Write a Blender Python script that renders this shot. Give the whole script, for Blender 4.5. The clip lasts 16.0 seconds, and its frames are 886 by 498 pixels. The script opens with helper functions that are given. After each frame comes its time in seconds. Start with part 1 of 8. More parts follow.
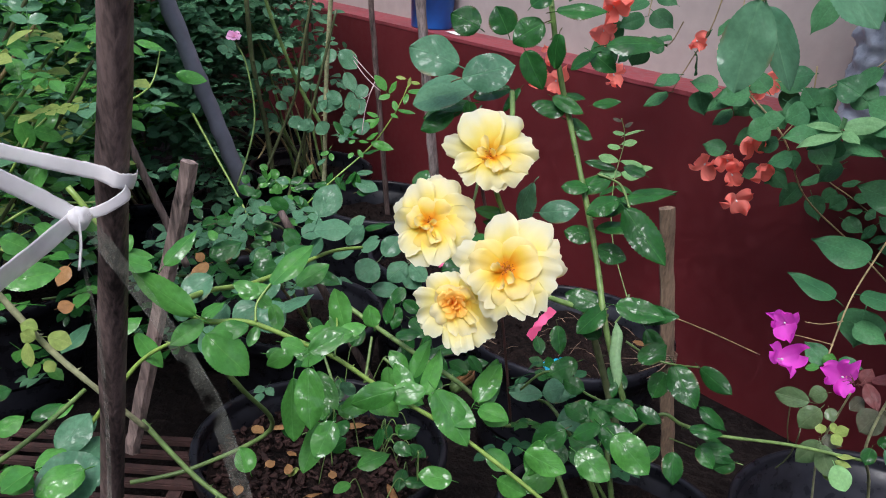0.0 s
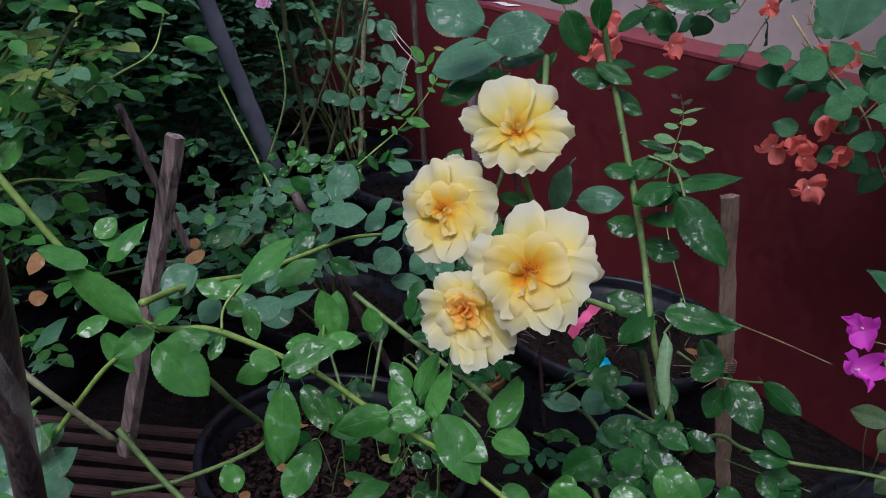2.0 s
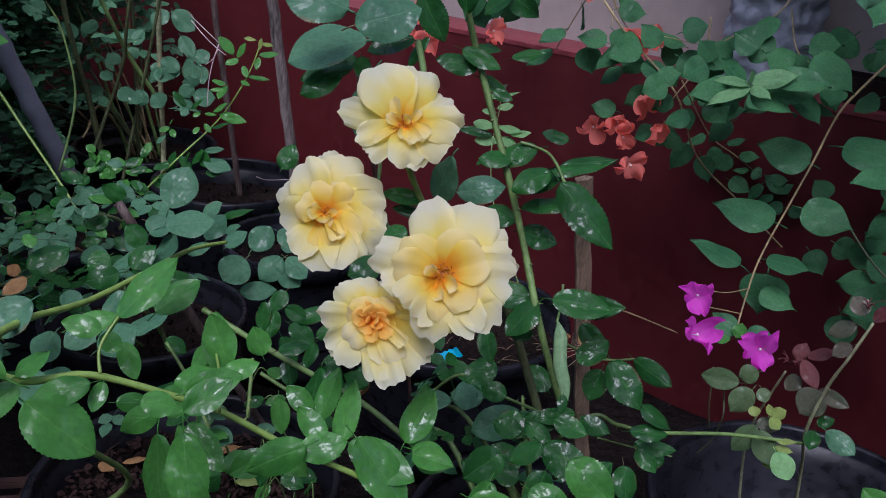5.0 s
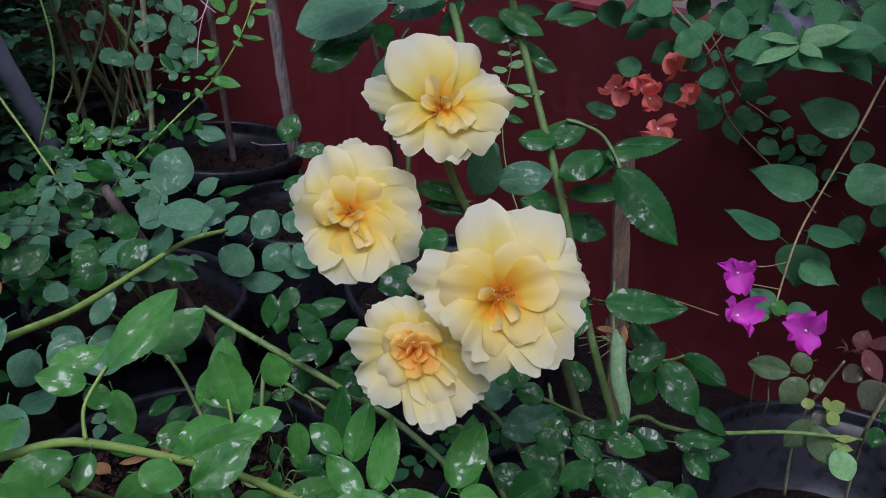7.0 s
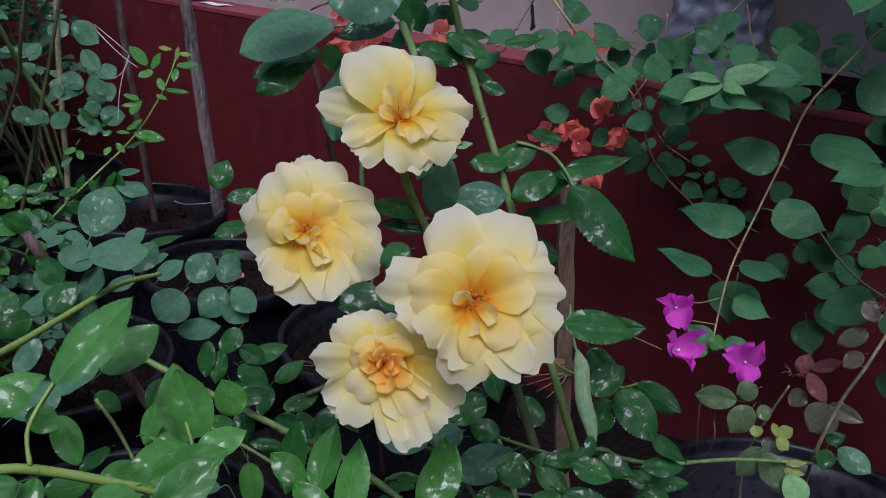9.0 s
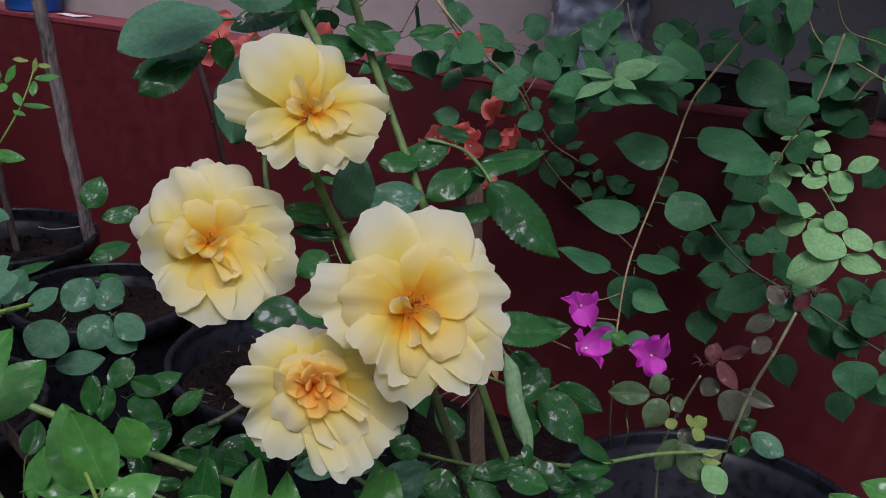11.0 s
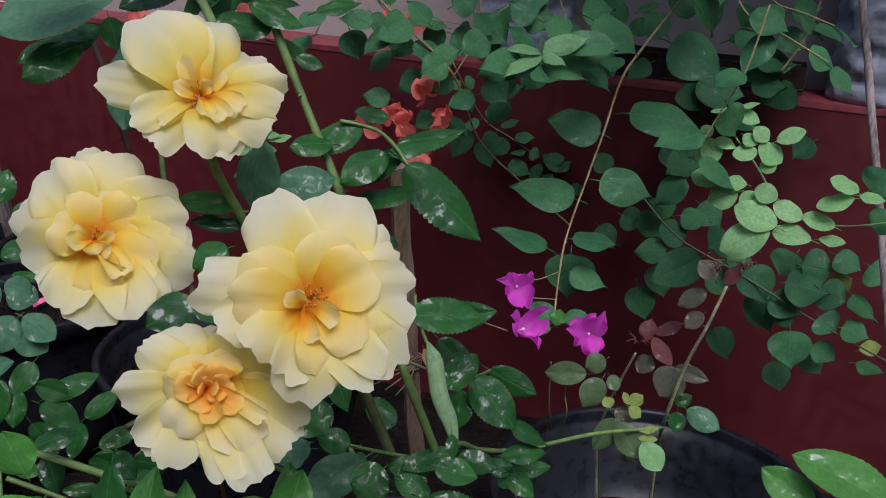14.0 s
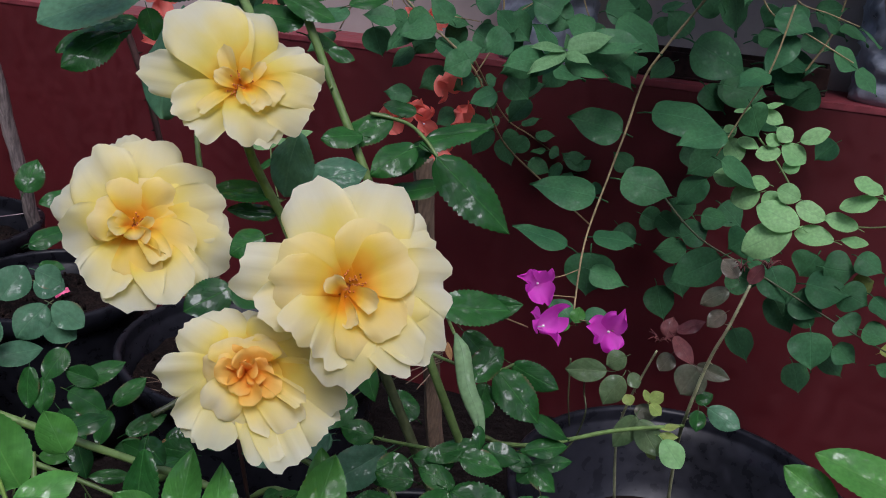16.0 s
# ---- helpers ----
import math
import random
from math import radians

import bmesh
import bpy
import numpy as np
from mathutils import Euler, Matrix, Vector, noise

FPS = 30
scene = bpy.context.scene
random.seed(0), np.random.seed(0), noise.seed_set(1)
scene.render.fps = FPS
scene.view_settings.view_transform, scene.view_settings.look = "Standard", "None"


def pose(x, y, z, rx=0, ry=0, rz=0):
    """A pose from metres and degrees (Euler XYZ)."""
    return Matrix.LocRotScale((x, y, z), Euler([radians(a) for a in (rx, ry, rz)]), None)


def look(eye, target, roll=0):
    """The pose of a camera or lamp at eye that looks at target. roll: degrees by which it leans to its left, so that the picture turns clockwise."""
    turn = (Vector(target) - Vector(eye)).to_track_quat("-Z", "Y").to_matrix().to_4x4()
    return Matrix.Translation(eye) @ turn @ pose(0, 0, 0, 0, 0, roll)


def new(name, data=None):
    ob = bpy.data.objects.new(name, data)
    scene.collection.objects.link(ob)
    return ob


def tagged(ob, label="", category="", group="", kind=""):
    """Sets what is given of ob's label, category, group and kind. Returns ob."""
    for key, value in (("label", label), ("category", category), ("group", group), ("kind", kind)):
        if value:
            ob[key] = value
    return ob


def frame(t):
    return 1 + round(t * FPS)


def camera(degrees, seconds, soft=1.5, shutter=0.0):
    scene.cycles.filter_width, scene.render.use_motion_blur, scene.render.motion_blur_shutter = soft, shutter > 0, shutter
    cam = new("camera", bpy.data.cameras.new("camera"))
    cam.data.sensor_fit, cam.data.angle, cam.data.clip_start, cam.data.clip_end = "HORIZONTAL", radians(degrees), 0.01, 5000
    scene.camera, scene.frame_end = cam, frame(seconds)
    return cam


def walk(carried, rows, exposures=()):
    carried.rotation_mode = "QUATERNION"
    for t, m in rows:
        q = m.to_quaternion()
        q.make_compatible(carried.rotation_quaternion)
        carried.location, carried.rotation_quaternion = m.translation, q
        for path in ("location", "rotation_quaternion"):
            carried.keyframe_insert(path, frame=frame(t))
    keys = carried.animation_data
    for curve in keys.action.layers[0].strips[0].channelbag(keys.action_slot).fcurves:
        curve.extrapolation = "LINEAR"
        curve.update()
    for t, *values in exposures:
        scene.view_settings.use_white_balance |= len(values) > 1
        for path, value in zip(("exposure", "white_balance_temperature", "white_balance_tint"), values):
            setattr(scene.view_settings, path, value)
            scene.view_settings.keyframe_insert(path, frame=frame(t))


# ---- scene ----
cam = camera(55.3, 16.0, 1.0)
PATH = [
    (0, (0.03, 0.005, 1.123), (0.052, 1.868, 0.395), 4.0),
    (0.5, (0.027, 0.038, 1.116), (0.028, 1.902, 0.39), 4.3),
    (1, (0.032, 0.075, 1.102), (0.014, 1.933, 0.363), 4.6),
    (1.5, (0.046, 0.112, 1.096), (-0.023, 1.959, 0.332), 4.4),
    (2, (0.065, 0.141, 1.086), (-0.037, 1.98, 0.305), 3.6),
    (2.5, (0.062, 0.159, 1.09), (0.079, 2.0, 0.309), 3.5),
    (3, (0.037, 0.161, 1.091), (0.291, 1.996, 0.337), 4.7),
    (3.5, (-0.024, 0.14, 1.086), (0.396, 1.954, 0.358), 5.2),
    (6, (-0.012, 0.266, 1.063), (0.355, 2.054, 0.244), 5.0),
    (6.5, (-0.026, 0.297, 1.063), (0.358, 2.067, 0.213), 4.6),
    (7, (-0.032, 0.316, 1.059), (0.371, 2.071, 0.188), 4.5),
    (7.5, (-0.029, 0.319, 1.06), (0.4, 2.078, 0.21), 4.4),
    (8, (-0.037, 0.311, 1.044), (0.433, 2.095, 0.272), 5.6),
    (8.5, (-0.048, 0.314, 1.022), (0.478, 2.105, 0.303), 6.0),
    (9, (-0.056, 0.326, 1.015), (0.536, 2.102, 0.309), 4.8),
    (9.5, (-0.073, 0.326, 0.996), (0.607, 2.073, 0.298), 4.5),
    (10, (-0.07, 0.342, 0.992), (0.692, 2.064, 0.318), 4.8),
    (12.5, (-0.055, 0.387, 0.988), (0.863, 2.034, 0.32), 3.8),
    (13, (-0.041, 0.385, 0.981), (0.901, 2.016, 0.307), 4.0),
    (13.5, (-0.032, 0.386, 0.984), (0.928, 2.001, 0.3), 3.8),
    (14, (-0.034, 0.385, 0.987), (0.924, 2.0, 0.298), 3.8),
    (14.5, (-0.039, 0.383, 0.984), (0.908, 2.003, 0.292), 3.9),
    (15, (-0.042, 0.385, 0.985), (0.897, 2.008, 0.29), 4.0),
    (15.5, (-0.046, 0.385, 0.984), (0.886, 2.012, 0.29), 4.1),
    (16, (-0.047, 0.385, 0.983), (0.884, 2.014, 0.291), 4.3),
]

EXPOSURES = [(0.0, 0.80, 6000, 12), (0.4, 0.30, 6350, 15), (1.0, -0.18, 6300, 17), (1.6, -0.20, 6150, 18), (2.1, 0.08, 5550, 18), (3.0, 0.09, 5500, 18), (6.0, 0.05, 5500, 21), (9.0, -0.05, 5550, 21), (12.0, -0.09, 5850, 19), (13.2, -0.08, 5850, 18), (14.0, 0.11, 5850, 17), (16.0, 0.11, 5850, 18)]
walk(cam, [(t, look(eye, target, roll)) for t, eye, target, roll in PATH], EXPOSURES)

# ---- light: an overcast sky ----
world = bpy.data.worlds.new("sky")
scene.world = world
world.use_nodes = True
wn = world.node_tree.nodes
sky = wn.new("ShaderNodeTexSky")
sky.sky_type, sky.sun_disc = "NISHITA", False
sky.sun_elevation, sky.sun_rotation = radians(62), radians(200)
sky.air_density, sky.dust_density, sky.ozone_density = 1.0, 4.0, 1.0
world.node_tree.links.new(sky.outputs[0], wn["Background"].inputs[0])
wn["Background"].inputs[1].default_value = 0.125
sun = new("sun", bpy.data.lights.new("sun", "SUN"))
sun.data.energy, sun.data.angle, sun.data.color = 1.75, radians(28), (1.0, 0.97, 0.95)
sun.matrix_world = look((-1.0, -2.2, 5.0), (0.3, 1.2, 0.0))


# ---- materials ----
def material(name):
    m = bpy.data.materials.new(name)
    m.use_nodes = True
    nt = m.node_tree
    bsdf = nt.nodes["Principled BSDF"]

    def node(kind, **inputs):
        n = nt.nodes.new("ShaderNode" + kind)
        for key, value in inputs.items():
            socket = n.inputs[int(key[1:])] if key[0] == "_" and key[1:].isdigit() else n.inputs[key.replace("_", " ")]
            if isinstance(value, bpy.types.NodeSocket):
                nt.links.new(value, socket)
            else:
                socket.default_value = value
        return n

    return m, nt, bsdf, node


def link(nt, a, b):
    nt.links.new(a, b)


def mix(node, fac, a, b, blend="MIX"):
    n = node("Mix")
    n.data_type, n.blend_type = "RGBA", blend
    for i, v in ((0, fac), (6, a), (7, b)):
        if isinstance(v, bpy.types.NodeSocket):
            n.id_data.links.new(v, n.inputs[i])
        else:
            n.inputs[i].default_value = v
    return n.outputs[2]


def ramp(node, fac, *stops):
    n = node("ValToRGB", Fac=fac)
    els = n.color_ramp.elements
    while len(els) < len(stops):
        els.new(0.5)
    for e, (p, c) in zip(els, stops):
        e.position, e.color = p, (*c, 1) if len(c) == 3 else c
    return n.outputs[0]


def grey(v):
    return (v, v, v)


def bump(node, bsdf, nt, height, strength, distance):
    b = node("Bump", Strength=strength, Distance=distance, Height=height)
    link(nt, b.outputs[0], bsdf.inputs["Normal"])


def leaf_material(name, dark, light, vein, rough=0.28, spread=0.5, edge=None, translucent=0.2, coat=0.25):
    """A wet rose or vine leaf: paler ribs, blotches, drops and a glossy skin."""
    m, nt, bsdf, node = material(name)
    uv = node("UVMap").outputs[0]
    sep = node("SeparateXYZ", Vector=uv)
    info = node("ObjectInfo")
    geo = node("NewGeometry")
    pos = node("TexCoord").outputs["Object"]
    rnd = node("Math", _0=info.outputs["Random"], _1=geo.outputs["Random Per Island"])
    rnd.operation = "ADD"
    big = node("TexNoise", Vector=geo.outputs["Position"], Scale=28.0, Detail=2.0)
    fine = node("TexNoise", Vector=geo.outputs["Position"], Scale=240.0, Detail=4.0)
    tone = node("Math", _0=rnd.outputs[0], _1=0.5)
    tone.operation = "MULTIPLY"
    shade = node("MapRange", Value=big.outputs[0], _1=0.3, _2=0.7, _3=-0.25, _4=0.25)
    total = node("Math", _0=tone.outputs[0], _1=shade.outputs[0])
    total.operation = "ADD"
    base = mix(node, total.outputs[0], (*dark, 1), (*light, 1))
    # ribs: the middle one, and side ones that run forwards
    ax = node("Math", _0=sep.outputs[0], _1=0.5)
    ax.operation = "SUBTRACT"
    ab = node("Math", _0=ax.outputs[0])
    ab.operation = "ABSOLUTE"
    mid = node("MapRange", Value=ab.outputs[0], _1=0.007, _2=0.022, _3=1.0, _4=0.0)
    k = node("Math", _0=ab.outputs[0], _1=-1.1, _2=sep.outputs[1])
    k.operation = "MULTIPLY_ADD"
    bent = node("Math", _0=big.outputs[0], _1=0.35, _2=k.outputs[0])
    bent.operation = "MULTIPLY_ADD"
    s = node("Math", _0=bent.outputs[0], _1=38.0)
    s.operation = "MULTIPLY"
    si = node("Math", _0=s.outputs[0])
    si.operation = "SINE"
    side = node("MapRange", Value=si.outputs[0], _1=0.75, _2=1.0, _3=0.0, _4=0.16)
    rib = node("Math", _0=mid.outputs[0], _1=side.outputs[0])
    rib.operation = "MAXIMUM"
    ribf = node("Math", _0=rib.outputs[0], _1=0.34)
    ribf.operation = "MULTIPLY"
    col = mix(node, ribf.outputs[0], base, (*vein, 1))
    spots = node("MapRange", Value=fine.outputs[0], _1=0.35, _2=0.75, _3=0.8, _4=1.15)
    col = mix(node, 1.0, col, spots.outputs[0], "MULTIPLY")
    if edge:
        far = node("MapRange", Value=ab.outputs[0], _1=0.41, _2=0.49, _3=0.0, _4=0.85)
        dry = node("MapRange", Value=big.outputs[0], _1=0.52, _2=0.60, _3=0.0, _4=1.0)
        scorch = node("Math", _0=far.outputs[0], _1=dry.outputs[0])
        scorch.operation = "MULTIPLY"
        col = mix(node, scorch.outputs[0], col, (*edge, 1))
    link(nt, col, bsdf.inputs["Base Color"])
    r = node("MapRange", Value=big.outputs[0], _1=0.35, _2=0.65, _3=rough + 0.10, _4=rough + 0.22)
    link(nt, r.outputs[0], bsdf.inputs["Roughness"])
    bsdf.inputs["Specular IOR Level"].default_value = 0.14
    film = node("MapRange", Value=big.outputs[0], _1=0.35, _2=0.65, _3=0.08, _4=0.17)
    link(nt, film.outputs[0], bsdf.inputs["Coat Roughness"])
    # relief: the blade swells between the side ribs; some drops of water
    swell = node("MapRange", Value=si.outputs[0], _1=0.2, _2=1.0, _3=1.0, _4=0.0)
    swell.interpolation_type = "SMOOTHSTEP"
    blister = node("TexNoise", Vector=geo.outputs["Position"], Scale=64.0, Detail=1.5)
    soft = node("Math", _0=swell.outputs[0], _1=0.09)
    soft.operation = "MULTIPLY"
    h1 = node("Math", _0=blister.outputs[0], _1=1.6, _2=soft.outputs[0])
    h1.operation = "MULTIPLY_ADD"
    h2 = node("Math", _0=mid.outputs[0], _1=-1.2, _2=h1.outputs[0])
    h2.operation = "MULTIPLY_ADD"
    bump(node, bsdf, nt, h2.outputs[0], 0.32, 0.0018)
    drop = node("TexVoronoi", Vector=geo.outputs["Position"], Scale=250.0)
    d1 = node("MapRange", Value=drop.outputs["Distance"], _1=0.16, _2=0.30, _3=1.0, _4=0.0)
    d1.interpolation_type = "SMOOTHSTEP"
    where = node("MapRange", Value=fine.outputs[0], _1=0.56, _2=0.58)
    d2 = node("Math", _0=d1.outputs[0], _1=where.outputs[0])
    d2.operation = "MULTIPLY"
    ripple = node("Math", _0=blister.outputs[0], _1=1.9, _2=mid.outputs[0])
    ripple.operation = "MULTIPLY_ADD"
    b3 = node("Math", _0=d2.outputs[0], _1=1.3, _2=ripple.outputs[0])
    b3.operation = "MULTIPLY_ADD"
    pool = node("TexNoise", Vector=geo.outputs["Position"], Scale=85.0, Detail=5.0, Distortion=1.0)
    patch = node("MapRange", Value=pool.outputs[0], _1=0.49, _2=0.57, _3=coat * 0.25, _4=min(1.0, coat * 1.5))
    wet = node("Math", _0=d2.outputs[0], _1=0.5, _2=patch.outputs[0])
    wet.operation = "MULTIPLY_ADD"
    link(nt, wet.outputs[0], bsdf.inputs["Coat Weight"])
    b2 = node("Bump", Strength=0.9, Distance=0.0032, Height=b3.outputs[0])
    link(nt, b2.outputs[0], bsdf.inputs["Coat Normal"])
    glow = node("BsdfTranslucent", Color=mix(node, 0.5, col, (*light, 1)))
    both = node("MixShader", _0=translucent, _1=bsdf.outputs[0], _2=glow.outputs[0])
    link(nt, both.outputs[0], nt.nodes["Material Output"].inputs[0])
    return m


LEAF = leaf_material("rose_leaf", (0.009, 0.050, 0.013), (0.028, 0.138, 0.023), (0.08, 0.27, 0.06), 0.34, coat=0.45, edge=(0.12, 0.08, 0.04))
# young rose green, brightened further: mostly nearer leaves, their stronger light in the colour
LEAF_FRESH_LIT = leaf_material("fresh_lit_leaf", (0.038, 0.155, 0.026), (0.100, 0.32, 0.056), (0.15, 0.40, 0.11), 0.3, translucent=0.28, coat=0.8)
LEAF_BLUE = leaf_material("matt_leaf", (0.044, 0.132, 0.070), (0.110, 0.252, 0.138), (0.15, 0.32, 0.17), 0.42, coat=0.28, edge=(0.17, 0.12, 0.06))
LEAF_BACK = leaf_material("bush_leaf", (0.070, 0.21, 0.105), (0.18, 0.38, 0.205), (0.12, 0.32, 0.11), 0.42, translucent=0.35, coat=0.85)
LEAF_YOUNG = leaf_material("young_leaf", (0.05, 0.20, 0.035), (0.12, 0.36, 0.07), (0.2, 0.46, 0.10), 0.28, translucent=0.35, coat=0.8)
LEAF_LIME = leaf_material("lime_leaf", (0.21, 0.46, 0.17), (0.35, 0.62, 0.26), (0.20, 0.42, 0.19), 0.4, translucent=0.35, coat=0.1)
LEAF_YELLOW = leaf_material("yellow_leaf", (0.22, 0.34, 0.07), (0.36, 0.44, 0.13), (0.5, 0.5, 0.2), 0.4, translucent=0.35)
LEAF_TIP = leaf_material("tip_leaf", (0.13, 0.29, 0.12), (0.20, 0.38, 0.17), (0.2, 0.4, 0.19), 0.45, translucent=0.3, coat=0.05)
LEAF_VINE = leaf_material("bougainvillea_leaf", (0.028, 0.106, 0.046), (0.070, 0.205, 0.078), (0.08, 0.25, 0.10), 0.42, coat=0.10)
LEAF_OLIVE = leaf_material("olive_leaf", (0.055, 0.12, 0.045), (0.13, 0.18, 0.085), (0.16, 0.2, 0.1), 0.35, coat=0.5)
LEAF_BRONZE = leaf_material("bronze_leaf", (0.05, 0.085, 0.045), (0.13, 0.10, 0.075), (0.16, 0.15, 0.10), 0.35)
LEAF_RED = leaf_material("red_shoot", (0.10, 0.026, 0.03), (0.17, 0.06, 0.055), (0.2, 0.1, 0.08), 0.4)
LEAF_FOLD = leaf_material("pale_folded_leaf", (0.12, 0.24, 0.11), (0.2, 0.33, 0.16), (0.2, 0.34, 0.18), 0.45)
LEAF_DRY = leaf_material("dry_leaf", (0.22, 0.10, 0.04), (0.42, 0.24, 0.10), (0.3, 0.18, 0.1), 0.7)


def petal_material(name, rim, mid, heart, translucent=0.45, glow_tint=None):
    m, nt, bsdf, node = material(name)
    glow_tint = glow_tint or mid
    sep = node("SeparateXYZ", Vector=node("UVMap").outputs[0])
    geo = node("NewGeometry")
    n = node("TexNoise", Vector=geo.outputs["Position"], Scale=45.0, Detail=3.0)
    wob = node("MapRange", Value=n.outputs[0], _1=0.3, _2=0.7, _3=-0.14, _4=0.14)
    u = node("Math", _0=sep.outputs[1], _1=wob.outputs[0])
    col = ramp(node, u.outputs[0], (0.13, heart), (0.40, mid), (0.68, tuple((a + b) / 2 for a, b in zip(mid, rim))), (0.97, rim))
    streak = node("TexNoise", Vector=node("Mapping", Vector=node("UVMap").outputs[0], Scale=(38.0, 1.6, 1.0)).outputs[0], Scale=1.0, Detail=2.0)
    st = node("MapRange", Value=streak.outputs[0], _1=0.3, _2=0.7, _3=0.985, _4=1.01)
    col = mix(node, 1.0, col, st.outputs[0], "MULTIPLY")
    link(nt, col, bsdf.inputs["Base Color"])
    bsdf.inputs["Roughness"].default_value = 0.55
    bsdf.inputs["Specular IOR Level"].default_value = 0.3
    bump(node, bsdf, nt, streak.outputs[0], 0.12, 0.0006)
    glow = node("BsdfTranslucent", Color=mix(node, 0.55, col, (*glow_tint, 1)))
    both = node("MixShader", _0=translucent, _1=bsdf.outputs[0], _2=glow.outputs[0])
    link(nt, both.outputs[0], nt.nodes["Material Output"].inputs[0])
    return m


PETAL = petal_material("yellow_petal", (0.86, 0.80, 0.45), (0.88, 0.69, 0.10), (0.88, 0.38, 0.010), 0.55, (0.97, 0.80, 0.17))
PETAL_HEART = petal_material("apricot_petal", (0.90, 0.64, 0.18), (0.90, 0.51, 0.075), (0.87, 0.31, 0.015), 0.5, (0.97, 0.58, 0.08))
PETAL_PALE = petal_material("cream_petal", (0.86, 0.85, 0.66), (0.88, 0.76, 0.17), (0.88, 0.50, 0.015), 0.55, (0.96, 0.86, 0.24))
BRACT_ORANGE = petal_material("orange_bract", (1.0, 0.25, 0.20), (1.0, 0.29, 0.23), (1.0, 0.36, 0.29), 0.6)
BRACT_MAGENTA = petal_material("magenta_bract", (1.0, 0.11, 0.84), (1.0, 0.13, 0.85), (1.0, 0.22, 0.87), 0.6)
PETAL_PINK = petal_material("pink_petal", (0.85, 0.52, 0.78), (0.85, 0.45, 0.7), (0.8, 0.4, 0.6))


def plain(name, colour, rough=0.5, scale=30.0, amount=0.3, height=0.3, distance=0.002, metal=0.0, stretch=(1, 1, 1)):
    """A surface with grain at two scales, in metres."""
    m, nt, bsdf, node = material(name)
    pos = node("TexCoord").outputs["Object"]
    mp = node("Mapping", Vector=pos, Scale=stretch).outputs[0]
    a = node("TexNoise", Vector=mp, Scale=scale, Detail=5.0)
    b = node("TexNoise", Vector=mp, Scale=scale / 9, Detail=2.0)
    s = node("Math", _0=a.outputs[0], _1=b.outputs[0])
    lo, hi = tuple(c * (1 - amount) for c in colour), tuple(min(1, c * (1 + amount)) for c in colour)
    fac = node("MapRange", Value=s.outputs[0], _1=0.75, _2=1.25)
    col = mix(node, fac.outputs[0], (*lo, 1), (*hi, 1))
    link(nt, col, bsdf.inputs["Base Color"])
    r = node("MapRange", Value=a.outputs[0], _1=0.3, _2=0.7, _3=max(0.05, rough - 0.12), _4=min(1, rough + 0.12))
    link(nt, r.outputs[0], bsdf.inputs["Roughness"])
    bsdf.inputs["Metallic"].default_value = metal
    bump(node, bsdf, nt, a.outputs[0], height, distance)
    return m


RED_PAINT = plain("red_wall_paint", (0.092, 0.0095, 0.0125), 0.55, 40.0, 0.12, 0.18, 0.003)
PINK_PAINT = plain("faded_red_ledge", (0.20, 0.034, 0.042), 0.6, 50.0, 0.3, 0.3, 0.003)
CREAM_PAINT = plain("cream_wall_paint", (0.34, 0.29, 0.27), 0.7, 25.0, 0.10, 0.25, 0.003)
ADDED_WALL_PAINT = plain("added_grey_wall", (0.10, 0.095, 0.085), 0.8, 20.0, 0.3, 0.3, 0.004)
BLACK_PLASTIC = plain("black_plastic", (0.012, 0.0125, 0.017), 0.33, 45.0, 0.5, 0.15, 0.001)
DARK_CLAY = plain("dark_clay", (0.024, 0.013, 0.011), 0.8, 60.0, 0.6, 0.6, 0.004)
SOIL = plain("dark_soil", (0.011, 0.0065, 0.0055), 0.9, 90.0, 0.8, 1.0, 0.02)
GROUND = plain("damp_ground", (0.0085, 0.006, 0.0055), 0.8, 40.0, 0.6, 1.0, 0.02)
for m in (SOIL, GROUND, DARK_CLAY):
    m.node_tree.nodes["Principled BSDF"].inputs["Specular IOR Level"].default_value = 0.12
BLACK_PLASTIC.node_tree.nodes["Principled BSDF"].inputs["Specular IOR Level"].default_value = 0.2
CANE = plain("green_cane", (0.13, 0.21, 0.06), 0.45, 120.0, 0.35, 0.3, 0.001)
CANE_DARK = plain("dark_cane", (0.07, 0.085, 0.035), 0.5, 120.0, 0.4, 0.3, 0.001)
CANE_BROWN = plain("brown_cane", (0.06, 0.028, 0.025), 0.5, 120.0, 0.4, 0.3, 0.001)
CANE_PALE = plain("pale_cane", (0.30, 0.31, 0.17), 0.5, 120.0, 0.4, 0.3, 0.001)
CANE_YOUNG = plain("young_cane", (0.22, 0.34, 0.07), 0.4, 100.0, 0.25, 0.2, 0.001)
VINE_STEM = plain("brown_vine_stem", (0.30, 0.23, 0.11), 0.6, 150.0, 0.4, 0.4, 0.001)
WOOD = plain("weathered_wood", (0.17, 0.125, 0.11), 0.8, 38.0, 0.9, 1.0, 0.004, stretch=(5, 5, 0.45))
WOOD_PALE = plain("pale_weathered_wood", (0.17, 0.115, 0.075), 0.8, 55.0, 0.5, 0.8, 0.003, stretch=(6, 6, 0.7))
WOOD_GREY = plain("grey_weathered_wood", (0.20, 0.16, 0.15), 0.75, 40.0, 0.8, 0.8, 0.003, stretch=(6, 6, 0.7))
WOOD_DARK = plain("dark_bamboo", (0.105, 0.074, 0.066), 0.6, 70.0, 0.85, 0.5, 0.002, stretch=(6, 6, 0.5))
PVC = plain("grey_pvc", (0.15, 0.16, 0.20), 0.5, 40.0, 0.15, 0.1, 0.001)
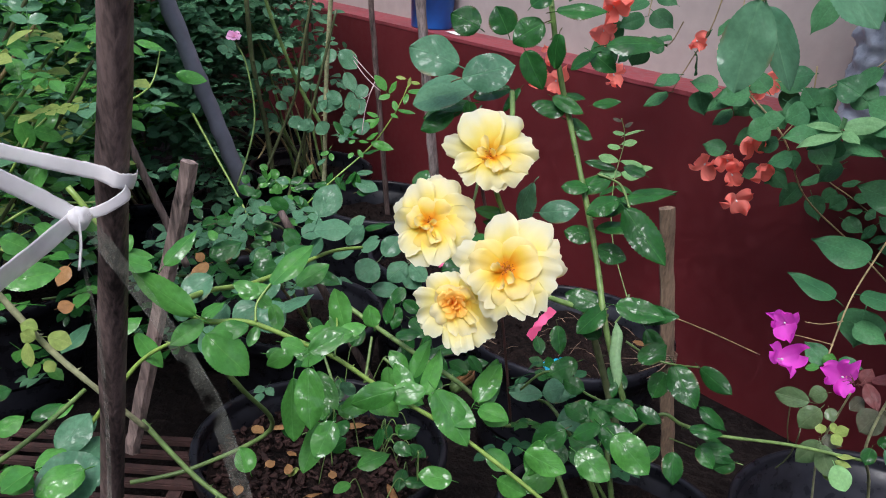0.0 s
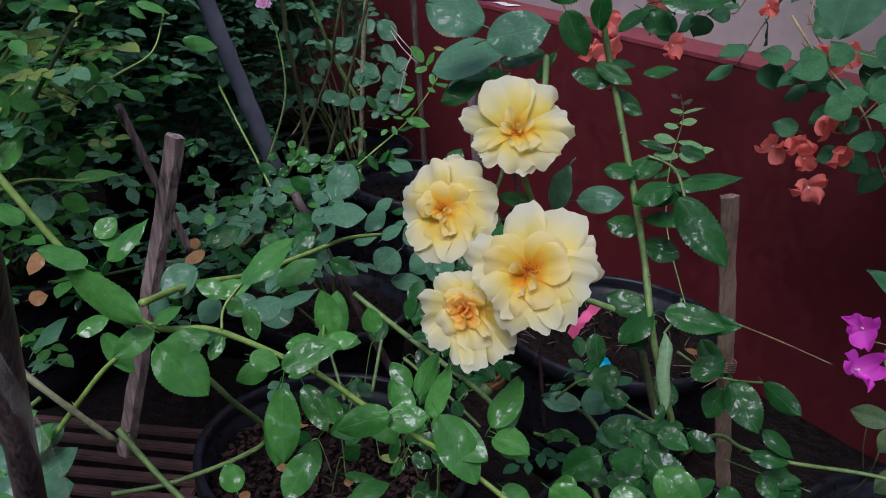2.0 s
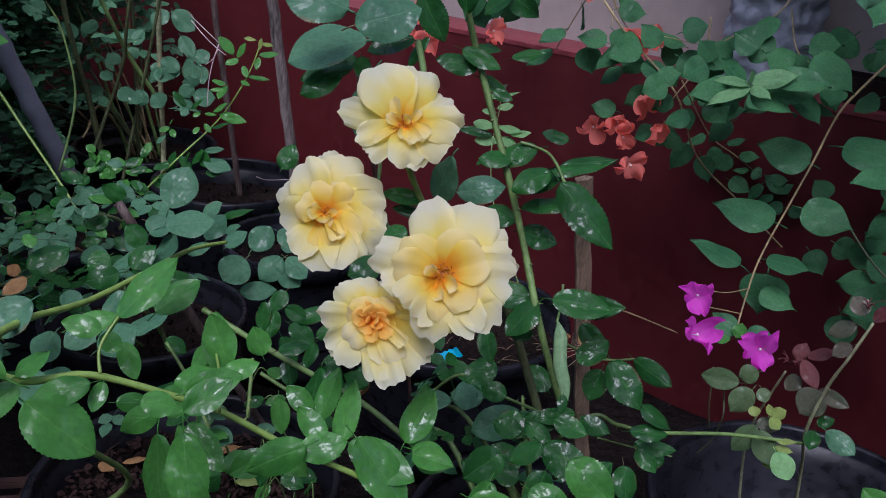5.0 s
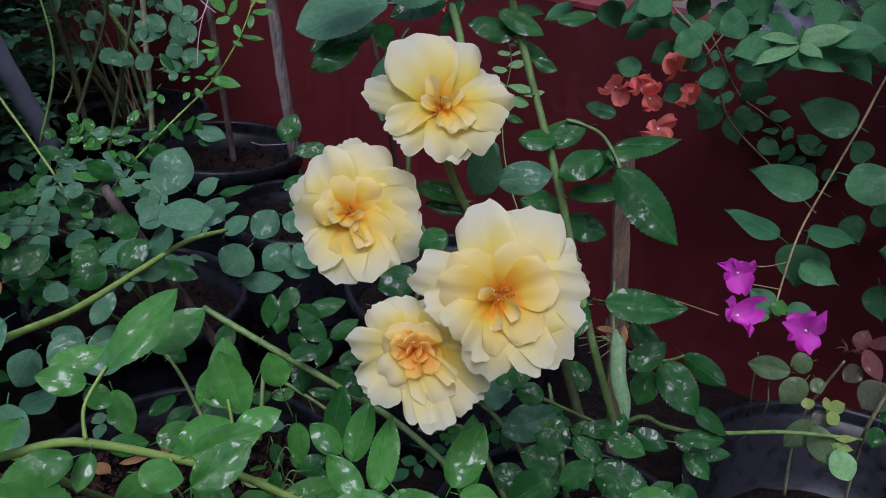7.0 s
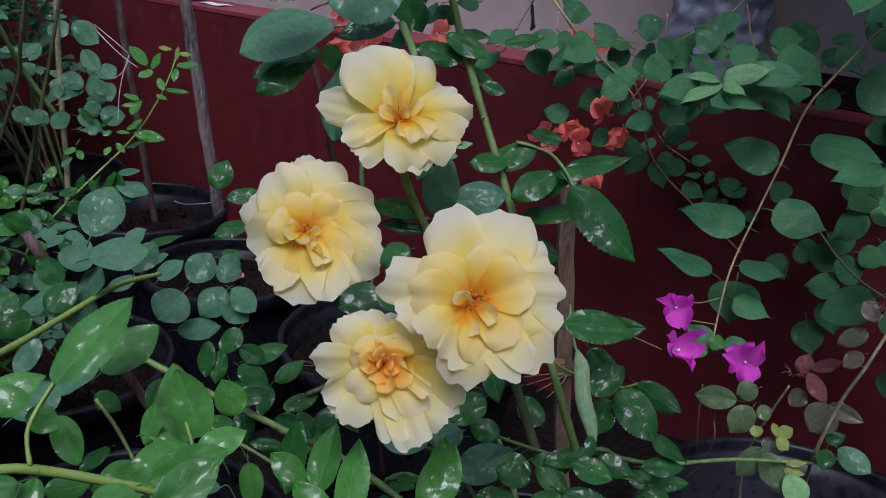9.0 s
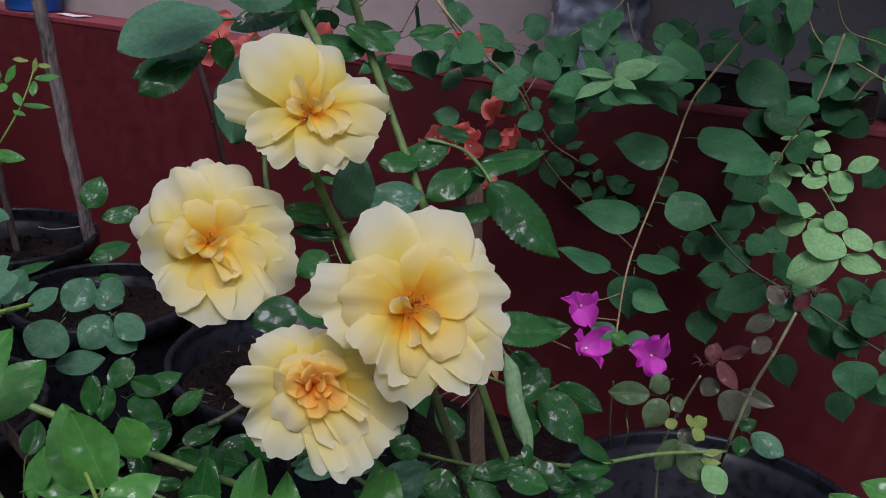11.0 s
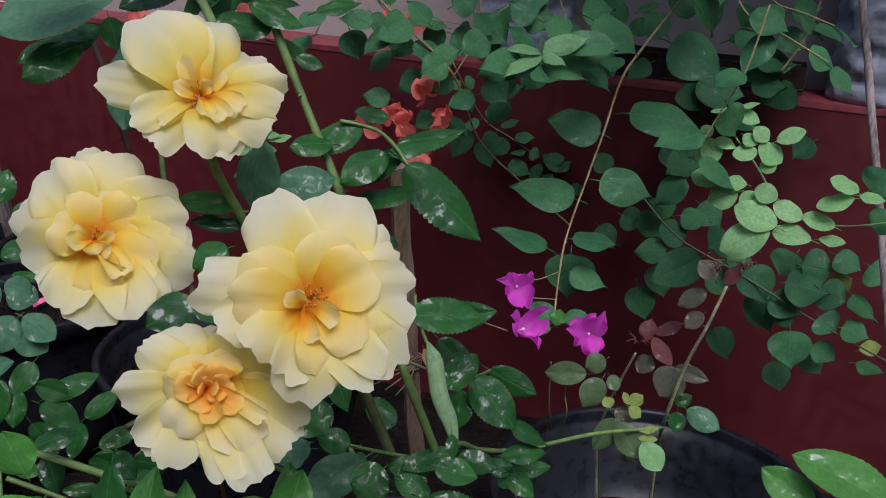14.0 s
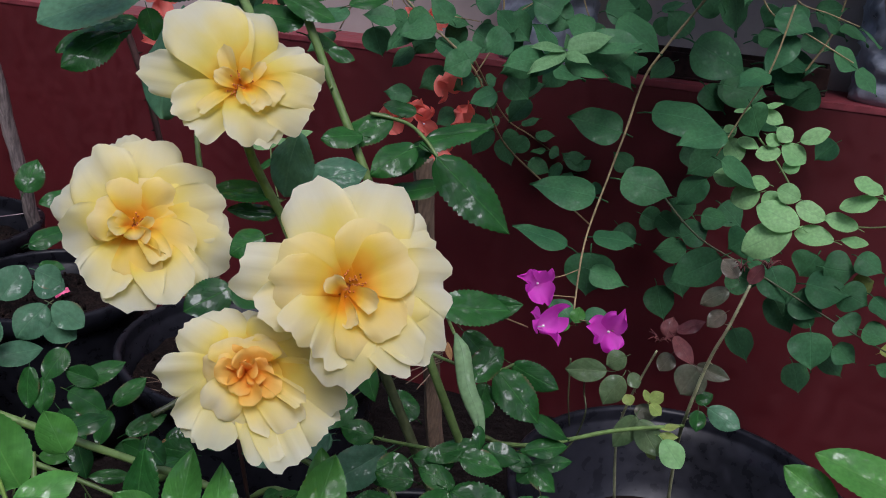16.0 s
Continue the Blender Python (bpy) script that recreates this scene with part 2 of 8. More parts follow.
GREY_BAG = plain("grey_grow_bag", (0.29, 0.31, 0.36), 0.38, 35.0, 0.3, 0.6, 0.006)
BLUE_PLASTIC = plain("blue_plastic", (0.01, 0.14, 0.55), 0.4, 40.0, 0.1, 0.1, 0.001)
def film_material(name, colour, clear):
    """Thin clouded plastic film."""
    m, nt, bsdf, node = material(name)
    n = node("TexNoise", Vector=node("TexCoord").outputs["Object"], Scale=70.0, Detail=2.0)
    bsdf.inputs["Base Color"].default_value = (*colour, 1)
    bsdf.inputs["Roughness"].default_value = 0.35
    bump(node, bsdf, nt, n.outputs[0], 0.25, 0.002)
    fac = node("MapRange", Value=n.outputs[0], _1=0.3, _2=0.7, _3=clear - 0.07, _4=clear + 0.07)
    both = node("MixShader", _0=fac.outputs[0], _1=bsdf.outputs[0], _2=node("BsdfTransparent").outputs[0])
    link(nt, both.outputs[0], nt.nodes["Material Output"].inputs[0])
    return m


STRING = film_material("white_plastic_string", (0.75, 0.73, 0.73), 0.40)
FILM = film_material("clouded_film", (0.28, 0.29, 0.24), 0.93)
TWINE = plain("faded_twine", (0.42, 0.31, 0.32), 0.6, 200.0, 0.2, 0.3, 0.001)
LABEL_PINK = plain("pink_plastic", (0.95, 0.16, 0.36), 0.4, 60.0, 0.1, 0.1, 0.001)
LABEL_TEAL = plain("teal_plastic", (0.02, 0.50, 0.72), 0.4, 60.0, 0.1, 0.1, 0.001)
STAMEN = plain("amber_stamen", (0.55, 0.18, 0.03), 0.7, 300.0, 0.4, 0.4, 0.001)
PAPER = plain("white_paper", (0.7, 0.69, 0.68), 0.7, 60.0, 0.08, 0.2, 0.001)
BARK = plain("bark_chips", (0.028, 0.014, 0.012), 0.85, 120.0, 0.6, 0.6, 0.003)
BARK.node_tree.nodes["Principled BSDF"].inputs["Specular IOR Level"].default_value = 0.2
RED_BRICK = plain("rusty_slats", (0.055, 0.026, 0.022), 0.85, 70.0, 0.4, 0.6, 0.004)


# ---- builders ----
def mesh_object(name, bm, mat, smooth=True):
    me = bpy.data.meshes.new(name)
    bm.normal_update()
    bm.to_mesh(me)
    bm.free()
    for p in me.polygons:
        p.use_smooth = smooth
    for m in mat if isinstance(mat, (list, tuple)) else [mat]:
        me.materials.append(m)
    return new(name, me)


def part(name, bm, mat, parent, label="", smooth=True):
    ob = mesh_object(name, bm, mat, smooth)
    ob.parent = parent
    if label:
        ob["label"] = label
    return ob


def empty(name, at=(0, 0, 0)):
    ob = new(name)
    ob.location = at
    ob.empty_display_size = 0.05
    return ob


def thing(name, label, category, group="", kind="", at=(0, 0, 0)):
    return tagged(empty(name, at), label, category, group, kind)


def put(ob, parent, m):
    """Hang ob under parent with the world pose m."""
    ob.parent = parent
    up = parent
    while up:
        m = Matrix.Translation(-up.location) @ m if not up.parent else m
        up = up.parent
    ob.matrix_basis = m
    return ob


def smooth_path(points, steps=5):
    pts = [Vector(p) for p in points]
    out = []
    for i in range(len(pts) - 1):
        a, b, c, d = pts[max(i - 1, 0)], pts[i], pts[i + 1], pts[min(i + 2, len(pts) - 1)]
        for k in range(steps):
            t = k / steps
            out.append(0.5 * ((2 * b) + (c - a) * t + (2 * a - 5 * b + 4 * c - d) * t * t + (3 * b - a - 3 * c + d) * t ** 3))
    return out + [pts[-1]]


def tube(bm, points, r0, r1=None, sides=7, knobs=0.0, flat=1.0, rng=random):
    """A tapering round rod along points; knobs: swelling at random places."""
    r1 = r0 if r1 is None else r1
    rings, n = [], len(points)
    side = None
    for i, p in enumerate(points):
        way = (points[min(i + 1, n - 1)] - points[max(i - 1, 0)]).normalized()
        ref = side if side else (Vector((0, 0, 1)) if abs(way.z) < 0.9 else Vector((1, 0, 0)))
        x = (ref - way * ref.dot(way)).normalized()
        side = x
        y = way.cross(x)
        r = (r0 + (r1 - r0) * i / (n - 1)) * (1 + knobs * rng.uniform(-1, 1))
        rings.append([bm.verts.new(p + x * (r * math.cos(a)) + y * (r * flat * math.sin(a))) for a in (2 * math.pi * k / sides for k in range(sides))])
    for a, b in zip(rings, rings[1:]):
        for k in range(sides):
            bm.faces.new((a[k], a[(k + 1) % sides], b[(k + 1) % sides], b[k]))
    bm.faces.new(rings[0][::-1])
    bm.faces.new(rings[-1])
    return bm


def thorn(bm, p, way, size):
    a = way.orthogonal().normalized()
    b = way.cross(a)
    base = [bm.verts.new(p + (a * math.cos(k) + b * math.sin(k)) * size * 0.28) for k in (0, 2.1, 4.2)]
    tip = bm.verts.new(p + way * size - Vector((0, 0, size * 0.25)))
    for i in range(3):
        bm.faces.new((base[i], base[(i + 1) % 3], tip))


def cane(parent, points, r0, r1=None, mat=None, name="cane", thorns=0, seed=1, label=""):
    rng = random.Random(seed)
    pts = smooth_path(points, 6)
    bm = bmesh.new()
    tube(bm, pts, r0, r1, 8, 0.07, rng=rng)
    for _ in range(thorns):
        i = rng.randrange(1, len(pts) - 1)
        way = (pts[i + 1] - pts[i - 1]).normalized()
        out = way.orthogonal()
        out.rotate(Matrix.Rotation(rng.uniform(0, 6.28), 3, way))
        thorn(bm, pts[i] + out.normalized() * r0 * 0.8, out.normalized(), max(r0 * 1.6, 0.004))
    ob = part(name, bm, mat or CANE, None, label)
    return put(ob, parent, Matrix())


def leaf_mesh(name, mat, curl=0.1, fold=0.12, wave=0.02, widest=0.42, tip=1.0, seed=0, nu=32, nv=4, serrate=0.05):
    """A leaf blade one long and one wide, along +y, its upper side to +z."""
    rng = random.Random(seed)
    ph = rng.uniform(0, 6)
    bm = bmesh.new()
    uvl = bm.loops.layers.uv.new("UVMap")
    grid = []
    for i in range(nu + 1):
        u = i / nu
        k = math.log(0.5) / math.log(widest)
        w = 0.5 * math.sin(math.pi * min(1, u ** k)) ** (0.56 if u < widest else 0.56 + 0.50 * tip * ((u - widest) / (1 - widest)) ** 1.3)
        w *= 1 + 0.55 * serrate * (1 if i % 2 else -1) * (0.12 < u < 0.97)
        row = []
        for j in range(-nv, nv + 1):
            v = j / nv
            x = w * v
            z = fold * abs(x) * 1.2 - curl * u * u - 0.25 * curl * (1 - u) ** 2 + 1.1 * wave * math.sin(u * 7 + ph + 2.2 * v) * abs(v) + wave * 0.6 * math.sin(u * 13 + ph * 2) * v - 0.35 * x * x + wave * 1.2 * v * u
            row.append((bm.verts.new((x + 0.03 * math.sin(u * 3 + ph) * u, u, z)), (0.5 + 0.5 * v * max(w * 2, 0.05), u)))
        grid.append(row)
    for a, b in zip(grid, grid[1:]):
        for j in range(2 * nv):
            quad = (a[j], a[j + 1], b[j + 1], b[j])
            f = bm.faces.new([q[0] for q in quad])
            for l, q in zip(f.loops, quad):
                l[uvl].uv = q[1]
    bmesh.ops.remove_doubles(bm, verts=bm.verts, dist=1e-4)
    tube(bm, [Vector((0, -0.2, -0.10)), Vector((0, -0.09, -0.05)), Vector((0, 0.03, -0.25 * curl - 0.008))], 0.016, 0.018, 5)
    me = bpy.data.meshes.new(name)
    bm.normal_update()
    bm.to_mesh(me)
    bm.free()
    for p in me.polygons:
        p.use_smooth = True
    me.materials.append(mat)
    return me


LEAVES = {}
for kind, mat, wid, serr in (("rose", LEAF, 0.45, 0.075), ("matt", LEAF_BLUE, 0.5, 0.03), ("young", LEAF_YOUNG, 0.46, 0.04), ("fresh_lit", LEAF_FRESH_LIT, 0.46, 0.035), ("lime", LEAF_LIME, 0.52, 0.02), ("limetip", LEAF_TIP, 0.40, 0.0),
                             ("yellow", LEAF_YELLOW, 0.5, 0.02), ("vine", LEAF_VINE, 0.38, 0.0), ("bronze", LEAF_BRONZE, 0.45, 0.03), ("olive", LEAF_OLIVE, 0.48, 0.03), ("red", LEAF_RED, 0.45, 0.02), ("dry", LEAF_DRY, 0.45, 0.02)):
    LEAVES[kind] = [leaf_mesh(kind + "_leaf", mat, c, fo, wv, wid, tp * {"rose": 0.5, "fresh_lit": 0.42, "young": 0.5, "lime": 0.3, "matt": 0.45, "bronze": 0.6, "olive": 0.6, "vine": 1.9, "limetip": 1.3}.get(kind, 1.0), i, serrate=serr)
                    for i, (c, fo, wv, tp) in enumerate(((0.10, 0.10, 0.02, 1.0), (0.18, 0.04, 0.03, 1.2), (0.02, 0.14, 0.025, 0.8), (0.14, 0.0, 0.035, 1.1), (0.06, 0.22, 0.02, 1.0)))]
LEAF_RNG = random.Random(5)
FACE = Vector((-0.25, -0.62, 0.74))


def leaf(parent, base, tip, width, kind="rose", face=None, shape=None, label="", name="leaf"):
    """One leaf from its foot to its tip, so many metres wide; face: where its upper side looks."""
    b, t = Vector(base), Vector(tip)
    y = t - b
    length = y.length
    y.normalize()
    n = Vector(face) if face else FACE + Vector([LEAF_RNG.uniform(-0.45, 0.45) for _ in range(3)])
    z = (n - y * n.dot(y)).normalized()
    x = y.cross(z)
    m = Matrix((x, y, z)).transposed().to_4x4()
    m.translation = b
    me = LEAVES[kind][LEAF_RNG.randrange(5) if shape is None else shape]
    width *= {"rose": 0.82, "young": 0.82, "fresh_lit": 0.76}.get(kind, 1.0)
    ob = put(new(name, me), parent, m @ Matrix.Diagonal((width, length, (width + length) / 2, 1)))
    if label:
        ob["label"] = label
    return ob


def petal_mesh(name, mat, length, width, e0, e1, cup, ruffle, notch, seed, nu=10, nv=5, base=0.12, turn=0.0):
    """A petal from the heart outwards along +y; e0, e1: the slope in degrees at its foot and rim."""
    rng = random.Random(seed)
    ph, ph2 = rng.uniform(0, 6), rng.uniform(0, 6)
    bm = bmesh.new()
    uvl = bm.loops.layers.uv.new("UVMap")
    y = z = 0.0
    rows = []
    for i in range(nu + 1):
        u = i / nu
        e = radians(e0 + (e1 - e0) * u ** 0.8)
        if i:
            y += math.cos(e) * length / nu
            z += math.sin(e) * length / nu
        w = width * 0.5 * (base + (1 - base) * math.sin(math.pi * 0.5 * min(1, u / 0.62)) ** 0.9) * (1 if u < 0.62 else math.sqrt(max(0.0, 1 - ((u - 0.62) / 0.41) ** 2.8)))
        row = []
        for j in range(-nv, nv + 1):
            v = j / nv
            rise = cup * width * v * v * (0.5 + 0.5 * u)
            ruf = ruffle * width * u * u * (math.sin(2.6 * v + ph) + 0.35 * math.sin(5.3 * v + ph2) + 0.12 * u * math.sin(9.5 * v + ph + ph2)) * 0.6 - 0.02 * width * math.exp(-40 * v * v) * math.sin(u * 3)
            back = notch * length * (1 - min(1, abs(v) * 2.2)) * max(0, u - 0.7) + ruffle * length * (0.35 * math.sin(4.0 * v + ph2) + 0.05 * math.sin(10.0 * v + ph)) * max(0, u - 0.6)
            n = Vector((0, -math.sin(e), math.cos(e)))
            p = Vector((w * v, y - back, z)) + n * (rise + ruf)
            row.append((bm.verts.new(p), (0.5 + 0.5 * v, u)))
        rows.append(row)
    for a, b in zip(rows, rows[1:]):
        for j in range(2 * nv):
            quad = (a[j], a[j + 1], b[j + 1], b[j])
            f = bm.faces.new([q[0] for q in quad])
            for l, q in zip(f.loops, quad):
                l[uvl].uv = q[1]
    me = bpy.data.meshes.new(name)
    bm.normal_update()
    bm.to_mesh(me)
    bm.free()
    for p in me.polygons:
        p.use_smooth = True
    me.materials.append(mat)
    return me


def rose_petal(mat, reach, width, foot, tip, arch, dome, roll, seed, nu=14, nv=8, narrow=0.34):
    """A broad petal along +y: foot and tip are heights, arch swells it, dome bends its sides and roll its rim back."""
    rng = random.Random(seed)
    ph, ph2, ph3 = (rng.uniform(0, 6.28) for _ in range(3))
    ruffle, notch, skew, blunt = rng.uniform(0.04, 0.12), rng.choice((0, 0.02, 0.05, 0.08)), rng.uniform(-0.10, 0.10), min(0.45, width / reach * rng.uniform(0.34, 0.44))
    bm = bmesh.new()
    uvl = bm.loops.layers.uv.new("UVMap")
    rows = []
    for i in range(nu + 1):
        u = i / nu
        g = narrow + (1 - narrow) * math.sin(math.pi / 2 * min(1, u / 0.74)) ** 1.15
        h = foot + (tip - foot) * u + arch * 4 * u * (1 - u) * (1.25 - 0.5 * u) - roll * max(0.0, (u - 0.66) / 0.34) ** 2
        row = []
        for j in range(-nv, nv + 1):
            v = math.sin(math.pi / 2 * j / nv)
            rim = 1 - blunt * (1 - math.sqrt(1 - v * v)) - notch * math.exp(-30 * (v - skew) ** 2) + 0.035 * math.sin(3.1 * v + ph) + 0.020 * math.sin(8.3 * v + ph2) + 0.009 * math.sin(17 * v + ph3)
            y = 0.05 * reach + 0.95 * reach * u * (1 + (rim - 1) * u)
            x = width * 0.5 * g * v * (1 + 0.03 * math.sin(5 * u + ph3)) + skew * reach * 0.5 * u * u
            z = h - dome * v * v * math.sin(math.pi * min(1, 0.25 + 0.65 * u)) + width * ruffle * u * u * (math.sin(3.4 * v + ph2) + 0.5 * math.sin(7.1 * v + ph) * abs(v)) - 0.045 * width * math.exp(-30 * (v - skew) ** 2) * math.sin(math.pi * u) + 0.012 * width * math.sin(11 * v + ph3) * u
            row.append((bm.verts.new((x, y, z)), (0.5 + 0.5 * v, u)))
        rows.append(row)
    for a, b in zip(rows, rows[1:]):
        for j in range(2 * nv):
            quad = (a[j], a[j + 1], b[j + 1], b[j])
            f = bm.faces.new([q[0] for q in quad])
            f.smooth = True
            for l, q in zip(f.loops, quad):
                l[uvl].uv = q[1]
    me = bpy.data.meshes.new("petal")
    bm.normal_update()
    bm.to_mesh(me)
    bm.free()
    me.materials.append(mat)
    return me


def bloom(parent, centre, facing, up, petals, seed, label, size=0.035):
    """A double rose. petals: azimuth, reach and width in millimetres, layer: 0 outer, 1 inner, 2 tight heart, 3 loose petaloid."""
    rng = random.Random(seed)
    z = Vector(facing).normalized()
    y = Vector(up)
    y = (y - z * y.dot(z)).normalized()
    x = y.cross(z)
    m = Matrix((x, y, z)).transposed().to_4x4()
    m.translation = Vector(centre)
    bm = bmesh.new()
    bmesh.ops.create_uvsphere(bm, u_segments=10, v_segments=6, radius=size * 0.24, matrix=Matrix.Translation((0, 0, -size * 0.06)) @ Matrix.Diagonal((1, 1, 0.35, 1)))
    for k in range(46):
        a, r = rng.uniform(0, 6.28), size * rng.uniform(0.03, 0.13)
        p = Vector((r * math.cos(a), r * math.sin(a), 0.0))
        q = p * rng.uniform(1.3, 2.3) + Vector((0, 0, size * rng.uniform(0.12, 0.28)))
        tube(bm, [p, (p + q) / 2 + Vector((0, 0, size * 0.02)), q], size * 0.007, size * 0.005, 4)
        bmesh.ops.create_icosphere(bm, subdivisions=1, radius=size * 0.019, matrix=Matrix.Translation(q))
    head = put(part("bloom", bm, STAMEN, None, label), parent, m)
    for i, (az, reach, width, layer) in enumerate(petals):
        reach, width = reach * 0.001, width * 0.001
        rise = math.sin(radians(az)) * reach
        foot = (-0.006, -0.002, 0.0, 0.001)[layer] + 0.00025 * i
        if layer == 0:
            tip, arch, dome, roll = (-0.30 if rise > 0 else -0.40) * rise + rng.uniform(-0.007, 0.009), rng.uniform(0.002, 0.009), width * rng.uniform(-0.10, 0.2), rng.uniform(0.001, 0.006) * (1 if rise > 0 else 0.2)
        elif layer == 1:
            tip, arch, dome, roll = 0.010 - 0.25 * rise + rng.uniform(-0.002, 0.004), rng.uniform(0.002, 0.006), width * rng.uniform(-0.08, 0.10), rng.uniform(0.0, 0.004)
        elif layer == 2:
            tip, arch, dome, roll = 0.017 - 0.15 * rise + rng.uniform(-0.002, 0.003), rng.uniform(0.0, 0.002), -width * rng.uniform(0.15, 0.35), rng.uniform(0.0, 0.003)
        else:
            tip, arch, dome, roll = 0.014 - 0.2 * rise + rng.uniform(-0.003, 0.005), rng.uniform(0.0, 0.003), -width * rng.uniform(0.1, 0.5), rng.uniform(-0.004, 0.003)
        mat = (PETAL_PALE, PETAL, PETAL_HEART, PETAL)[layer]
        ob = new("petal", rose_petal(mat, reach, width, foot, tip, arch, dome, roll, seed * 100 + i, narrow=0.34 if layer < 2 else 0.5))
        ob.parent = head
        ob.matrix_basis = Matrix.Rotation(radians(az - 90), 4, "Z") @ Matrix.Rotation(radians(rng.uniform(-19, 19) * (1 if layer < 3 else 2)), 4, "Y")
    bm = bmesh.new()
    bmesh.ops.create_uvsphere(bm, u_segments=8, v_segments=6, radius=size * 0.13, matrix=Matrix.Translation((0, 0, -size * 0.33)))
    part("calyx", bm, CANE, None).parent = head
    return head


def lathe(bm, profile, sides=48):
    """A ring-shaped body; profile: (radius, height) pairs."""
    rings = [[bm.verts.new((r * math.cos(2 * math.pi * k / sides), r * math.sin(2 * math.pi * k / sides), h)) for k in range(sides)] for r, h in profile]
    for a, b in zip(rings, rings[1:]):
        for k in range(sides):
            bm.faces.new((a[k], a[(k + 1) % sides], b[(k + 1) % sides], b[k]))
    return rings


def pot(centre, rim, height, label, soil_drop=0.07, seed=0, group="black nursery pots"):
    """A black plastic nursery pot with a rolled rim and its soil; centre is the middle of its foot."""
    rng = random.Random(seed)
    ob = thing("plant_pot", label, "plant pot", group, at=centre)
    bm = bmesh.new()
    r0 = rim * 0.76
    prof = [(0.001, 0.0), (r0, 0.0)]
    for i in range(1, 7):
        h = height * (0.86 * i / 6)
        prof += [(r0 + (rim * 0.955 - r0) * h / height, h)]
    prof += [(rim * 0.955, height * 0.88), (rim * 0.99, height * 0.885), (rim * 0.995, height * 0.96), (rim, height - 0.004), (rim - 0.004, height), (rim - 0.011, height), (rim - 0.014, height - 0.006),
             (rim * 0.945, height * 0.93), (rim * 0.94, height * 0.90), (rim * 0.925, height * 0.895), (rim * 0.91, height * 0.80), (rim * 0.898, height * 0.79), (rim * 0.893, height * 0.70), (rim * 0.88, height * 0.69), (rim * 0.875, height * 0.60), (rim * 0.862, height * 0.59), (rim * 0.855, height * 0.50), (rim * 0.842, height * 0.49), (rim * 0.82, height * 0.3), (0.001, height * 0.29)]
    lathe(bm, prof)
    part("body", bm, BLACK_PLASTIC, ob)
    bm = bmesh.new()
    n = 26
    top = height - soil_drop
    rad = rim * (0.885 if soil_drop < 0.3 * height else 0.83)
    rings = [[bm.verts.new((0, 0, top + 0.01))]]
    for i in range(1, n // 2):
        r = rad * i / (n // 2 - 1)
        rings.append([bm.verts.new((r * math.cos(a), r * math.sin(a), top + 0.012 * noise.noise(Vector((r * math.cos(a) * 22 + seed, r * math.sin(a) * 22, 0))) + rng.uniform(-0.003, 0.004))) for a in (2 * math.pi * k / 40 for k in range(40))])
    for k in range(40):
        bm.faces.new((rings[0][0], rings[1][k], rings[1][(k + 1) % 40]))
    for a, b in zip(rings[1:], rings[2:]):
        for k in range(40):
            bm.faces.new((a[k], b[k], b[(k + 1) % 40], a[(k + 1) % 40]))
    # crumbs and bits of bark
    for _ in range(90):
        a, r = rng.uniform(0, 6.28), rad * math.sqrt(rng.random()) * 0.95
        s = rng.uniform(0.002, 0.006)
        bmesh.ops.create_cube(bm, size=1, matrix=Matrix.Translation((r * math.cos(a), r * math.sin(a), top + s)) @ Euler((rng.uniform(0, 3), rng.uniform(0, 3), rng.uniform(0, 3))).to_matrix().to_4x4() @ Matrix.Diagonal((s * 2, s, s * 0.6, 1)))
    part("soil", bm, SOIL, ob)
    return ob


def stake(name, foot, top, r, mat, label, square=False, seed=0, category="garden stake"):
    rng = random.Random(seed)
    a, b = Vector(foot), Vector(top)
    pts = [a.lerp(b, i / 24) - a + Vector((rng.uniform(-1, 1), rng.uniform(-1, 1), 0)) * r * 0.10 for i in range(25)]
    bm = bmesh.new()
    tube(bm, pts, r * 1.02, r * 0.96, 5 if square else 10, 0.05, 0.55 if square else 1.0, rng=rng)
    ob = mesh_object(name, bm, mat, not square)
    ob.location = a
    return tagged(ob, label, category)


# ---- the setting ----
WALL_ANGLE = radians(39.2)
WALL_N = Vector((math.cos(WALL_ANGLE), math.sin(WALL_ANGLE), 0))
WALL_D = Vector((WALL_N.y, -WALL_N.x, 0))


def on_wall(s, off, z):
    """s metres along the wall to the right, off metres behind its face, at height z."""
    return WALL_N * (1.85 + off) + WALL_D * s + Vector((0, 0, z))


def wall_box(name, s0, s1, o0, o1, z0, z1, mat, bevel=0.006):
    bm = bmesh.new()
    vs = [bm.verts.new(on_wall(s, o, z)) for s in (s0, s1) for o in (o0, o1) for z in (z0, z1)]
    for f in ((0, 1, 3, 2), (4, 6, 7, 5), (0, 4, 5, 1), (2, 3, 7, 6), (0, 2, 6, 4), (1, 5, 7, 3)):
        bm.faces.new([vs[i] for i in f])
    bmesh.ops.recalc_face_normals(bm, faces=bm.faces)
    if bevel:
        bmesh.ops.bevel(bm, geom=list(bm.edges), offset=bevel, segments=2, affect="EDGES")
    return mesh_object(name, bm, mat, False)


LEDGE = 0.757
tagged(wall_box("wall_lower", -9, 5.0, 0.0, 0.30, -0.02, LEDGE - 0.012, RED_PAINT, 0), "dark red painted lower wall behind the pots", "wall", kind="structure")
tagged(wall_box("ledge", -9, 5.0, -0.002, 0.17, LEDGE - 0.0118, LEDGE, PINK_PAINT, 0.001), "faded red ledge along the top of the low wall", "ledge", kind="structure")
tagged(wall_box("wall_upper", -9, 5.0, 0.1702, 0.35, LEDGE - 0.0118, 3.2, CREAM_PAINT), "cream painted upper wall behind the ledge", "wall", kind="structure")

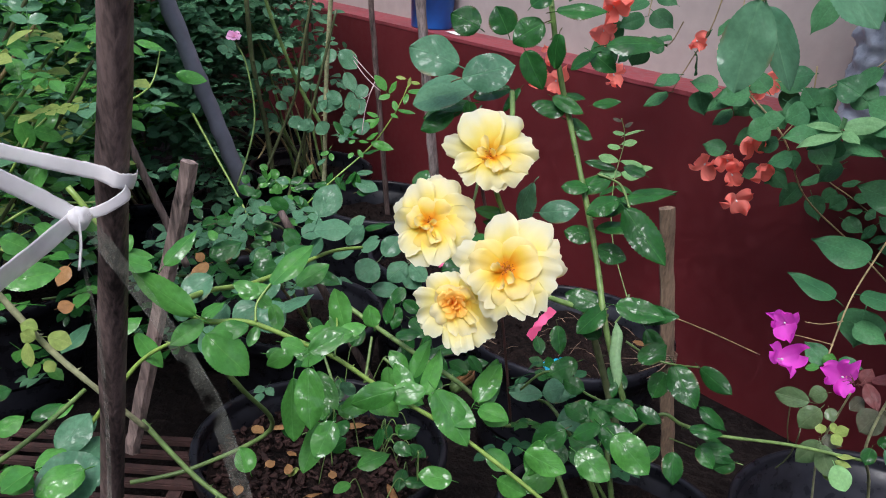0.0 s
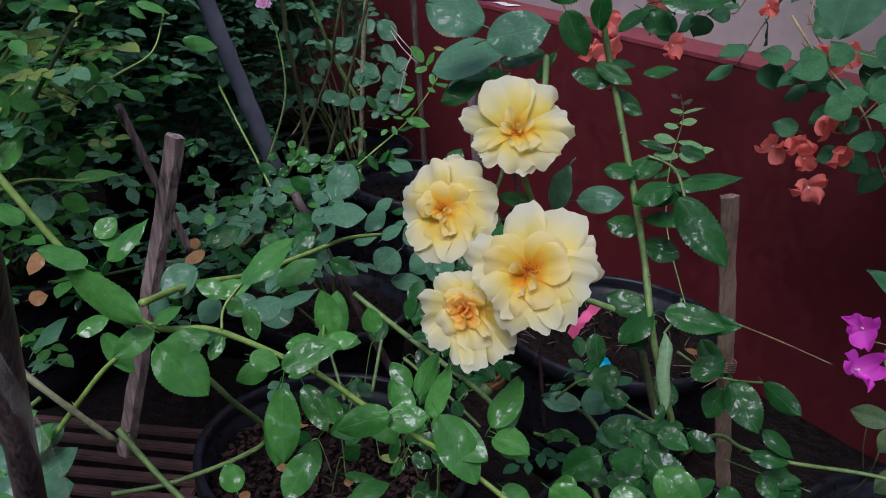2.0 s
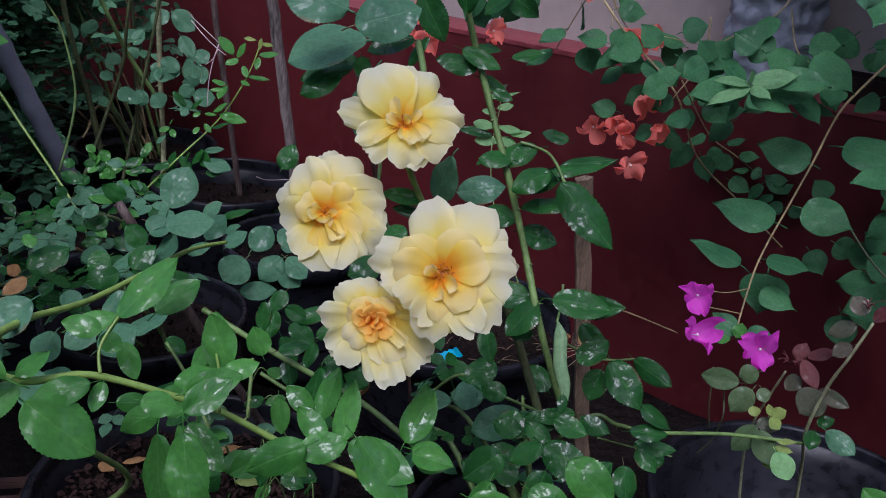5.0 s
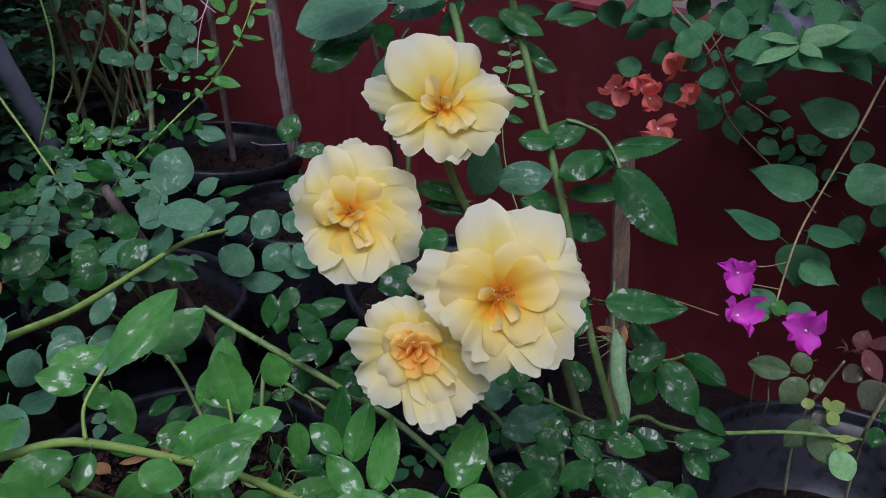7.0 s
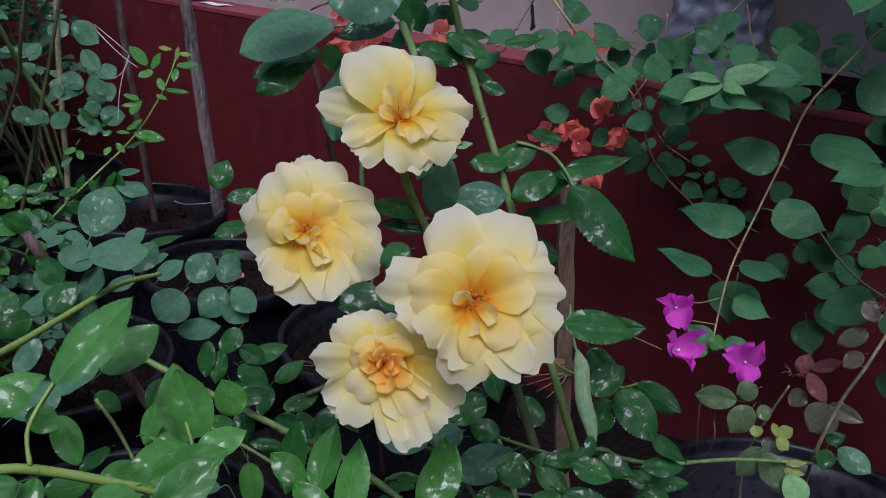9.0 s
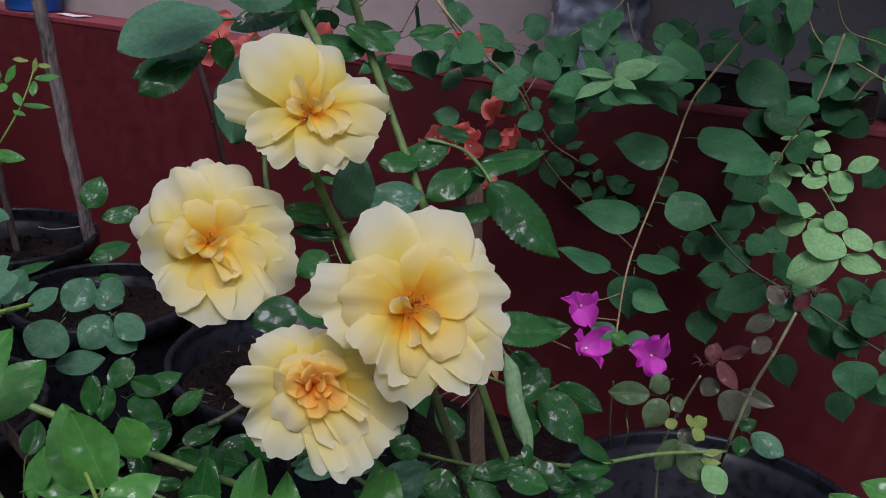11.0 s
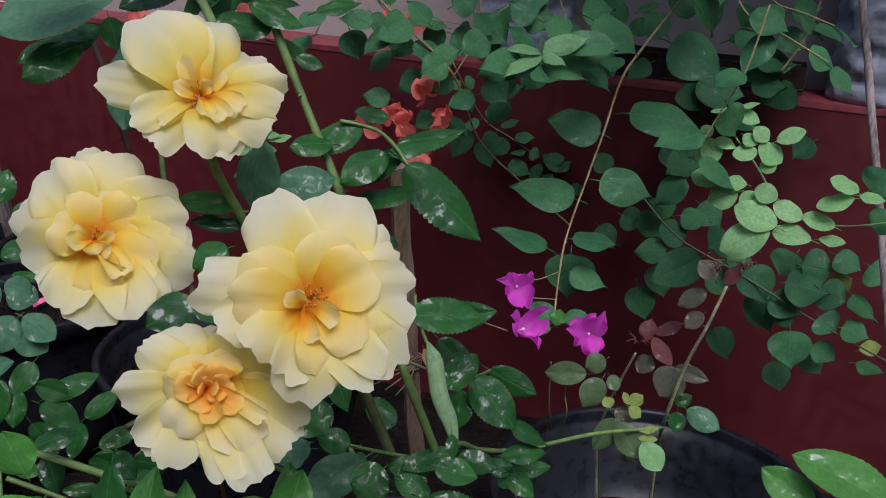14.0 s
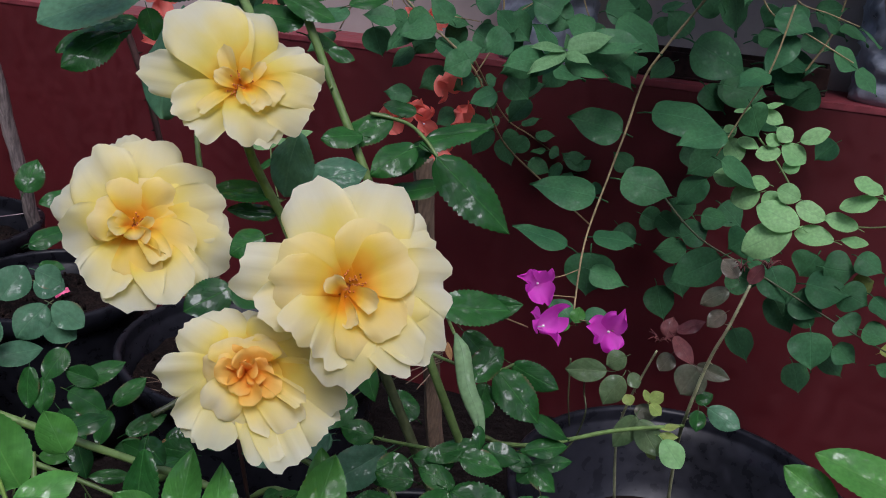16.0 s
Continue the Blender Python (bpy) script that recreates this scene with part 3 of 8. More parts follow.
# three added walls that block low sky, so the leaves reflect less of it
tagged(wall_box("wall_opposite", -9, 5.0, -5.2, -4.9, -0.02, 3.0, ADDED_WALL_PAINT), "plain grey wall behind the camera, added to darken reflections", "wall", kind="structure")
tagged(wall_box("wall_right", 4.7, 5.0, -4.88, -0.02, -0.02, 3.0, ADDED_WALL_PAINT), "plain grey end wall, added to close off the sky", "wall", kind="structure")
tagged(wall_box("wall_left", -9.0, -8.7, -4.88, -0.02, -0.02, 3.0, ADDED_WALL_PAINT), "plain grey end wall, added to close off the sky", "wall", kind="structure")
bm = bmesh.new()
N = 90
verts = [[None] * (N + 1) for _ in range(N + 1)]
for i in range(N + 1):
    for j in range(N + 1):
        x, y = ((k / N * 2 - 1) for k in (i, j))
        X, Y = 60 * x ** 3 + 2.2 * x, 60 * y ** 3 + 2.2 * y + 1.2
        verts[i][j] = bm.verts.new((X, Y, 0.012 * noise.noise(Vector((X * 5, Y * 5, 0))) - 0.012))
for i in range(N):
    for j in range(N):
        bm.faces.new((verts[i][j], verts[i + 1][j], verts[i + 1][j + 1], verts[i][j + 1]))
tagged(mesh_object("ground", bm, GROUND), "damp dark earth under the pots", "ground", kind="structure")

# ---- pots ----
pot((0.788, 1.103, 0), 0.251, 0.25, "large black plastic pot, nearly empty, beside the red wall", 0.16, 1)
pot((-0.138, 2.346, 0), 0.196, 0.35, "black plastic nursery pot with two stakes in dark soil", 0.07, 2)
pot((-0.385, 2.655, 0), 0.200, 0.35, "black plastic nursery pot under a bushy rose", 0.05, 3)
pot((0.04, 2.02, 0), 0.178, 0.32, "black plastic nursery pot with damp soil and a pink tag", 0.05, 4)
pot((0.338, 1.691, 0), 0.235, 0.30, "wide black pot with soil, straws and a teal tag", 0.06, 5)
pot((-0.26, 1.70, 0), 0.19, 0.30, "black plastic pot half filled with brown soil", 0.06, 6)
pot((-0.136, 1.198, 0), 0.212, 0.30, "black plastic pot with bark mulch under the rose canes", 0.06, 7)
pot((0.325, 1.05, 0), 0.178, 0.30, "black plastic pot that holds the yellow rose bush", 0.05, 8)
pot((-0.52, 2.06, 0), 0.19, 0.33, "black plastic pot beneath dense foliage", 0.06, 9)
pot((-0.86, 2.40, 0), 0.20, 0.33, "black plastic pot beneath dense foliage", 0.06, 10)
pot((-0.95, 1.76, 0), 0.20, 0.30, "black plastic pot beside the bamboo pole", 0.06, 11)
pot((-0.62, 3.0, 0), 0.20, 0.35, "black plastic pot by the wall under the bushes", 0.06, 12)

# ---- the rose bush with the yellow blooms ----
bush = thing("rose_bush", "tall rose bush with four pale yellow double blooms in a pot", "rose bush", at=(0.325, 1.05, 0.25))
FLOWER_FACE, FLOWER_UP = (-0.237, -0.912, 0.334), (0.108, 0.326, 0.939)
ROSE_C = [(-165, 43.7, 25.4, 0), (166, 53.7, 29.4, 0), (112, 53.2, 36.1, 0), (79, 54.5, 45.5, 0), (46, 52.2, 38.8, 0), (23, 53.4, 32.1, 0), (-5, 51.5, 38.8, 0), (-39, 51.7, 30.7, 0), (-56, 47.3, 28.1, 0), (-87, 46.6, 29.4, 0), (-68, 40.9, 25.4, 0), (-143, 36.7, 22.7, 0), (-118, 37.1, 21.4, 0), (176, 36.5, 30.7, 1), (147, 36, 29.4, 1), (-15, 32.4, 41.4, 1), (27, 33.5, 32.1, 1), (66, 34.5, 34.8, 1), (-54, 30.4, 25.4, 1), (-91, 32.6, 21.4, 1), (-50, 14, 9.1, 3), (-12, 12.6, 10.7, 3), (125, 10.4, 10.7, 3)]
bloom(bush, (0.099, 0.730, 0.823), FLOWER_FACE, FLOWER_UP, ROSE_C, 1, "wide open pale yellow rose with amber stamens")
ROSE_B = [(144, 36.8, 21.8, 0), (122, 31.6, 25.8, 0), (87, 28.1, 43.5, 0), (36, 30.7, 35.4, 0), (8, 39, 31.3, 0), (-176, 41.2, 21.8, 0), (-19, 48.2, 32.6, 0), (-39, 50.5, 25, 0), (-65, 48.4, 22.8, 0), (-83, 42.5, 22.8, 0), (-113, 39.2, 21.8, 0), (-129, 41.2, 20.1, 0), (-148, 38.9, 19, 0), (-131, 25, 20.7, 0), (-101, 30.7, 17.9, 0), (-58, 34.5, 17.9, 0), (-77, 30.5, 17.9, 0), (-16, 35.6, 22.8, 0), (-37, 34, 16.3, 0), (-39, 28.6, 8.2, 3), (27, 20.1, 27.2, 1), (92, 17.4, 34, 1), (158, 20.9, 19, 1), (100, 12.4, 19, 2), (34, 11.8, 16.3, 2), (-19, 17.3, 12.5, 2), (-51, 13, 12, 2), (-125, 10.3, 12, 2), (179, 14.7, 12.5, 2), (148, 14.8, 12, 2), (95, 6.5, 12.5, 2), (3, 5.4, 9.8, 2), (156, 4.7, 9.2, 2), (-79, 5.8, 9.2, 2)]
bloom(bush, (0.054, 0.746, 0.779), FLOWER_FACE, FLOWER_UP, ROSE_B, 4, "pale yellow rose with a tight apricot heart")
ROSE_T = [(89, 52.6, 40.9, 0), (125, 55.8, 47.2, 0), (109, 43.6, 31.5, 0), (53, 42.1, 44.1, 0), (16, 47.9, 23.3, 0), (174, 54.4, 25.2, 0), (-158, 39.7, 20.8, 0), (-131, 39.5, 22, 0), (-70, 37.5, 22, 0), (-93, 34.7, 31.5, 0), (-8, 43.9, 20.8, 0), (-33, 42.1, 27.7, 0), (-138, 27.7, 8.2, 1), (-20, 23.4, 13.9, 1), (103, 21.7, 10.1, 3), (145, 14.7, 10.7, 3), (59, 17.2, 6.9, 3), (-93, 12.6, 10.7, 3), (-50, 19.4, 12, 3), (37, 7.9, 8.2, 3)]
bloom(bush, (0.084, 0.856, 0.896), FLOWER_FACE, FLOWER_UP, ROSE_T, 3, "open pale yellow rose with loose ragged petals")
ROSE_L = [(104, 53, 23.2, 0), (81, 52.1, 40.8, 0), (57, 48.5, 36.1, 0), (124, 48.8, 39.2, 0), (155, 46.3, 29.8, 0), (31, 51, 43.9, 0), (-10, 55.1, 40.8, 0), (7, 50.3, 37.7, 0), (-169, 38.7, 36.1, 0), (-131, 38.9, 25.1, 0), (-109, 39.9, 26.7, 0), (-48, 50.4, 26.7, 0), (-83, 46.2, 37, 0), (-64, 47.3, 29.8, 0), (171, 23.8, 26.7, 1), (-25, 36.5, 28.2, 1), (31, 31.3, 34.5, 1), (72, 28.7, 40.8, 1), (-64, 31.3, 29.8, 1), (-62, 25, 14.4, 3), (-19, 22.9, 12.6, 3), (128, 5.6, 9.4, 3), (147, 11.6, 8.2, 3), (-74, 7.8, 10.7, 3), (51, 10.5, 6.3, 3), (-146, 10.2, 11.3, 3), (0, 10.4, 9.4, 3)]
bloom(bush, (0.023, 0.857, 0.819), FLOWER_FACE, FLOWER_UP, ROSE_L, 2, "full pale yellow rose with ruffled petals")
# canes
cane(bush, ((0.273, 0.886, 0.588), (0.241, 0.904, 0.679),  (0.227, 0.944, 0.748), (0.211, 0.969, 0.810), (0.186, 1.008, 0.897), (0.165, 1.024, 0.966), (0.144, 1.037, 1.061)), 0.0039, 0.0032, CANE, thorns=14, seed=30)
cane(bush, ((0.246, 0.935, 0.686), (0.140, 0.920, 0.726), (0.121, 0.877, 0.795), (0.106, 0.870, 0.825), (0.094, 0.870, 0.851), (0.086, 0.863, 0.875)), 0.0036, 0.0028, CANE, thorns=4, seed=31)
cane(bush, ((0.114, 0.874, 0.812), (0.110, 0.827, 0.803), (0.103, 0.760, 0.801)), 0.004, 0.003, CANE, thorns=2, seed=32)
cane(bush, ((0.076, 0.933, 0.852), (0.073, 0.914, 0.837), (0.069, 0.880, 0.829), (0.076, 0.871, 0.806), (0.098, 0.844, 0.781)), 0.0018, 0.0015, CANE, thorns=0, seed=33)
cane(bush, ((0.076, 0.871, 0.806), (0.047, 0.863, 0.799), (0.029, 0.862, 0.805)), 0.0035, 0.0025, CANE, thorns=0, seed=34)
cane(bush, ((0.057, 1.136, 0.914), (0.067, 1.127, 0.890), (0.080, 1.122, 0.839), (0.091, 1.116, 0.781), (0.114, 1.113, 0.691), (0.143, 1.128, 0.549), (0.170, 1.157, 0.386)), 0.003, 0.0022, CANE_BROWN, thorns=14, seed=35)
cane(bush, ((0.106, 0.952, 0.947), (0.105, 0.906, 0.928), (0.097, 0.882, 0.906)), 0.003, 0.0025, CANE, thorns=0, seed=36)
cane(bush, ((0.307, 0.964, 0.452), (0.274, 0.993, 0.551), (0.252, 1.006, 0.612), (0.231, 1.009, 0.664)), 0.0052, 0.0048, CANE_DARK, thorns=3, seed=37)
leaf(bush, (0.067, 1.019, 0.937), (-0.008, 1.021, 0.916), 0.0699, "matt")
leaf(bush, (0.063, 1.055, 0.911), (0.005, 1.056, 0.889), 0.0369, "rose")
leaf(bush, (0.045, 0.963, 0.971), (-0.010, 0.965, 0.992), 0.0513, "matt")
leaf(bush, (0.048, 0.941, 0.961), (0.106, 0.941, 0.981), 0.0461, "matt")
leaf(bush, (0.043, 1.012, 0.906), (0.003, 1.007, 0.887), 0.0348, "rose")
leaf(bush, (0.106, 0.972, 0.946), (0.063, 0.978, 0.934), 0.0300, "rose")
leaf(bush, (0.060, 0.997, 0.924), (0.064, 0.992, 0.903), 0.0206, "rose")
leaf(bush, (0.114, 0.951, 0.952), (0.096, 0.950, 0.926), 0.0146, "rose")
leaf(bush, (0.065, 0.942, 0.921), (0.047, 0.936, 0.864), 0.0511, "matt")
leaf(bush, (0.134, 0.903, 0.858), (0.118, 0.897, 0.818), 0.0412, "matt")
leaf(bush, (0.148, 0.930, 0.815), (0.191, 0.917, 0.826), 0.0282, "matt")
leaf(bush, (0.107, 0.870, 0.826), (0.072, 0.881, 0.831), 0.0195, "rose")
leaf(bush, (0.111, 0.875, 0.812), (0.082, 0.884, 0.815), 0.0143, "rose")
leaf(bush, (0.086, 0.819, 0.820), (0.066, 0.821, 0.812), 0.0233, "rose")
leaf(bush, (0.065, 0.813, 0.794), (0.039, 0.813, 0.783), 0.0275, "rose")
leaf(bush, (0.065, 0.812, 0.792), (0.079, 0.805, 0.783), 0.0162, "rose")
leaf(bush, (0.235, 0.971, 0.848), (0.191, 0.984, 0.828), 0.0310, "rose")
leaf(bush, (0.257, 0.946, 0.835), (0.222, 0.956, 0.811), 0.0315, "rose")
leaf(bush, (0.252, 0.949, 0.837), (0.301, 0.926, 0.854), 0.0210, "rose")
leaf(bush, (0.241, 0.908, 0.834), (0.284, 0.865, 0.785), 0.0439, "rose")
leaf(bush, (0.265, 0.943, 0.800), (0.222, 0.960, 0.789), 0.0272, "rose")
leaf(bush, (0.191, 0.999, 0.896), (0.210, 0.991, 0.890), 0.0146, "rose")
leaf(bush, (0.160, 1.014, 0.933), (0.197, 0.999, 0.918), 0.0223, "rose")
leaf(bush, (0.206, 0.997, 0.930), (0.237, 0.985, 0.938), 0.0175, "rose")
leaf(bush, (0.292, 1.043, 0.836), (0.266, 1.057, 0.841), 0.0232, "rose")
cane(bush, ((0.219, 0.979, 0.851), (0.235, 0.971, 0.848), (0.245, 0.954, 0.844), (0.250, 0.925, 0.829), (0.261, 0.934, 0.801)), 0.0016, 0.0014, CANE, thorns=0, seed=63)
leaf(bush, (0.261, 0.915, 0.703), (0.317, 0.886, 0.713), 0.0305, "rose")
leaf(bush, (0.297, 0.940, 0.669), (0.317, 0.911, 0.642), 0.0286, "rose")
leaf(bush, (0.341, 0.948, 0.619), (0.364, 0.906, 0.583), 0.0453, "rose")
leaf(bush, (0.394, 1.001, 0.588), (0.427, 0.965, 0.570), 0.0325, "rose")
leaf(bush, (0.335, 0.955, 0.603), (0.319, 0.943, 0.572), 0.0344, "rose")
cane(bush, ((0.267, 0.932, 0.718), (0.262, 0.916, 0.706), (0.238, 0.858, 0.715)), 0.0015, 0.0012, CANE, thorns=0, seed=69)
cane(bush, ((0.282, 0.968, 0.637), (0.315, 0.953, 0.623), (0.342, 0.948, 0.619), (0.390, 0.993, 0.593)), 0.0016, 0.0014, CANE, thorns=0, seed=70)
leaf(bush, (0.090, 0.730, 0.672), (0.101, 0.762, 0.713), 0.0290, "fresh_lit")
leaf(bush, (0.029, 0.720, 0.690), (0.041, 0.749, 0.728), 0.0291, "fresh_lit")
leaf(bush, (0.018, 0.696, 0.707), (-0.001, 0.715, 0.727), 0.0229, "fresh_lit")
leaf(bush, (0.288, 1.062, 0.476), (0.226, 1.064, 0.448), 0.0441, "matt")
leaf(bush, (0.235, 0.839, 0.593), (0.275, 0.801, 0.576), 0.0419, "rose")
leaf(bush, (0.234, 0.839, 0.592), (0.203, 0.840, 0.577), 0.0298, "rose")
leaf(bush, (0.265, 0.885, 0.582), (0.234, 0.901, 0.583), 0.0259, "rose")
leaf(bush, (0.247, 0.850, 0.613), (0.274, 0.830, 0.607), 0.0265, "rose")
leaf(bush, (0.284, 0.824, 0.559), (0.304, 0.828, 0.576), 0.0252, "rose")
leaf(bush, (0.235, 1.025, 0.573), (0.199, 1.021, 0.550), 0.0397, "rose")
leaf(bush, (0.279, 1.009, 0.439), (0.239, 1.032, 0.447), 0.0432, "rose")
leaf(bush, (0.233, 0.986, 0.440), (0.200, 1.006, 0.449), 0.0384, "rose")
leaf(bush, (0.251, 0.938, 0.473), (0.225, 0.953, 0.477), 0.0331, "rose")
leaf(bush, (0.306, 1.029, 0.530), (0.285, 1.054, 0.551), 0.0349, "rose")
leaf(bush, (0.232, 1.077, 0.501), (0.201, 1.081, 0.492), 0.0396, "matt")
leaf(bush, (0.396, 0.953, 0.499), (0.410, 0.927, 0.482), 0.0293, "rose")
leaf(bush, (0.416, 1.000, 0.483), (0.443, 0.979, 0.481), 0.0221, "rose")
leaf(bush, (0.179, 0.887, 0.693), (0.184, 0.868, 0.665), 0.0255, "rose")
leaf(bush, (0.242, 0.993, 0.546), (0.216, 1.010, 0.554), 0.0294, "rose")
leaf(bush, (0.228, 0.885, 0.573), (0.202, 0.903, 0.579), 0.0283, "rose")
leaf(bush, (0.279, 0.877, 0.600), (0.240, 0.890, 0.587), 0.0237, "rose")
leaf(bush, (0.282, 0.873, 0.597), (0.307, 0.852, 0.592), 0.0237, "rose")
leaf(bush, (0.247, 0.854, 0.582), (0.227, 0.875, 0.595), 0.0250, "rose")
leaf(bush, (0.138, 0.994, 1.020), (0.103, 0.994, 0.998), 0.0456, "rose")
leaf(bush, (0.155, 0.991, 1.009), (0.150, 0.986, 0.971), 0.0426, "rose")
leaf(bush, (0.153, 1.013, 1.032), (0.212, 1.005, 1.036), 0.0300, "rose")
leaf(bush, (0.209, 0.981, 1.003), (0.274, 0.968, 1.014), 0.0397, "rose")
leaf(bush, (0.196, 1.003, 0.991), (0.228, 0.994, 0.970), 0.0345, "rose")
leaf(bush, (0.203, 1.002, 0.990), (0.175, 1.003, 0.969), 0.0300, "rose")
leaf(bush, (0.177, 1.013, 0.915), (0.136, 1.020, 0.922), 0.0275, "rose")
leaf(bush, (0.175, 1.018, 0.936), (0.200, 1.013, 0.933), 0.0168, "rose")
leaf(bush, (0.182, 1.021, 0.905), (0.214, 1.011, 0.886), 0.0324, "rose")
leaf(bush, (0.101, 1.025, 1.001), (0.085, 1.029, 1.032), 0.0424, "rose")
leaf(bush, (0.068, 1.047, 1.003), (0.033, 1.050, 1.020), 0.0463, "rose")
leaf(bush, (0.122, 0.997, 1.037), (0.145, 0.996, 1.057), 0.0368, "rose")
leaf(bush, (0.129, 1.090, 0.974), (0.155, 1.080, 0.928), 0.0404, "rose")
leaf(bush, (0.209, 0.968, 0.837), (0.177, 0.973, 0.838), 0.0285, "rose")
leaf(bush, (0.241, 0.939, 0.835), (0.300, 0.929, 0.852), 0.0265, "rose")
leaf(bush, (0.240, 0.939, 0.834), (0.203, 0.941, 0.817), 0.0338, "rose")
leaf(bush, (0.224, 0.976, 0.772), (0.189, 0.984, 0.778), 0.0340, "rose")
leaf(bush, (0.228, 0.970, 0.760), (0.265, 0.959, 0.752), 0.0340, "rose")
leaf(bush, (0.232, 0.925, 0.705), (0.191, 0.936, 0.712), 0.0348, "rose")
leaf(bush, (0.236, 0.913, 0.707), (0.205, 0.905, 0.676), 0.0375, "rose")
leaf(bush, (0.244, 0.895, 0.720), (0.300, 0.877, 0.715), 0.0368, "rose")
leaf(bush, (0.237, 0.924, 0.660), (0.216, 0.939, 0.682), 0.0309, "rose")
leaf(bush, (0.284, 0.904, 0.644), (0.315, 0.907, 0.667), 0.0309, "rose")
leaf(bush, (0.208, 1.112, 0.465), (0.157, 1.119, 0.465), 0.0287, "matt")
leaf(bush, (0.249, 1.108, 0.471), (0.207, 1.116, 0.472), 0.0325, "matt")
leaf(bush, (0.244, 0.927, 0.563), (0.216, 0.923, 0.547), 0.0404, "rose")
leaf(bush, (0.194, 0.834, 0.588), (0.156, 0.827, 0.567), 0.0412, "rose")
leaf(bush, (0.175, 0.770, 0.578), (0.140, 0.759, 0.555), 0.0391, "fresh_lit")
leaf(bush, (0.228, 0.803, 0.589), (0.210, 0.784, 0.556), 0.0360, "rose")
leaf(bush, (0.324, 0.842, 0.561), (0.324, 0.820, 0.530), 0.0309, "rose")
leaf(bush, (0.384, 0.945, 0.563), (0.417, 0.922, 0.546), 0.0304, "rose")
leaf(bush, (0.371, 0.933, 0.536), (0.411, 0.920, 0.539), 0.0254, "rose")
leaf(bush, (0.400, 0.958, 0.495), (0.440, 0.944, 0.499), 0.0229, "rose")
cane(bush, ((0.326, 1.023, 0.464), (0.349, 0.985, 0.523), (0.380, 0.983, 0.510), (0.431, 0.981, 0.498), (0.535, 0.989, 0.485), (0.631, 0.981, 0.473)), 0.0028, 0.0022, CANE, thorns=3, seed=127)
cane(bush, ((0.173, 1.103, 0.478), (0.207, 1.069, 0.531), (0.259, 1.038, 0.515), (0.287, 0.925, 0.559)), 0.002, 0.0018, CANE, thorns=2, seed=128)

rolled = bmesh.new()
a, b = Vector((0.239, 0.858, 0.715)), Vector((0.239, 0.813, 0.658))
axis = (b - a).normalized()
sidew = axis.cross(Vector((0.3, 0.9, -0.3))).normalized()
outw = sidew.cross(axis)
rows = []
for i in range(15):
    u = i / 14
    r = 0.0064 * min(1, (u * 5 + 0.15)) * (1 if u < 0.75 else 1 - 0.55 * (u - 0.75) / 0.25)
    rows.append([rolled.verts.new(a.lerp(b, u) + sidew * (r * math.sin(k)) - outw * (r * 0.6 * math.cos(k)) + sidew * 0.0012 * math.sin(u * 9)) for k in (-2.5 + 5.0 * j / 12 for j in range(13))])
uvl = rolled.loops.layers.uv.new("UVMap")
for i in range(14):
    for j in range(12):
        quad = rolled.faces.new((rows[i][j], rows[i][j + 1], rows[i + 1][j + 1], rows[i + 1][j]))
        for l, (p, q) in zip(quad.loops, ((i, j), (i, j + 1), (i + 1, j + 1), (i + 1, j))):
            l[uvl].uv = (q / 12, p / 14)
put(part("rolled_leaf", rolled, LEAF_FOLD, None, "pale green leaf rolled into a tube"), bush, Matrix())
leaf(bush, (0.237, 0.813, 0.665), (0.234, 0.803, 0.651), 0.0115, "rose")

# ---- young arching canes of the rose in front ----
front = thing("rose_bush", "young rose with arching light green canes in a mulched pot", "rose bush", at=(-0.136, 1.198, 0.24))
cane(front, ((-0.265, 0.648, 0.904), (-0.211, 0.648, 0.834), (-0.167, 0.652, 0.792), (-0.128, 0.671, 0.782), (-0.077, 0.680, 0.758), (-0.050, 0.681, 0.745), (-0.007, 0.681, 0.716), (0.058, 0.681, 0.678), (0.131, 0.666, 0.631), (0.176, 0.656, 0.597)), 0.0025, 0.0021, CANE_YOUNG, thorns=8, seed=151)
cane(front, ((-0.239, 0.799, 0.729), (-0.226, 0.889, 0.707), (-0.195, 0.978, 0.680), (-0.152, 1.073, 0.669), (-0.116, 1.142, 0.664), (-0.078, 1.195, 0.652)), 0.0036, 0.0025, CANE_YOUNG, thorns=5, seed=152)
cane(front, ((-0.101, 1.120, 0.597), (-0.043, 1.077, 0.579), (0.033, 1.006, 0.567), (0.079, 0.941, 0.572), (0.124, 0.872, 0.564)), 0.0035, 0.003, CANE, thorns=6, seed=153)
cane(front, ((0.066, 1.108, 0.543), (0.104, 1.113, 0.560), (0.136, 1.157, 0.585), (0.158, 1.220, 0.627)), 0.003, 0.0025, CANE_DARK, thorns=5, seed=154)
cane(front, ((-0.368, 0.777, 0.533), (-0.321, 0.781, 0.599), (-0.269, 0.785, 0.670), (-0.219, 0.765, 0.710)), 0.003, 0.002, CANE_YOUNG, thorns=4, seed=155)
cane(front, ((-0.292, 0.833, 0.564), (-0.231, 0.815, 0.508), (-0.177, 0.803, 0.473)), 0.0035, 0.003, CANE, thorns=6, seed=156)
cane(front, ((-0.325, 0.867, 0.450), (-0.257, 0.896, 0.455), (-0.158, 0.903, 0.516), (-0.176, 0.838, 0.610), (-0.203, 0.806, 0.669)), 0.003, 0.003, CANE, thorns=4, seed=157)
cane(front, ((-0.122, 0.672, 0.782), (-0.123, 0.682, 0.795), (-0.113, 0.694, 0.810)), 0.0011, 0.0009, CANE_YOUNG, thorns=0, seed=158)
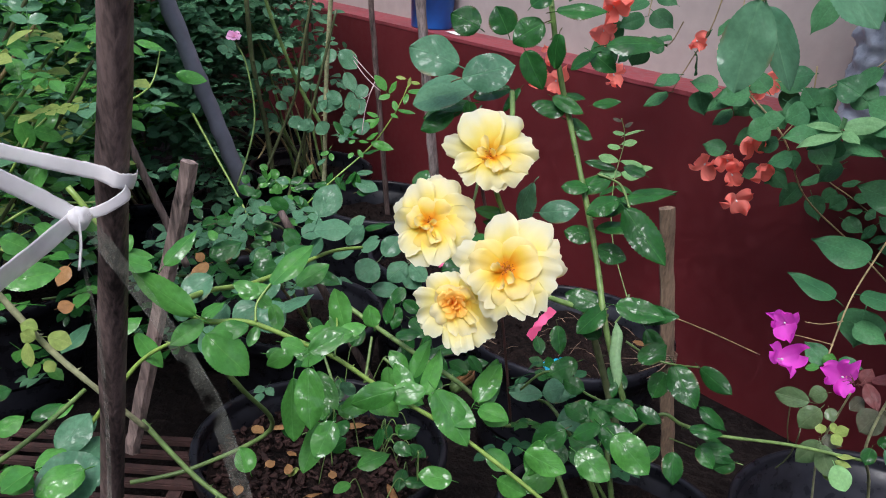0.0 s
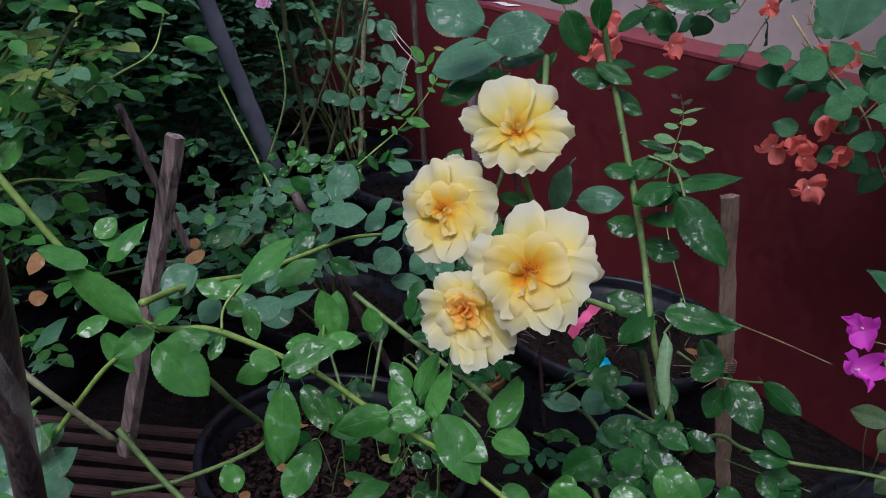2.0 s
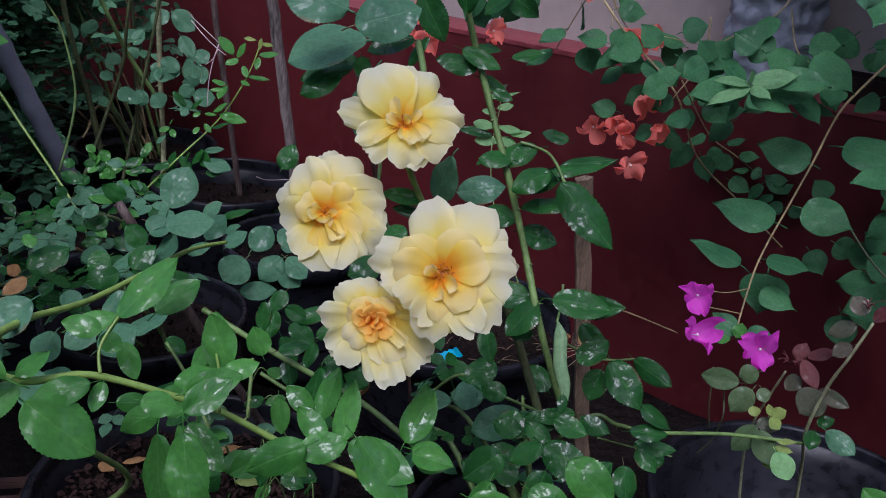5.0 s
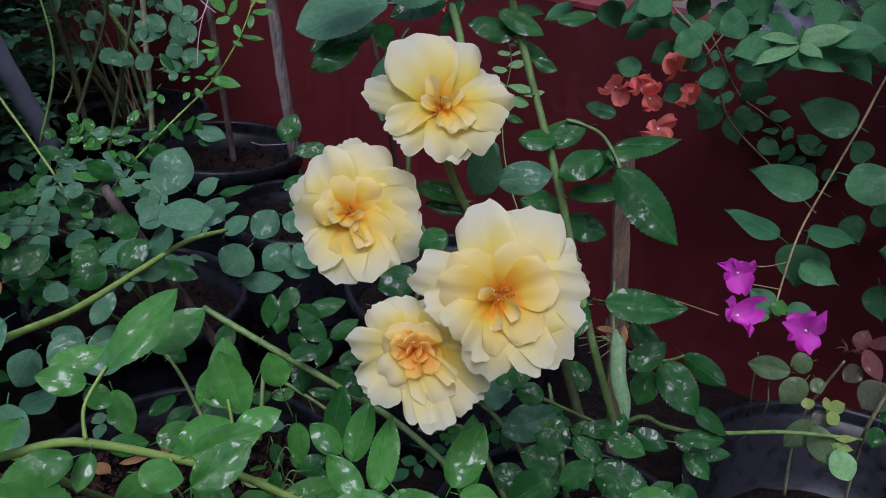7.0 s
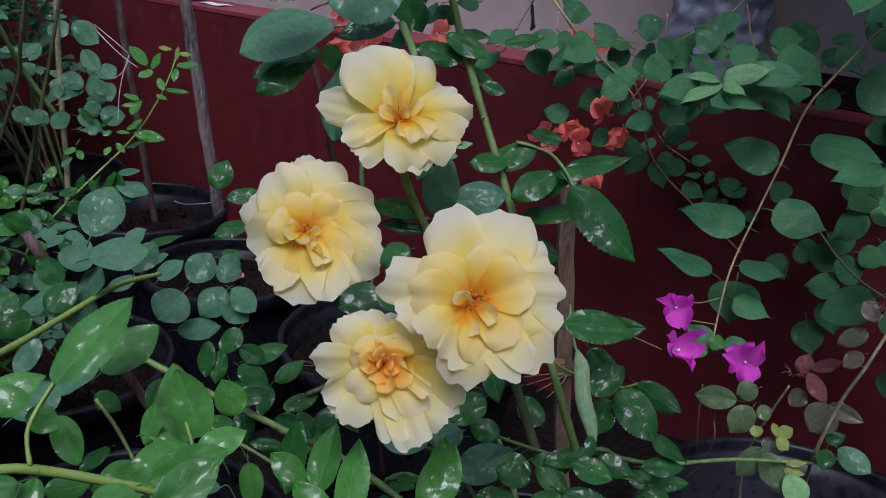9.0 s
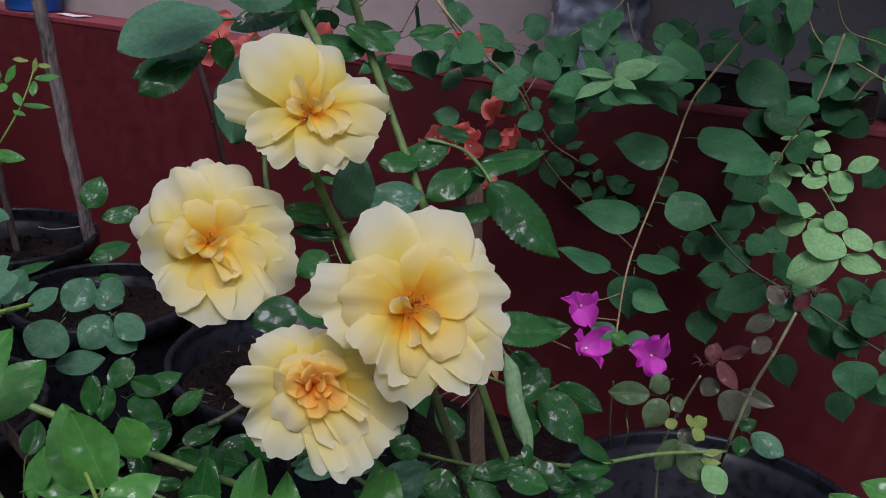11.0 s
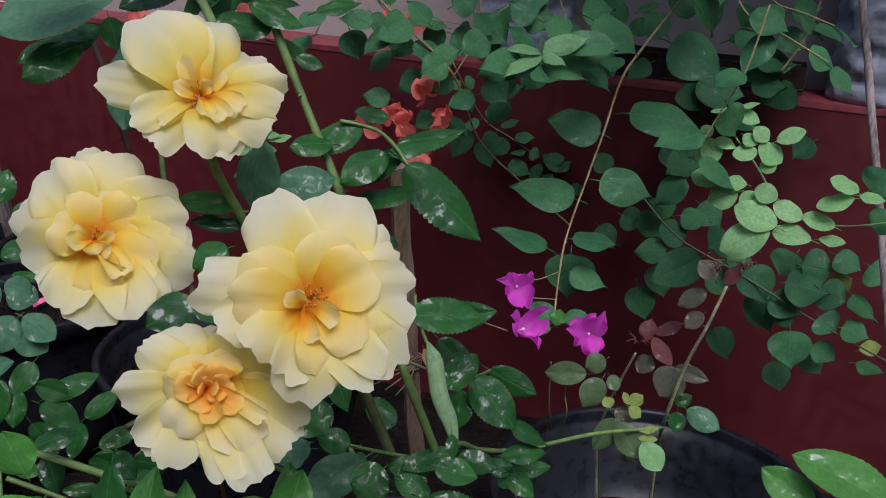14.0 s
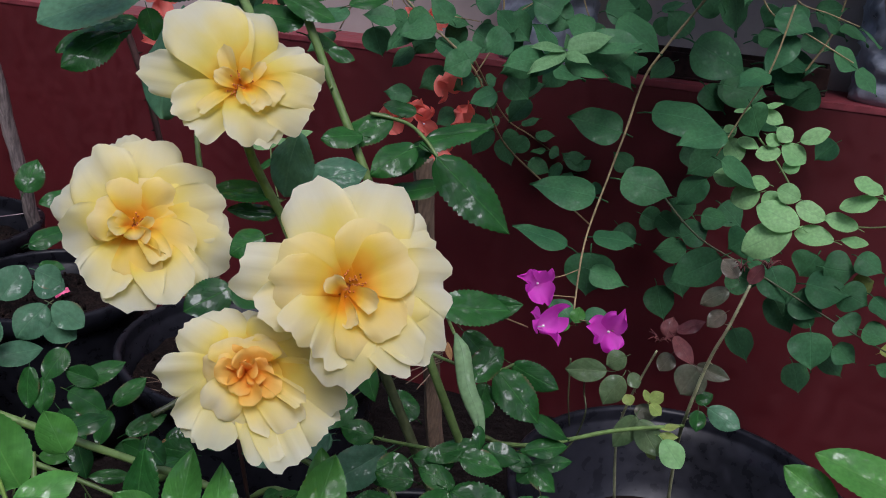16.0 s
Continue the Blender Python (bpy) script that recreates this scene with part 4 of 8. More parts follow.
cane(front, ((-0.051, 0.663, 0.758), (-0.053, 0.695, 0.765), (-0.057, 0.722, 0.768)), 0.0011, 0.0009, CANE_YOUNG, thorns=0, seed=159)
cane(front, ((-0.043, 0.902, 0.591), (-0.039, 0.936, 0.637)), 0.002, 0.0018, CANE, thorns=3, seed=160)
cane(front, ((-0.086, 0.977, 0.528), (-0.112, 1.011, 0.576), (-0.132, 1.028, 0.605)), 0.002, 0.0018, CANE, thorns=3, seed=161)
leaf(front, (-0.113, 0.694, 0.809), (-0.079, 0.718, 0.841), 0.0304, "young")
leaf(front, (-0.097, 0.734, 0.792), (-0.069, 0.749, 0.811), 0.0294, "fresh_lit")
leaf(front, (-0.122, 0.688, 0.804), (-0.145, 0.686, 0.811), 0.0183, "young")
leaf(front, (-0.125, 0.694, 0.796), (-0.112, 0.692, 0.788), 0.0159, "young")
leaf(front, (-0.059, 0.774, 0.721), (-0.062, 0.800, 0.759), 0.0293, "young")
leaf(front, (-0.054, 0.704, 0.761), (-0.083, 0.701, 0.760), 0.0274, "fresh_lit")
leaf(front, (-0.052, 0.695, 0.765), (-0.027, 0.701, 0.772), 0.0205, "fresh_lit")
leaf(front, (-0.071, 0.646, 0.770), (-0.042, 0.659, 0.784), 0.0259, "fresh_lit")
leaf(front, (-0.097, 0.657, 0.772), (-0.075, 0.656, 0.767), 0.0225, "fresh_lit")
leaf(front, (-0.123, 0.651, 0.789), (-0.154, 0.639, 0.786), 0.0239, "fresh_lit")
leaf(front, (-0.118, 0.661, 0.783), (-0.123, 0.648, 0.770), 0.0139, "fresh_lit")
leaf(front, (-0.117, 0.720, 0.777), (-0.107, 0.707, 0.756), 0.0191, "fresh_lit")
leaf(front, (-0.159, 0.641, 0.795), (-0.183, 0.625, 0.780), 0.0218, "young")
leaf(front, (-0.156, 0.637, 0.786), (-0.119, 0.629, 0.753), 0.0408, "young")
leaf(front, (-0.160, 0.624, 0.808), (-0.213, 0.623, 0.845), 0.0291, "young")
leaf(front, (-0.164, 0.651, 0.795), (-0.147, 0.662, 0.807), 0.0221, "young")
leaf(front, (-0.193, 0.651, 0.840), (-0.171, 0.670, 0.867), 0.0218, "young")
leaf(front, (-0.195, 0.630, 0.846), (-0.225, 0.624, 0.858), 0.0212, "young")
leaf(front, (-0.220, 0.888, 0.726), (-0.251, 0.868, 0.704), 0.0368, "matt")
leaf(front, (-0.072, 0.649, 0.753), (-0.067, 0.622, 0.707), 0.0342, "fresh_lit")
leaf(front, (-0.074, 0.678, 0.763), (-0.037, 0.686, 0.770), 0.0255, "fresh_lit")
leaf(front, (-0.090, 0.679, 0.750), (-0.113, 0.670, 0.741), 0.0229, "fresh_lit")
leaf(front, (0.004, 0.673, 0.722), (-0.036, 0.664, 0.710), 0.0321, "fresh_lit")
leaf(front, (-0.001, 0.679, 0.712), (0.032, 0.683, 0.718), 0.0290, "fresh_lit")
leaf(front, (0.040, 0.692, 0.713), (0.074, 0.665, 0.672), 0.0412, "fresh_lit")
leaf(front, (-0.046, 0.621, 0.719), (-0.057, 0.601, 0.693), 0.0299, "fresh_lit")
leaf(front, (0.086, 0.726, 0.677), (0.115, 0.717, 0.666), 0.0344, "fresh_lit")
leaf(front, (0.080, 0.729, 0.681), (0.103, 0.748, 0.717), 0.0344, "fresh_lit")
leaf(front, (-0.027, 0.788, 0.725), (-0.035, 0.797, 0.746), 0.0272, "fresh_lit")
leaf(front, (-0.048, 0.714, 0.761), (-0.061, 0.728, 0.794), 0.0271, "young")
leaf(front, (0.017, 0.749, 0.691), (0.032, 0.768, 0.726), 0.0291, "fresh_lit")
leaf(front, (0.011, 0.751, 0.696), (-0.007, 0.761, 0.715), 0.0228, "fresh_lit")
leaf(front, (-0.158, 0.755, 0.769), (-0.127, 0.765, 0.776), 0.0219, "young")
leaf(front, (0.095, 0.711, 0.636), (0.120, 0.700, 0.625), 0.0284, "fresh_lit")
leaf(front, (0.134, 0.717, 0.634), (0.174, 0.701, 0.622), 0.0352, "fresh_lit")
leaf(front, (0.063, 0.703, 0.605), (0.029, 0.706, 0.607), 0.0320, "fresh_lit")
leaf(front, (0.105, 0.679, 0.627), (0.132, 0.668, 0.617), 0.0309, "fresh_lit")
leaf(front, (0.189, 0.737, 0.624), (0.223, 0.717, 0.607), 0.0397, "fresh_lit")
leaf(front, (0.152, 0.730, 0.640), (0.136, 0.712, 0.611), 0.0323, "fresh_lit")
leaf(front, (0.232, 0.766, 0.628), (0.268, 0.738, 0.602), 0.0479, "fresh_lit")
leaf(front, (-0.277, 0.796, 0.696), (-0.247, 0.788, 0.662), 0.0279, "fresh_lit")
leaf(front, (-0.298, 0.789, 0.698), (-0.273, 0.806, 0.712), 0.0279, "fresh_lit")
leaf(front, (-0.347, 0.754, 0.579), (-0.329, 0.781, 0.605), 0.0404, "fresh_lit")
leaf(front, (-0.374, 0.779, 0.596), (-0.351, 0.797, 0.605), 0.0225, "fresh_lit")
leaf(front, (-0.253, 0.600, 0.670), (-0.286, 0.577, 0.662), 0.0412, "fresh_lit")
leaf(front, (-0.289, 0.587, 0.676), (-0.309, 0.568, 0.667), 0.0353, "young")
leaf(front, (-0.286, 0.641, 0.656), (-0.310, 0.626, 0.652), 0.0375, "young")
leaf(front, (-0.141, 1.169, 0.706), (-0.120, 1.190, 0.752), 0.0451, "matt")
leaf(front, (-0.137, 1.096, 0.712), (-0.084, 1.104, 0.718), 0.0379, "matt")
leaf(front, (-0.130, 1.130, 0.689), (-0.151, 1.115, 0.662), 0.0397, "matt")
leaf(front, (-0.158, 1.127, 0.690), (-0.135, 1.136, 0.703), 0.0278, "matt")
leaf(front, (-0.055, 1.196, 0.629), (-0.081, 1.182, 0.604), 0.0432, "matt")
leaf(front, (-0.009, 1.215, 0.622), (-0.040, 1.204, 0.599), 0.0353, "matt")
leaf(front, (-0.015, 1.211, 0.613), (0.015, 1.198, 0.591), 0.0323, "matt")
leaf(front, (-0.063, 1.196, 0.585), (-0.016, 1.197, 0.586), 0.0265, "matt")
leaf(front, (-0.048, 1.220, 0.631), (-0.024, 1.232, 0.659), 0.0338, "matt")
leaf(front, (-0.081, 1.220, 0.635), (-0.054, 1.230, 0.653), 0.0309, "matt")
leaf(front, (-0.106, 1.241, 0.636), (-0.083, 1.256, 0.666), 0.0330, "matt")
leaf(front, (-0.189, 1.103, 0.652), (-0.224, 1.092, 0.646), 0.0344, "rose")
leaf(front, (-0.189, 1.093, 0.633), (-0.198, 1.077, 0.607), 0.0278, "rose")
leaf(front, (-0.175, 1.090, 0.665), (-0.149, 1.105, 0.687), 0.0336, "rose")
leaf(front, (-0.168, 1.111, 0.660), (-0.131, 1.110, 0.647), 0.0331, "matt")
leaf(front, (-0.264, 1.034, 0.689), (-0.225, 1.053, 0.706), 0.0358, "rose")
leaf(front, (-0.268, 1.044, 0.713), (-0.256, 1.050, 0.718), 0.0247, "young")
leaf(front, (0.001, 1.175, 0.547), (0.033, 1.159, 0.525), 0.0338, "rose")
leaf(front, (-0.017, 1.184, 0.562), (-0.026, 1.166, 0.532), 0.0250, "rose")
leaf(front, (0.008, 1.177, 0.552), (0.056, 1.181, 0.566), 0.0265, "rose")
leaf(front, (-0.010, 1.149, 0.543), (0.009, 1.131, 0.516), 0.0259, "rose")
leaf(front, (0.041, 1.103, 0.532), (0.079, 1.106, 0.543), 0.0223, "rose")
leaf(front, (0.060, 1.043, 0.536), (0.031, 1.057, 0.553), 0.0238, "rose")
leaf(front, (-0.003, 1.065, 0.560), (0.001, 1.045, 0.532), 0.0265, "rose")
leaf(front, (0.089, 1.039, 0.537), (0.060, 1.050, 0.546), 0.0265, "rose")
leaf(front, (0.048, 1.041, 0.531), (0.083, 1.040, 0.537), 0.0225, "rose")
leaf(front, (-0.031, 1.190, 0.572), (-0.038, 1.170, 0.539), 0.0265, "rose")
leaf(front, (0.032, 1.143, 0.537), (0.018, 1.127, 0.510), 0.0259, "rose")
leaf(front, (-0.190, 0.984, 0.648), (-0.220, 0.969, 0.636), 0.0294, "matt")
leaf(front, (-0.216, 0.931, 0.672), (-0.232, 0.914, 0.652), 0.0331, "matt")
leaf(front, (-0.200, 0.914, 0.639), (-0.227, 0.905, 0.637), 0.0276, "matt")
leaf(front, (-0.122, 1.005, 0.569), (-0.147, 0.994, 0.559), 0.0250, "rose")
leaf(front, (-0.132, 1.030, 0.609), (-0.111, 1.023, 0.594), 0.0225, "rose")
leaf(front, (-0.010, 1.479, 0.658), (0.009, 1.491, 0.696), 0.0416, "rose")
leaf(front, (0.048, 1.445, 0.660), (0.004, 1.445, 0.653), 0.0300, "rose")
leaf(front, (-0.013, 1.382, 0.628), (0.032, 1.386, 0.643), 0.0338, "rose")
leaf(front, (-0.117, 1.193, 0.705), (-0.145, 1.197, 0.723), 0.0321, "matt")
leaf(front, (-0.208, 1.156, 0.651), (-0.232, 1.144, 0.638), 0.0349, "rose")
leaf(front, (-0.248, 1.511, 0.595), (-0.284, 1.511, 0.612), 0.0344, "rose")
leaf(front, (-0.170, 1.166, 0.659), (-0.191, 1.173, 0.682), 0.0321, "rose")
leaf(front, (-0.006, 1.056, 0.652), (-0.024, 1.045, 0.632), 0.0254, "rose")
leaf(front, (0.015, 1.040, 0.625), (-0.008, 1.048, 0.637), 0.0221, "rose")
leaf(front, (-0.014, 1.024, 0.595), (0.020, 1.026, 0.601), 0.0243, "rose")
leaf(front, (0.029, 1.072, 0.583), (0.059, 1.079, 0.600), 0.0212, "rose")
leaf(front, (0.037, 0.970, 0.609), (0.049, 0.955, 0.590), 0.0226, "rose")
leaf(front, (0.089, 1.049, 0.558), (0.108, 1.033, 0.540), 0.0235, "rose")
leaf(front, (-0.004, 1.209, 0.625), (0.022, 1.197, 0.602), 0.0304, "matt")
leaf(front, (-0.015, 1.222, 0.657), (0.008, 1.216, 0.644), 0.0265, "matt")

leaf(front, (-0.020, 0.720, 0.682), (-0.049, 0.708, 0.674), 0.0272, "fresh_lit")
leaf(front, (-0.018, 0.722, 0.688), (0.006, 0.701, 0.677), 0.0296, "fresh_lit")
leaf(front, (-0.001, 0.720, 0.689), (0.029, 0.704, 0.691), 0.0247, "fresh_lit")
leaf(front, (0.035, 0.700, 0.704), (0.080, 0.674, 0.688), 0.0374, "fresh_lit")
leaf(front, (0.083, 0.708, 0.686), (0.111, 0.691, 0.686), 0.0286, "fresh_lit")
leaf(front, (-0.081, 0.753, 0.689), (-0.055, 0.726, 0.664), 0.0280, "fresh_lit")
leaf(front, (-0.070, 0.780, 0.704), (-0.099, 0.765, 0.691), 0.0262, "fresh_lit")
leaf(front, (-0.270, 1.152, 0.642), (-0.250, 1.146, 0.668), 0.0286, "matt")
leaf(front, (-0.205, 1.181, 0.621), (-0.243, 1.175, 0.609), 0.0323, "matt")
leaf(front, (-0.221, 1.233, 0.602), (-0.175, 1.220, 0.627), 0.0412, "matt")
leaf(front, (-0.180, 1.073, 0.645), (-0.198, 1.055, 0.619), 0.0216, "matt")
leaf(front, (-0.177, 1.102, 0.585), (-0.214, 1.089, 0.557), 0.0394, "matt")
leaf(front, (-0.279, 1.212, 0.518), (-0.240, 1.191, 0.518), 0.0284, "matt")
leaf(front, (-0.298, 1.282, 0.539), (-0.270, 1.262, 0.534), 0.0269, "matt")
leaf(front, (-0.195, 1.347, 0.621), (-0.157, 1.323, 0.616), 0.0314, "matt")
leaf(front, (-0.308, 1.446, 0.522), (-0.268, 1.431, 0.537), 0.0293, "matt")
leaf(front, (-0.358, 1.523, 0.540), (-0.325, 1.500, 0.533), 0.0269, "matt")
leaf(front, (-0.231, 1.394, 0.578), (-0.201, 1.369, 0.565), 0.0296, "matt")
leaf(front, (-0.292, 1.521, 0.576), (-0.317, 1.510, 0.563), 0.0269, "matt")
leaf(front, (-0.162, 1.263, 0.576), (-0.116, 1.236, 0.570), 0.0299, "rose")
leaf(front, (-0.146, 1.366, 0.566), (-0.109, 1.353, 0.583), 0.0231, "matt")
# ---- flower stalk with the withered bud ----
BUD = Vector((0.080, 1.166, 0.440))
withered = bmesh.new()
for k in range(9):
    a = k * 0.7
    tube(withered, smooth_path([(0, 0, 0.006), (0.009 * math.cos(a), 0.009 * math.sin(a), 0.014), (0.011 * math.cos(a + 0.3), 0.011 * math.sin(a + 0.3), 0.026), (0.005 * math.cos(a + 0.6), 0.005 * math.sin(a + 0.6), 0.036)], 4), 0.006, 0.002, 6)
tilt = Matrix.Rotation(0.9, 4, Vector((-0.5, 0.8, 0.2)))
put(part("withered_bud", withered, LEAF_DRY, None, "withered brown and yellow rose bud"), front, Matrix.Translation(BUD) @ tilt)
hull = bmesh.new()
bmesh.ops.create_uvsphere(hull, u_segments=12, v_segments=8, radius=0.011, matrix=Matrix.Diagonal((1, 1, 1.1, 1)))
put(part("calyx", hull, CANE, None, "green calyx"), front, Matrix.Translation(BUD) @ tilt)
cane(front, ((-0.036, 1.149, 0.491), (0.007, 1.131, 0.468), (0.043, 1.104, 0.454), (0.077, 1.067, 0.446)), 0.0026, 0.002, CANE, thorns=5, seed=269)
cane(front, ((0.043, 1.104, 0.454), (0.054, 1.121, 0.462), (0.070, 1.140, 0.458)), 0.0014, 0.0012, CANE, thorns=0, seed=270)
leaf(front, (0.062, 1.136, 0.488), (0.035, 1.144, 0.494), 0.0307, "rose")
leaf(front, (0.044, 1.127, 0.469), (0.008, 1.134, 0.473), 0.0182, "rose")
leaf(front, (0.047, 1.115, 0.453), (0.048, 1.130, 0.475), 0.0251, "rose")
leaf(front, (0.083, 1.146, 0.489), (0.125, 1.142, 0.499), 0.0240, "rose")
leaf(front, (0.051, 1.086, 0.448), (0.039, 1.099, 0.463), 0.0232, "rose")

# ---- stakes, sticks and pipe ----
stake("wooden_stake", (0.515, 1.286, -0.01), (0.354, 1.144, 0.762), 0.0125, WOOD_PALE, "square weathered wooden stake with a split top among the pots", True, 1)
stake("wooden_stake", (-0.386, 1.026, 0.379), (-0.263, 0.962, 0.838), 0.0115, WOOD, "flat weathered wooden stake leaning between the canes", True, 2)
stake("bamboo_pole", (-0.36, 0.80, 0.0), (-0.094, 0.362, 1.24), 0.0095, WOOD_DARK, "dark bamboo pole with white string tied round it", False, 3)
stake("wooden_stick", (0.075, 1.43, 0.0), (-0.213, 1.259, 0.677), 0.0065, WOOD_DARK, "thin dark stick leaning among the leaves", False, 4)
stake("bamboo_stake", (0.042, 2.317, 0.274), Vector((0.042, 2.317, 0.274)).lerp(Vector((-0.030, 2.210, 0.825)), 1.5), 0.0135, WOOD_GREY, "weathered bamboo stake standing in a pot by the wall", False, 5)
stake("bamboo_stake", (-0.113, 2.409, 0.267), Vector((-0.113, 2.409, 0.267)).lerp(Vector((-0.168, 2.326, 0.808)), 1.5), 0.0078, WOOD_DARK, "dark bamboo stake standing in a pot by the wall", False, 6)
stake("wooden_stick", (-0.345, 1.194, 0.604), (-0.403, 1.138, 0.818), 0.0055, WOOD, "thin dry stick leaning through the bush", False, 7)
stake("bamboo_stake", (1.035, 0.796, 0.0), (1.122, 1.210, 0.987), 0.006, WOOD_GREY, "thin bamboo stake before the red wall", False, 8)
stake("grey_pipe", (-0.469, 2.114, 0.415), (-0.624, 1.943, 0.984), 0.0205, PVC, "grey plastic pipe leaning over the pots", False, 9, "pipe")

# ---- plastic string on the bamboo pole ----
ties = thing("plastic_string", "white plastic string knotted round the bamboo pole", "string", at=(-0.16, 0.47, 0.93))
for name, pts, r, mat, label in (
        ("tie", ((-0.160, 0.318, 0.962), (-0.161, 0.379, 0.961), (-0.155, 0.414, 0.967)), 0.0052, STRING, ""),
        ("tie", ((-0.189, 0.390, 0.998), (-0.171, 0.405, 0.981), (-0.155, 0.414, 0.967)), 0.0046, STRING, ""),
        ("tie", ((-0.209, 0.418, 1.002), (-0.180, 0.428, 0.993), (-0.165, 0.432, 0.989), (-0.150, 0.436, 0.985), (-0.140, 0.434, 0.982), (-0.134, 0.441, 0.980), (-0.137, 0.453, 0.979)), 0.0042, STRING, ""),
        ("tie", ((-0.154, 0.413, 0.968), (-0.141, 0.416, 0.972), (-0.134, 0.429, 0.976), (-0.138, 0.442, 0.977)), 0.003, STRING, ""),
        ("tie", ((-0.153, 0.412, 0.968), (-0.150, 0.406, 0.957), (-0.149, 0.399, 0.945)), 0.0065, STRING, ""),
        ("strap", ((-0.150, 0.412, 0.967), (-0.127, 0.401, 0.945), (-0.100, 0.385, 0.919), (-0.073, 0.364, 0.891), (-0.051, 0.328, 0.867), (-0.043, 0.309, 0.858)), 0.0065, FILM, "translucent grey plastic strap"),
        ("strap", ((-0.148, 0.402, 0.946), (-0.136, 0.385, 0.913), (-0.126, 0.362, 0.879), (-0.113, 0.324, 0.839)), 0.0045, FILM, "translucent grey plastic strap")):
    bm = bmesh.new()
    tube(bm, smooth_path(pts, 8), r, r * 1.15, 9, 0.05, 0.10)
    put(part(name, bm, mat, None, label), ties, Matrix())
knot = bmesh.new()
bmesh.ops.create_icosphere(knot, subdivisions=3, radius=0.0062)
for v in knot.verts:
    v.co *= 1 + 0.3 * noise.noise(v.co * 300)
put(part("knot", knot, STRING, None), ties, Matrix.Translation((-0.152, 0.412, 0.968)))

# ---- bougainvillea before the wall ----
vine = thing("bougainvillea", "bougainvillea with orange and magenta bracts trailing before the red wall", "bougainvillea", at=(1.0, 1.5, 0.3))
cane(vine, ((0.996, 1.363, 0.997), (0.946, 1.373, 0.924), (0.888, 1.386, 0.843), (0.863, 1.393, 0.796), (0.835, 1.384, 0.721), (0.809, 1.378, 0.654), (0.766, 1.362, 0.555), (0.737, 1.332, 0.471), (0.725, 1.313, 0.438)), 0.0023, 0.0014, VINE_STEM, thorns=5, seed=309)
cane(vine, ((0.758, 1.355, 0.509), (0.730, 1.369, 0.494), (0.706, 1.385, 0.489)), 0.0009, 0.0007, VINE_STEM, thorns=0, seed=310)
cane(vine, ((0.741, 1.335, 0.471), (0.674, 1.327, 0.488), (0.613, 1.278, 0.515)), 0.0009, 0.0008, VINE_STEM, thorns=0, seed=311)
cane(vine, ((0.729, 1.315, 0.444), (0.723, 1.248, 0.467), (0.703, 1.200, 0.481)), 0.0009, 0.0008, VINE_STEM, thorns=0, seed=312)
leaf(vine, (0.837, 1.394, 0.716), (0.770, 1.451, 0.730), 0.0640, "vine")
leaf(vine, (0.878, 1.380, 0.750), (0.956, 1.300, 0.746), 0.0725, "vine")
leaf(vine, (0.794, 1.385, 0.617), (0.712, 1.451, 0.628), 0.0675, "vine")
leaf(vine, (0.826, 1.369, 0.647), (0.886, 1.308, 0.636), 0.0655, "vine")
leaf(vine, (0.746, 1.379, 0.542), (0.679, 1.438, 0.566), 0.0512, "vine")
leaf(vine, (0.779, 1.361, 0.560), (0.835, 1.312, 0.562), 0.0492, "vine")
leaf(vine, (0.936, 1.372, 0.859), (0.997, 1.303, 0.820), 0.0817, "vine")
leaf(vine, (1.018, 1.381, 0.931), (1.027, 1.366, 0.867), 0.0853, "vine")
leaf(vine, (0.791, 1.385, 0.890), (0.843, 1.334, 0.847), 0.0631, "vine")
leaf(vine, (0.668, 1.342, 0.849), (0.608, 1.337, 0.856), 0.0187, "limetip")
leaf(vine, (0.668, 1.341, 0.847), (0.591, 1.313, 0.823), 0.0222, "limetip")
leaf(vine, (0.671, 1.342, 0.852), (0.729, 1.316, 0.873), 0.0290, "limetip")
leaf(vine, (0.671, 1.340, 0.848), (0.681, 1.299, 0.839), 0.0204, "limetip")
leaf(vine, (0.671, 1.342, 0.850), (0.665, 1.330, 0.871), 0.0187, "limetip")
leaf(vine, (0.676, 1.371, 0.842), (0.635, 1.376, 0.879), 0.0437, "vine")
leaf(vine, (0.699, 1.365, 0.841), (0.795, 1.326, 0.857), 0.0542, "vine")
leaf(vine, (0.687, 1.365, 0.836), (0.745, 1.319, 0.817), 0.0437, "vine")
leaf(vine, (0.660, 1.373, 0.838), (0.585, 1.363, 0.827), 0.0420, "vine")
leaf(vine, (0.674, 1.343, 0.846), (0.628, 1.370, 0.812), 0.0282, "vine")
leaf(vine, (0.709, 1.344, 0.861), (0.771, 1.293, 0.865), 0.0395, "vine")
leaf(vine, (0.778, 1.388, 0.829), (0.812, 1.352, 0.788), 0.0440, "vine")
leaf(vine, (0.706, 1.442, 0.828), (0.648, 1.475, 0.794), 0.0478, "vine")
leaf(vine, (0.747, 1.471, 0.807), (0.789, 1.437, 0.794), 0.0496, "vine")
leaf(vine, (1.048, 1.404, 0.785), (1.096, 1.348, 0.775), 0.0662, "vine")
leaf(vine, (0.672, 1.513, 0.760), (0.635, 1.531, 0.740), 0.0417, "vine")
leaf(vine, (1.176, 1.420, 0.828), (1.218, 1.365, 0.807), 0.0541, "vine")
leaf(vine, (1.184, 1.399, 0.767), (1.219, 1.359, 0.779), 0.0470, "vine")
leaf(vine, (1.119, 1.414, 0.867), (1.154, 1.373, 0.863), 0.0501, "vine")
leaf(vine, (0.822, 1.412, 0.509), (0.808, 1.389, 0.440), 0.0835, "vine")
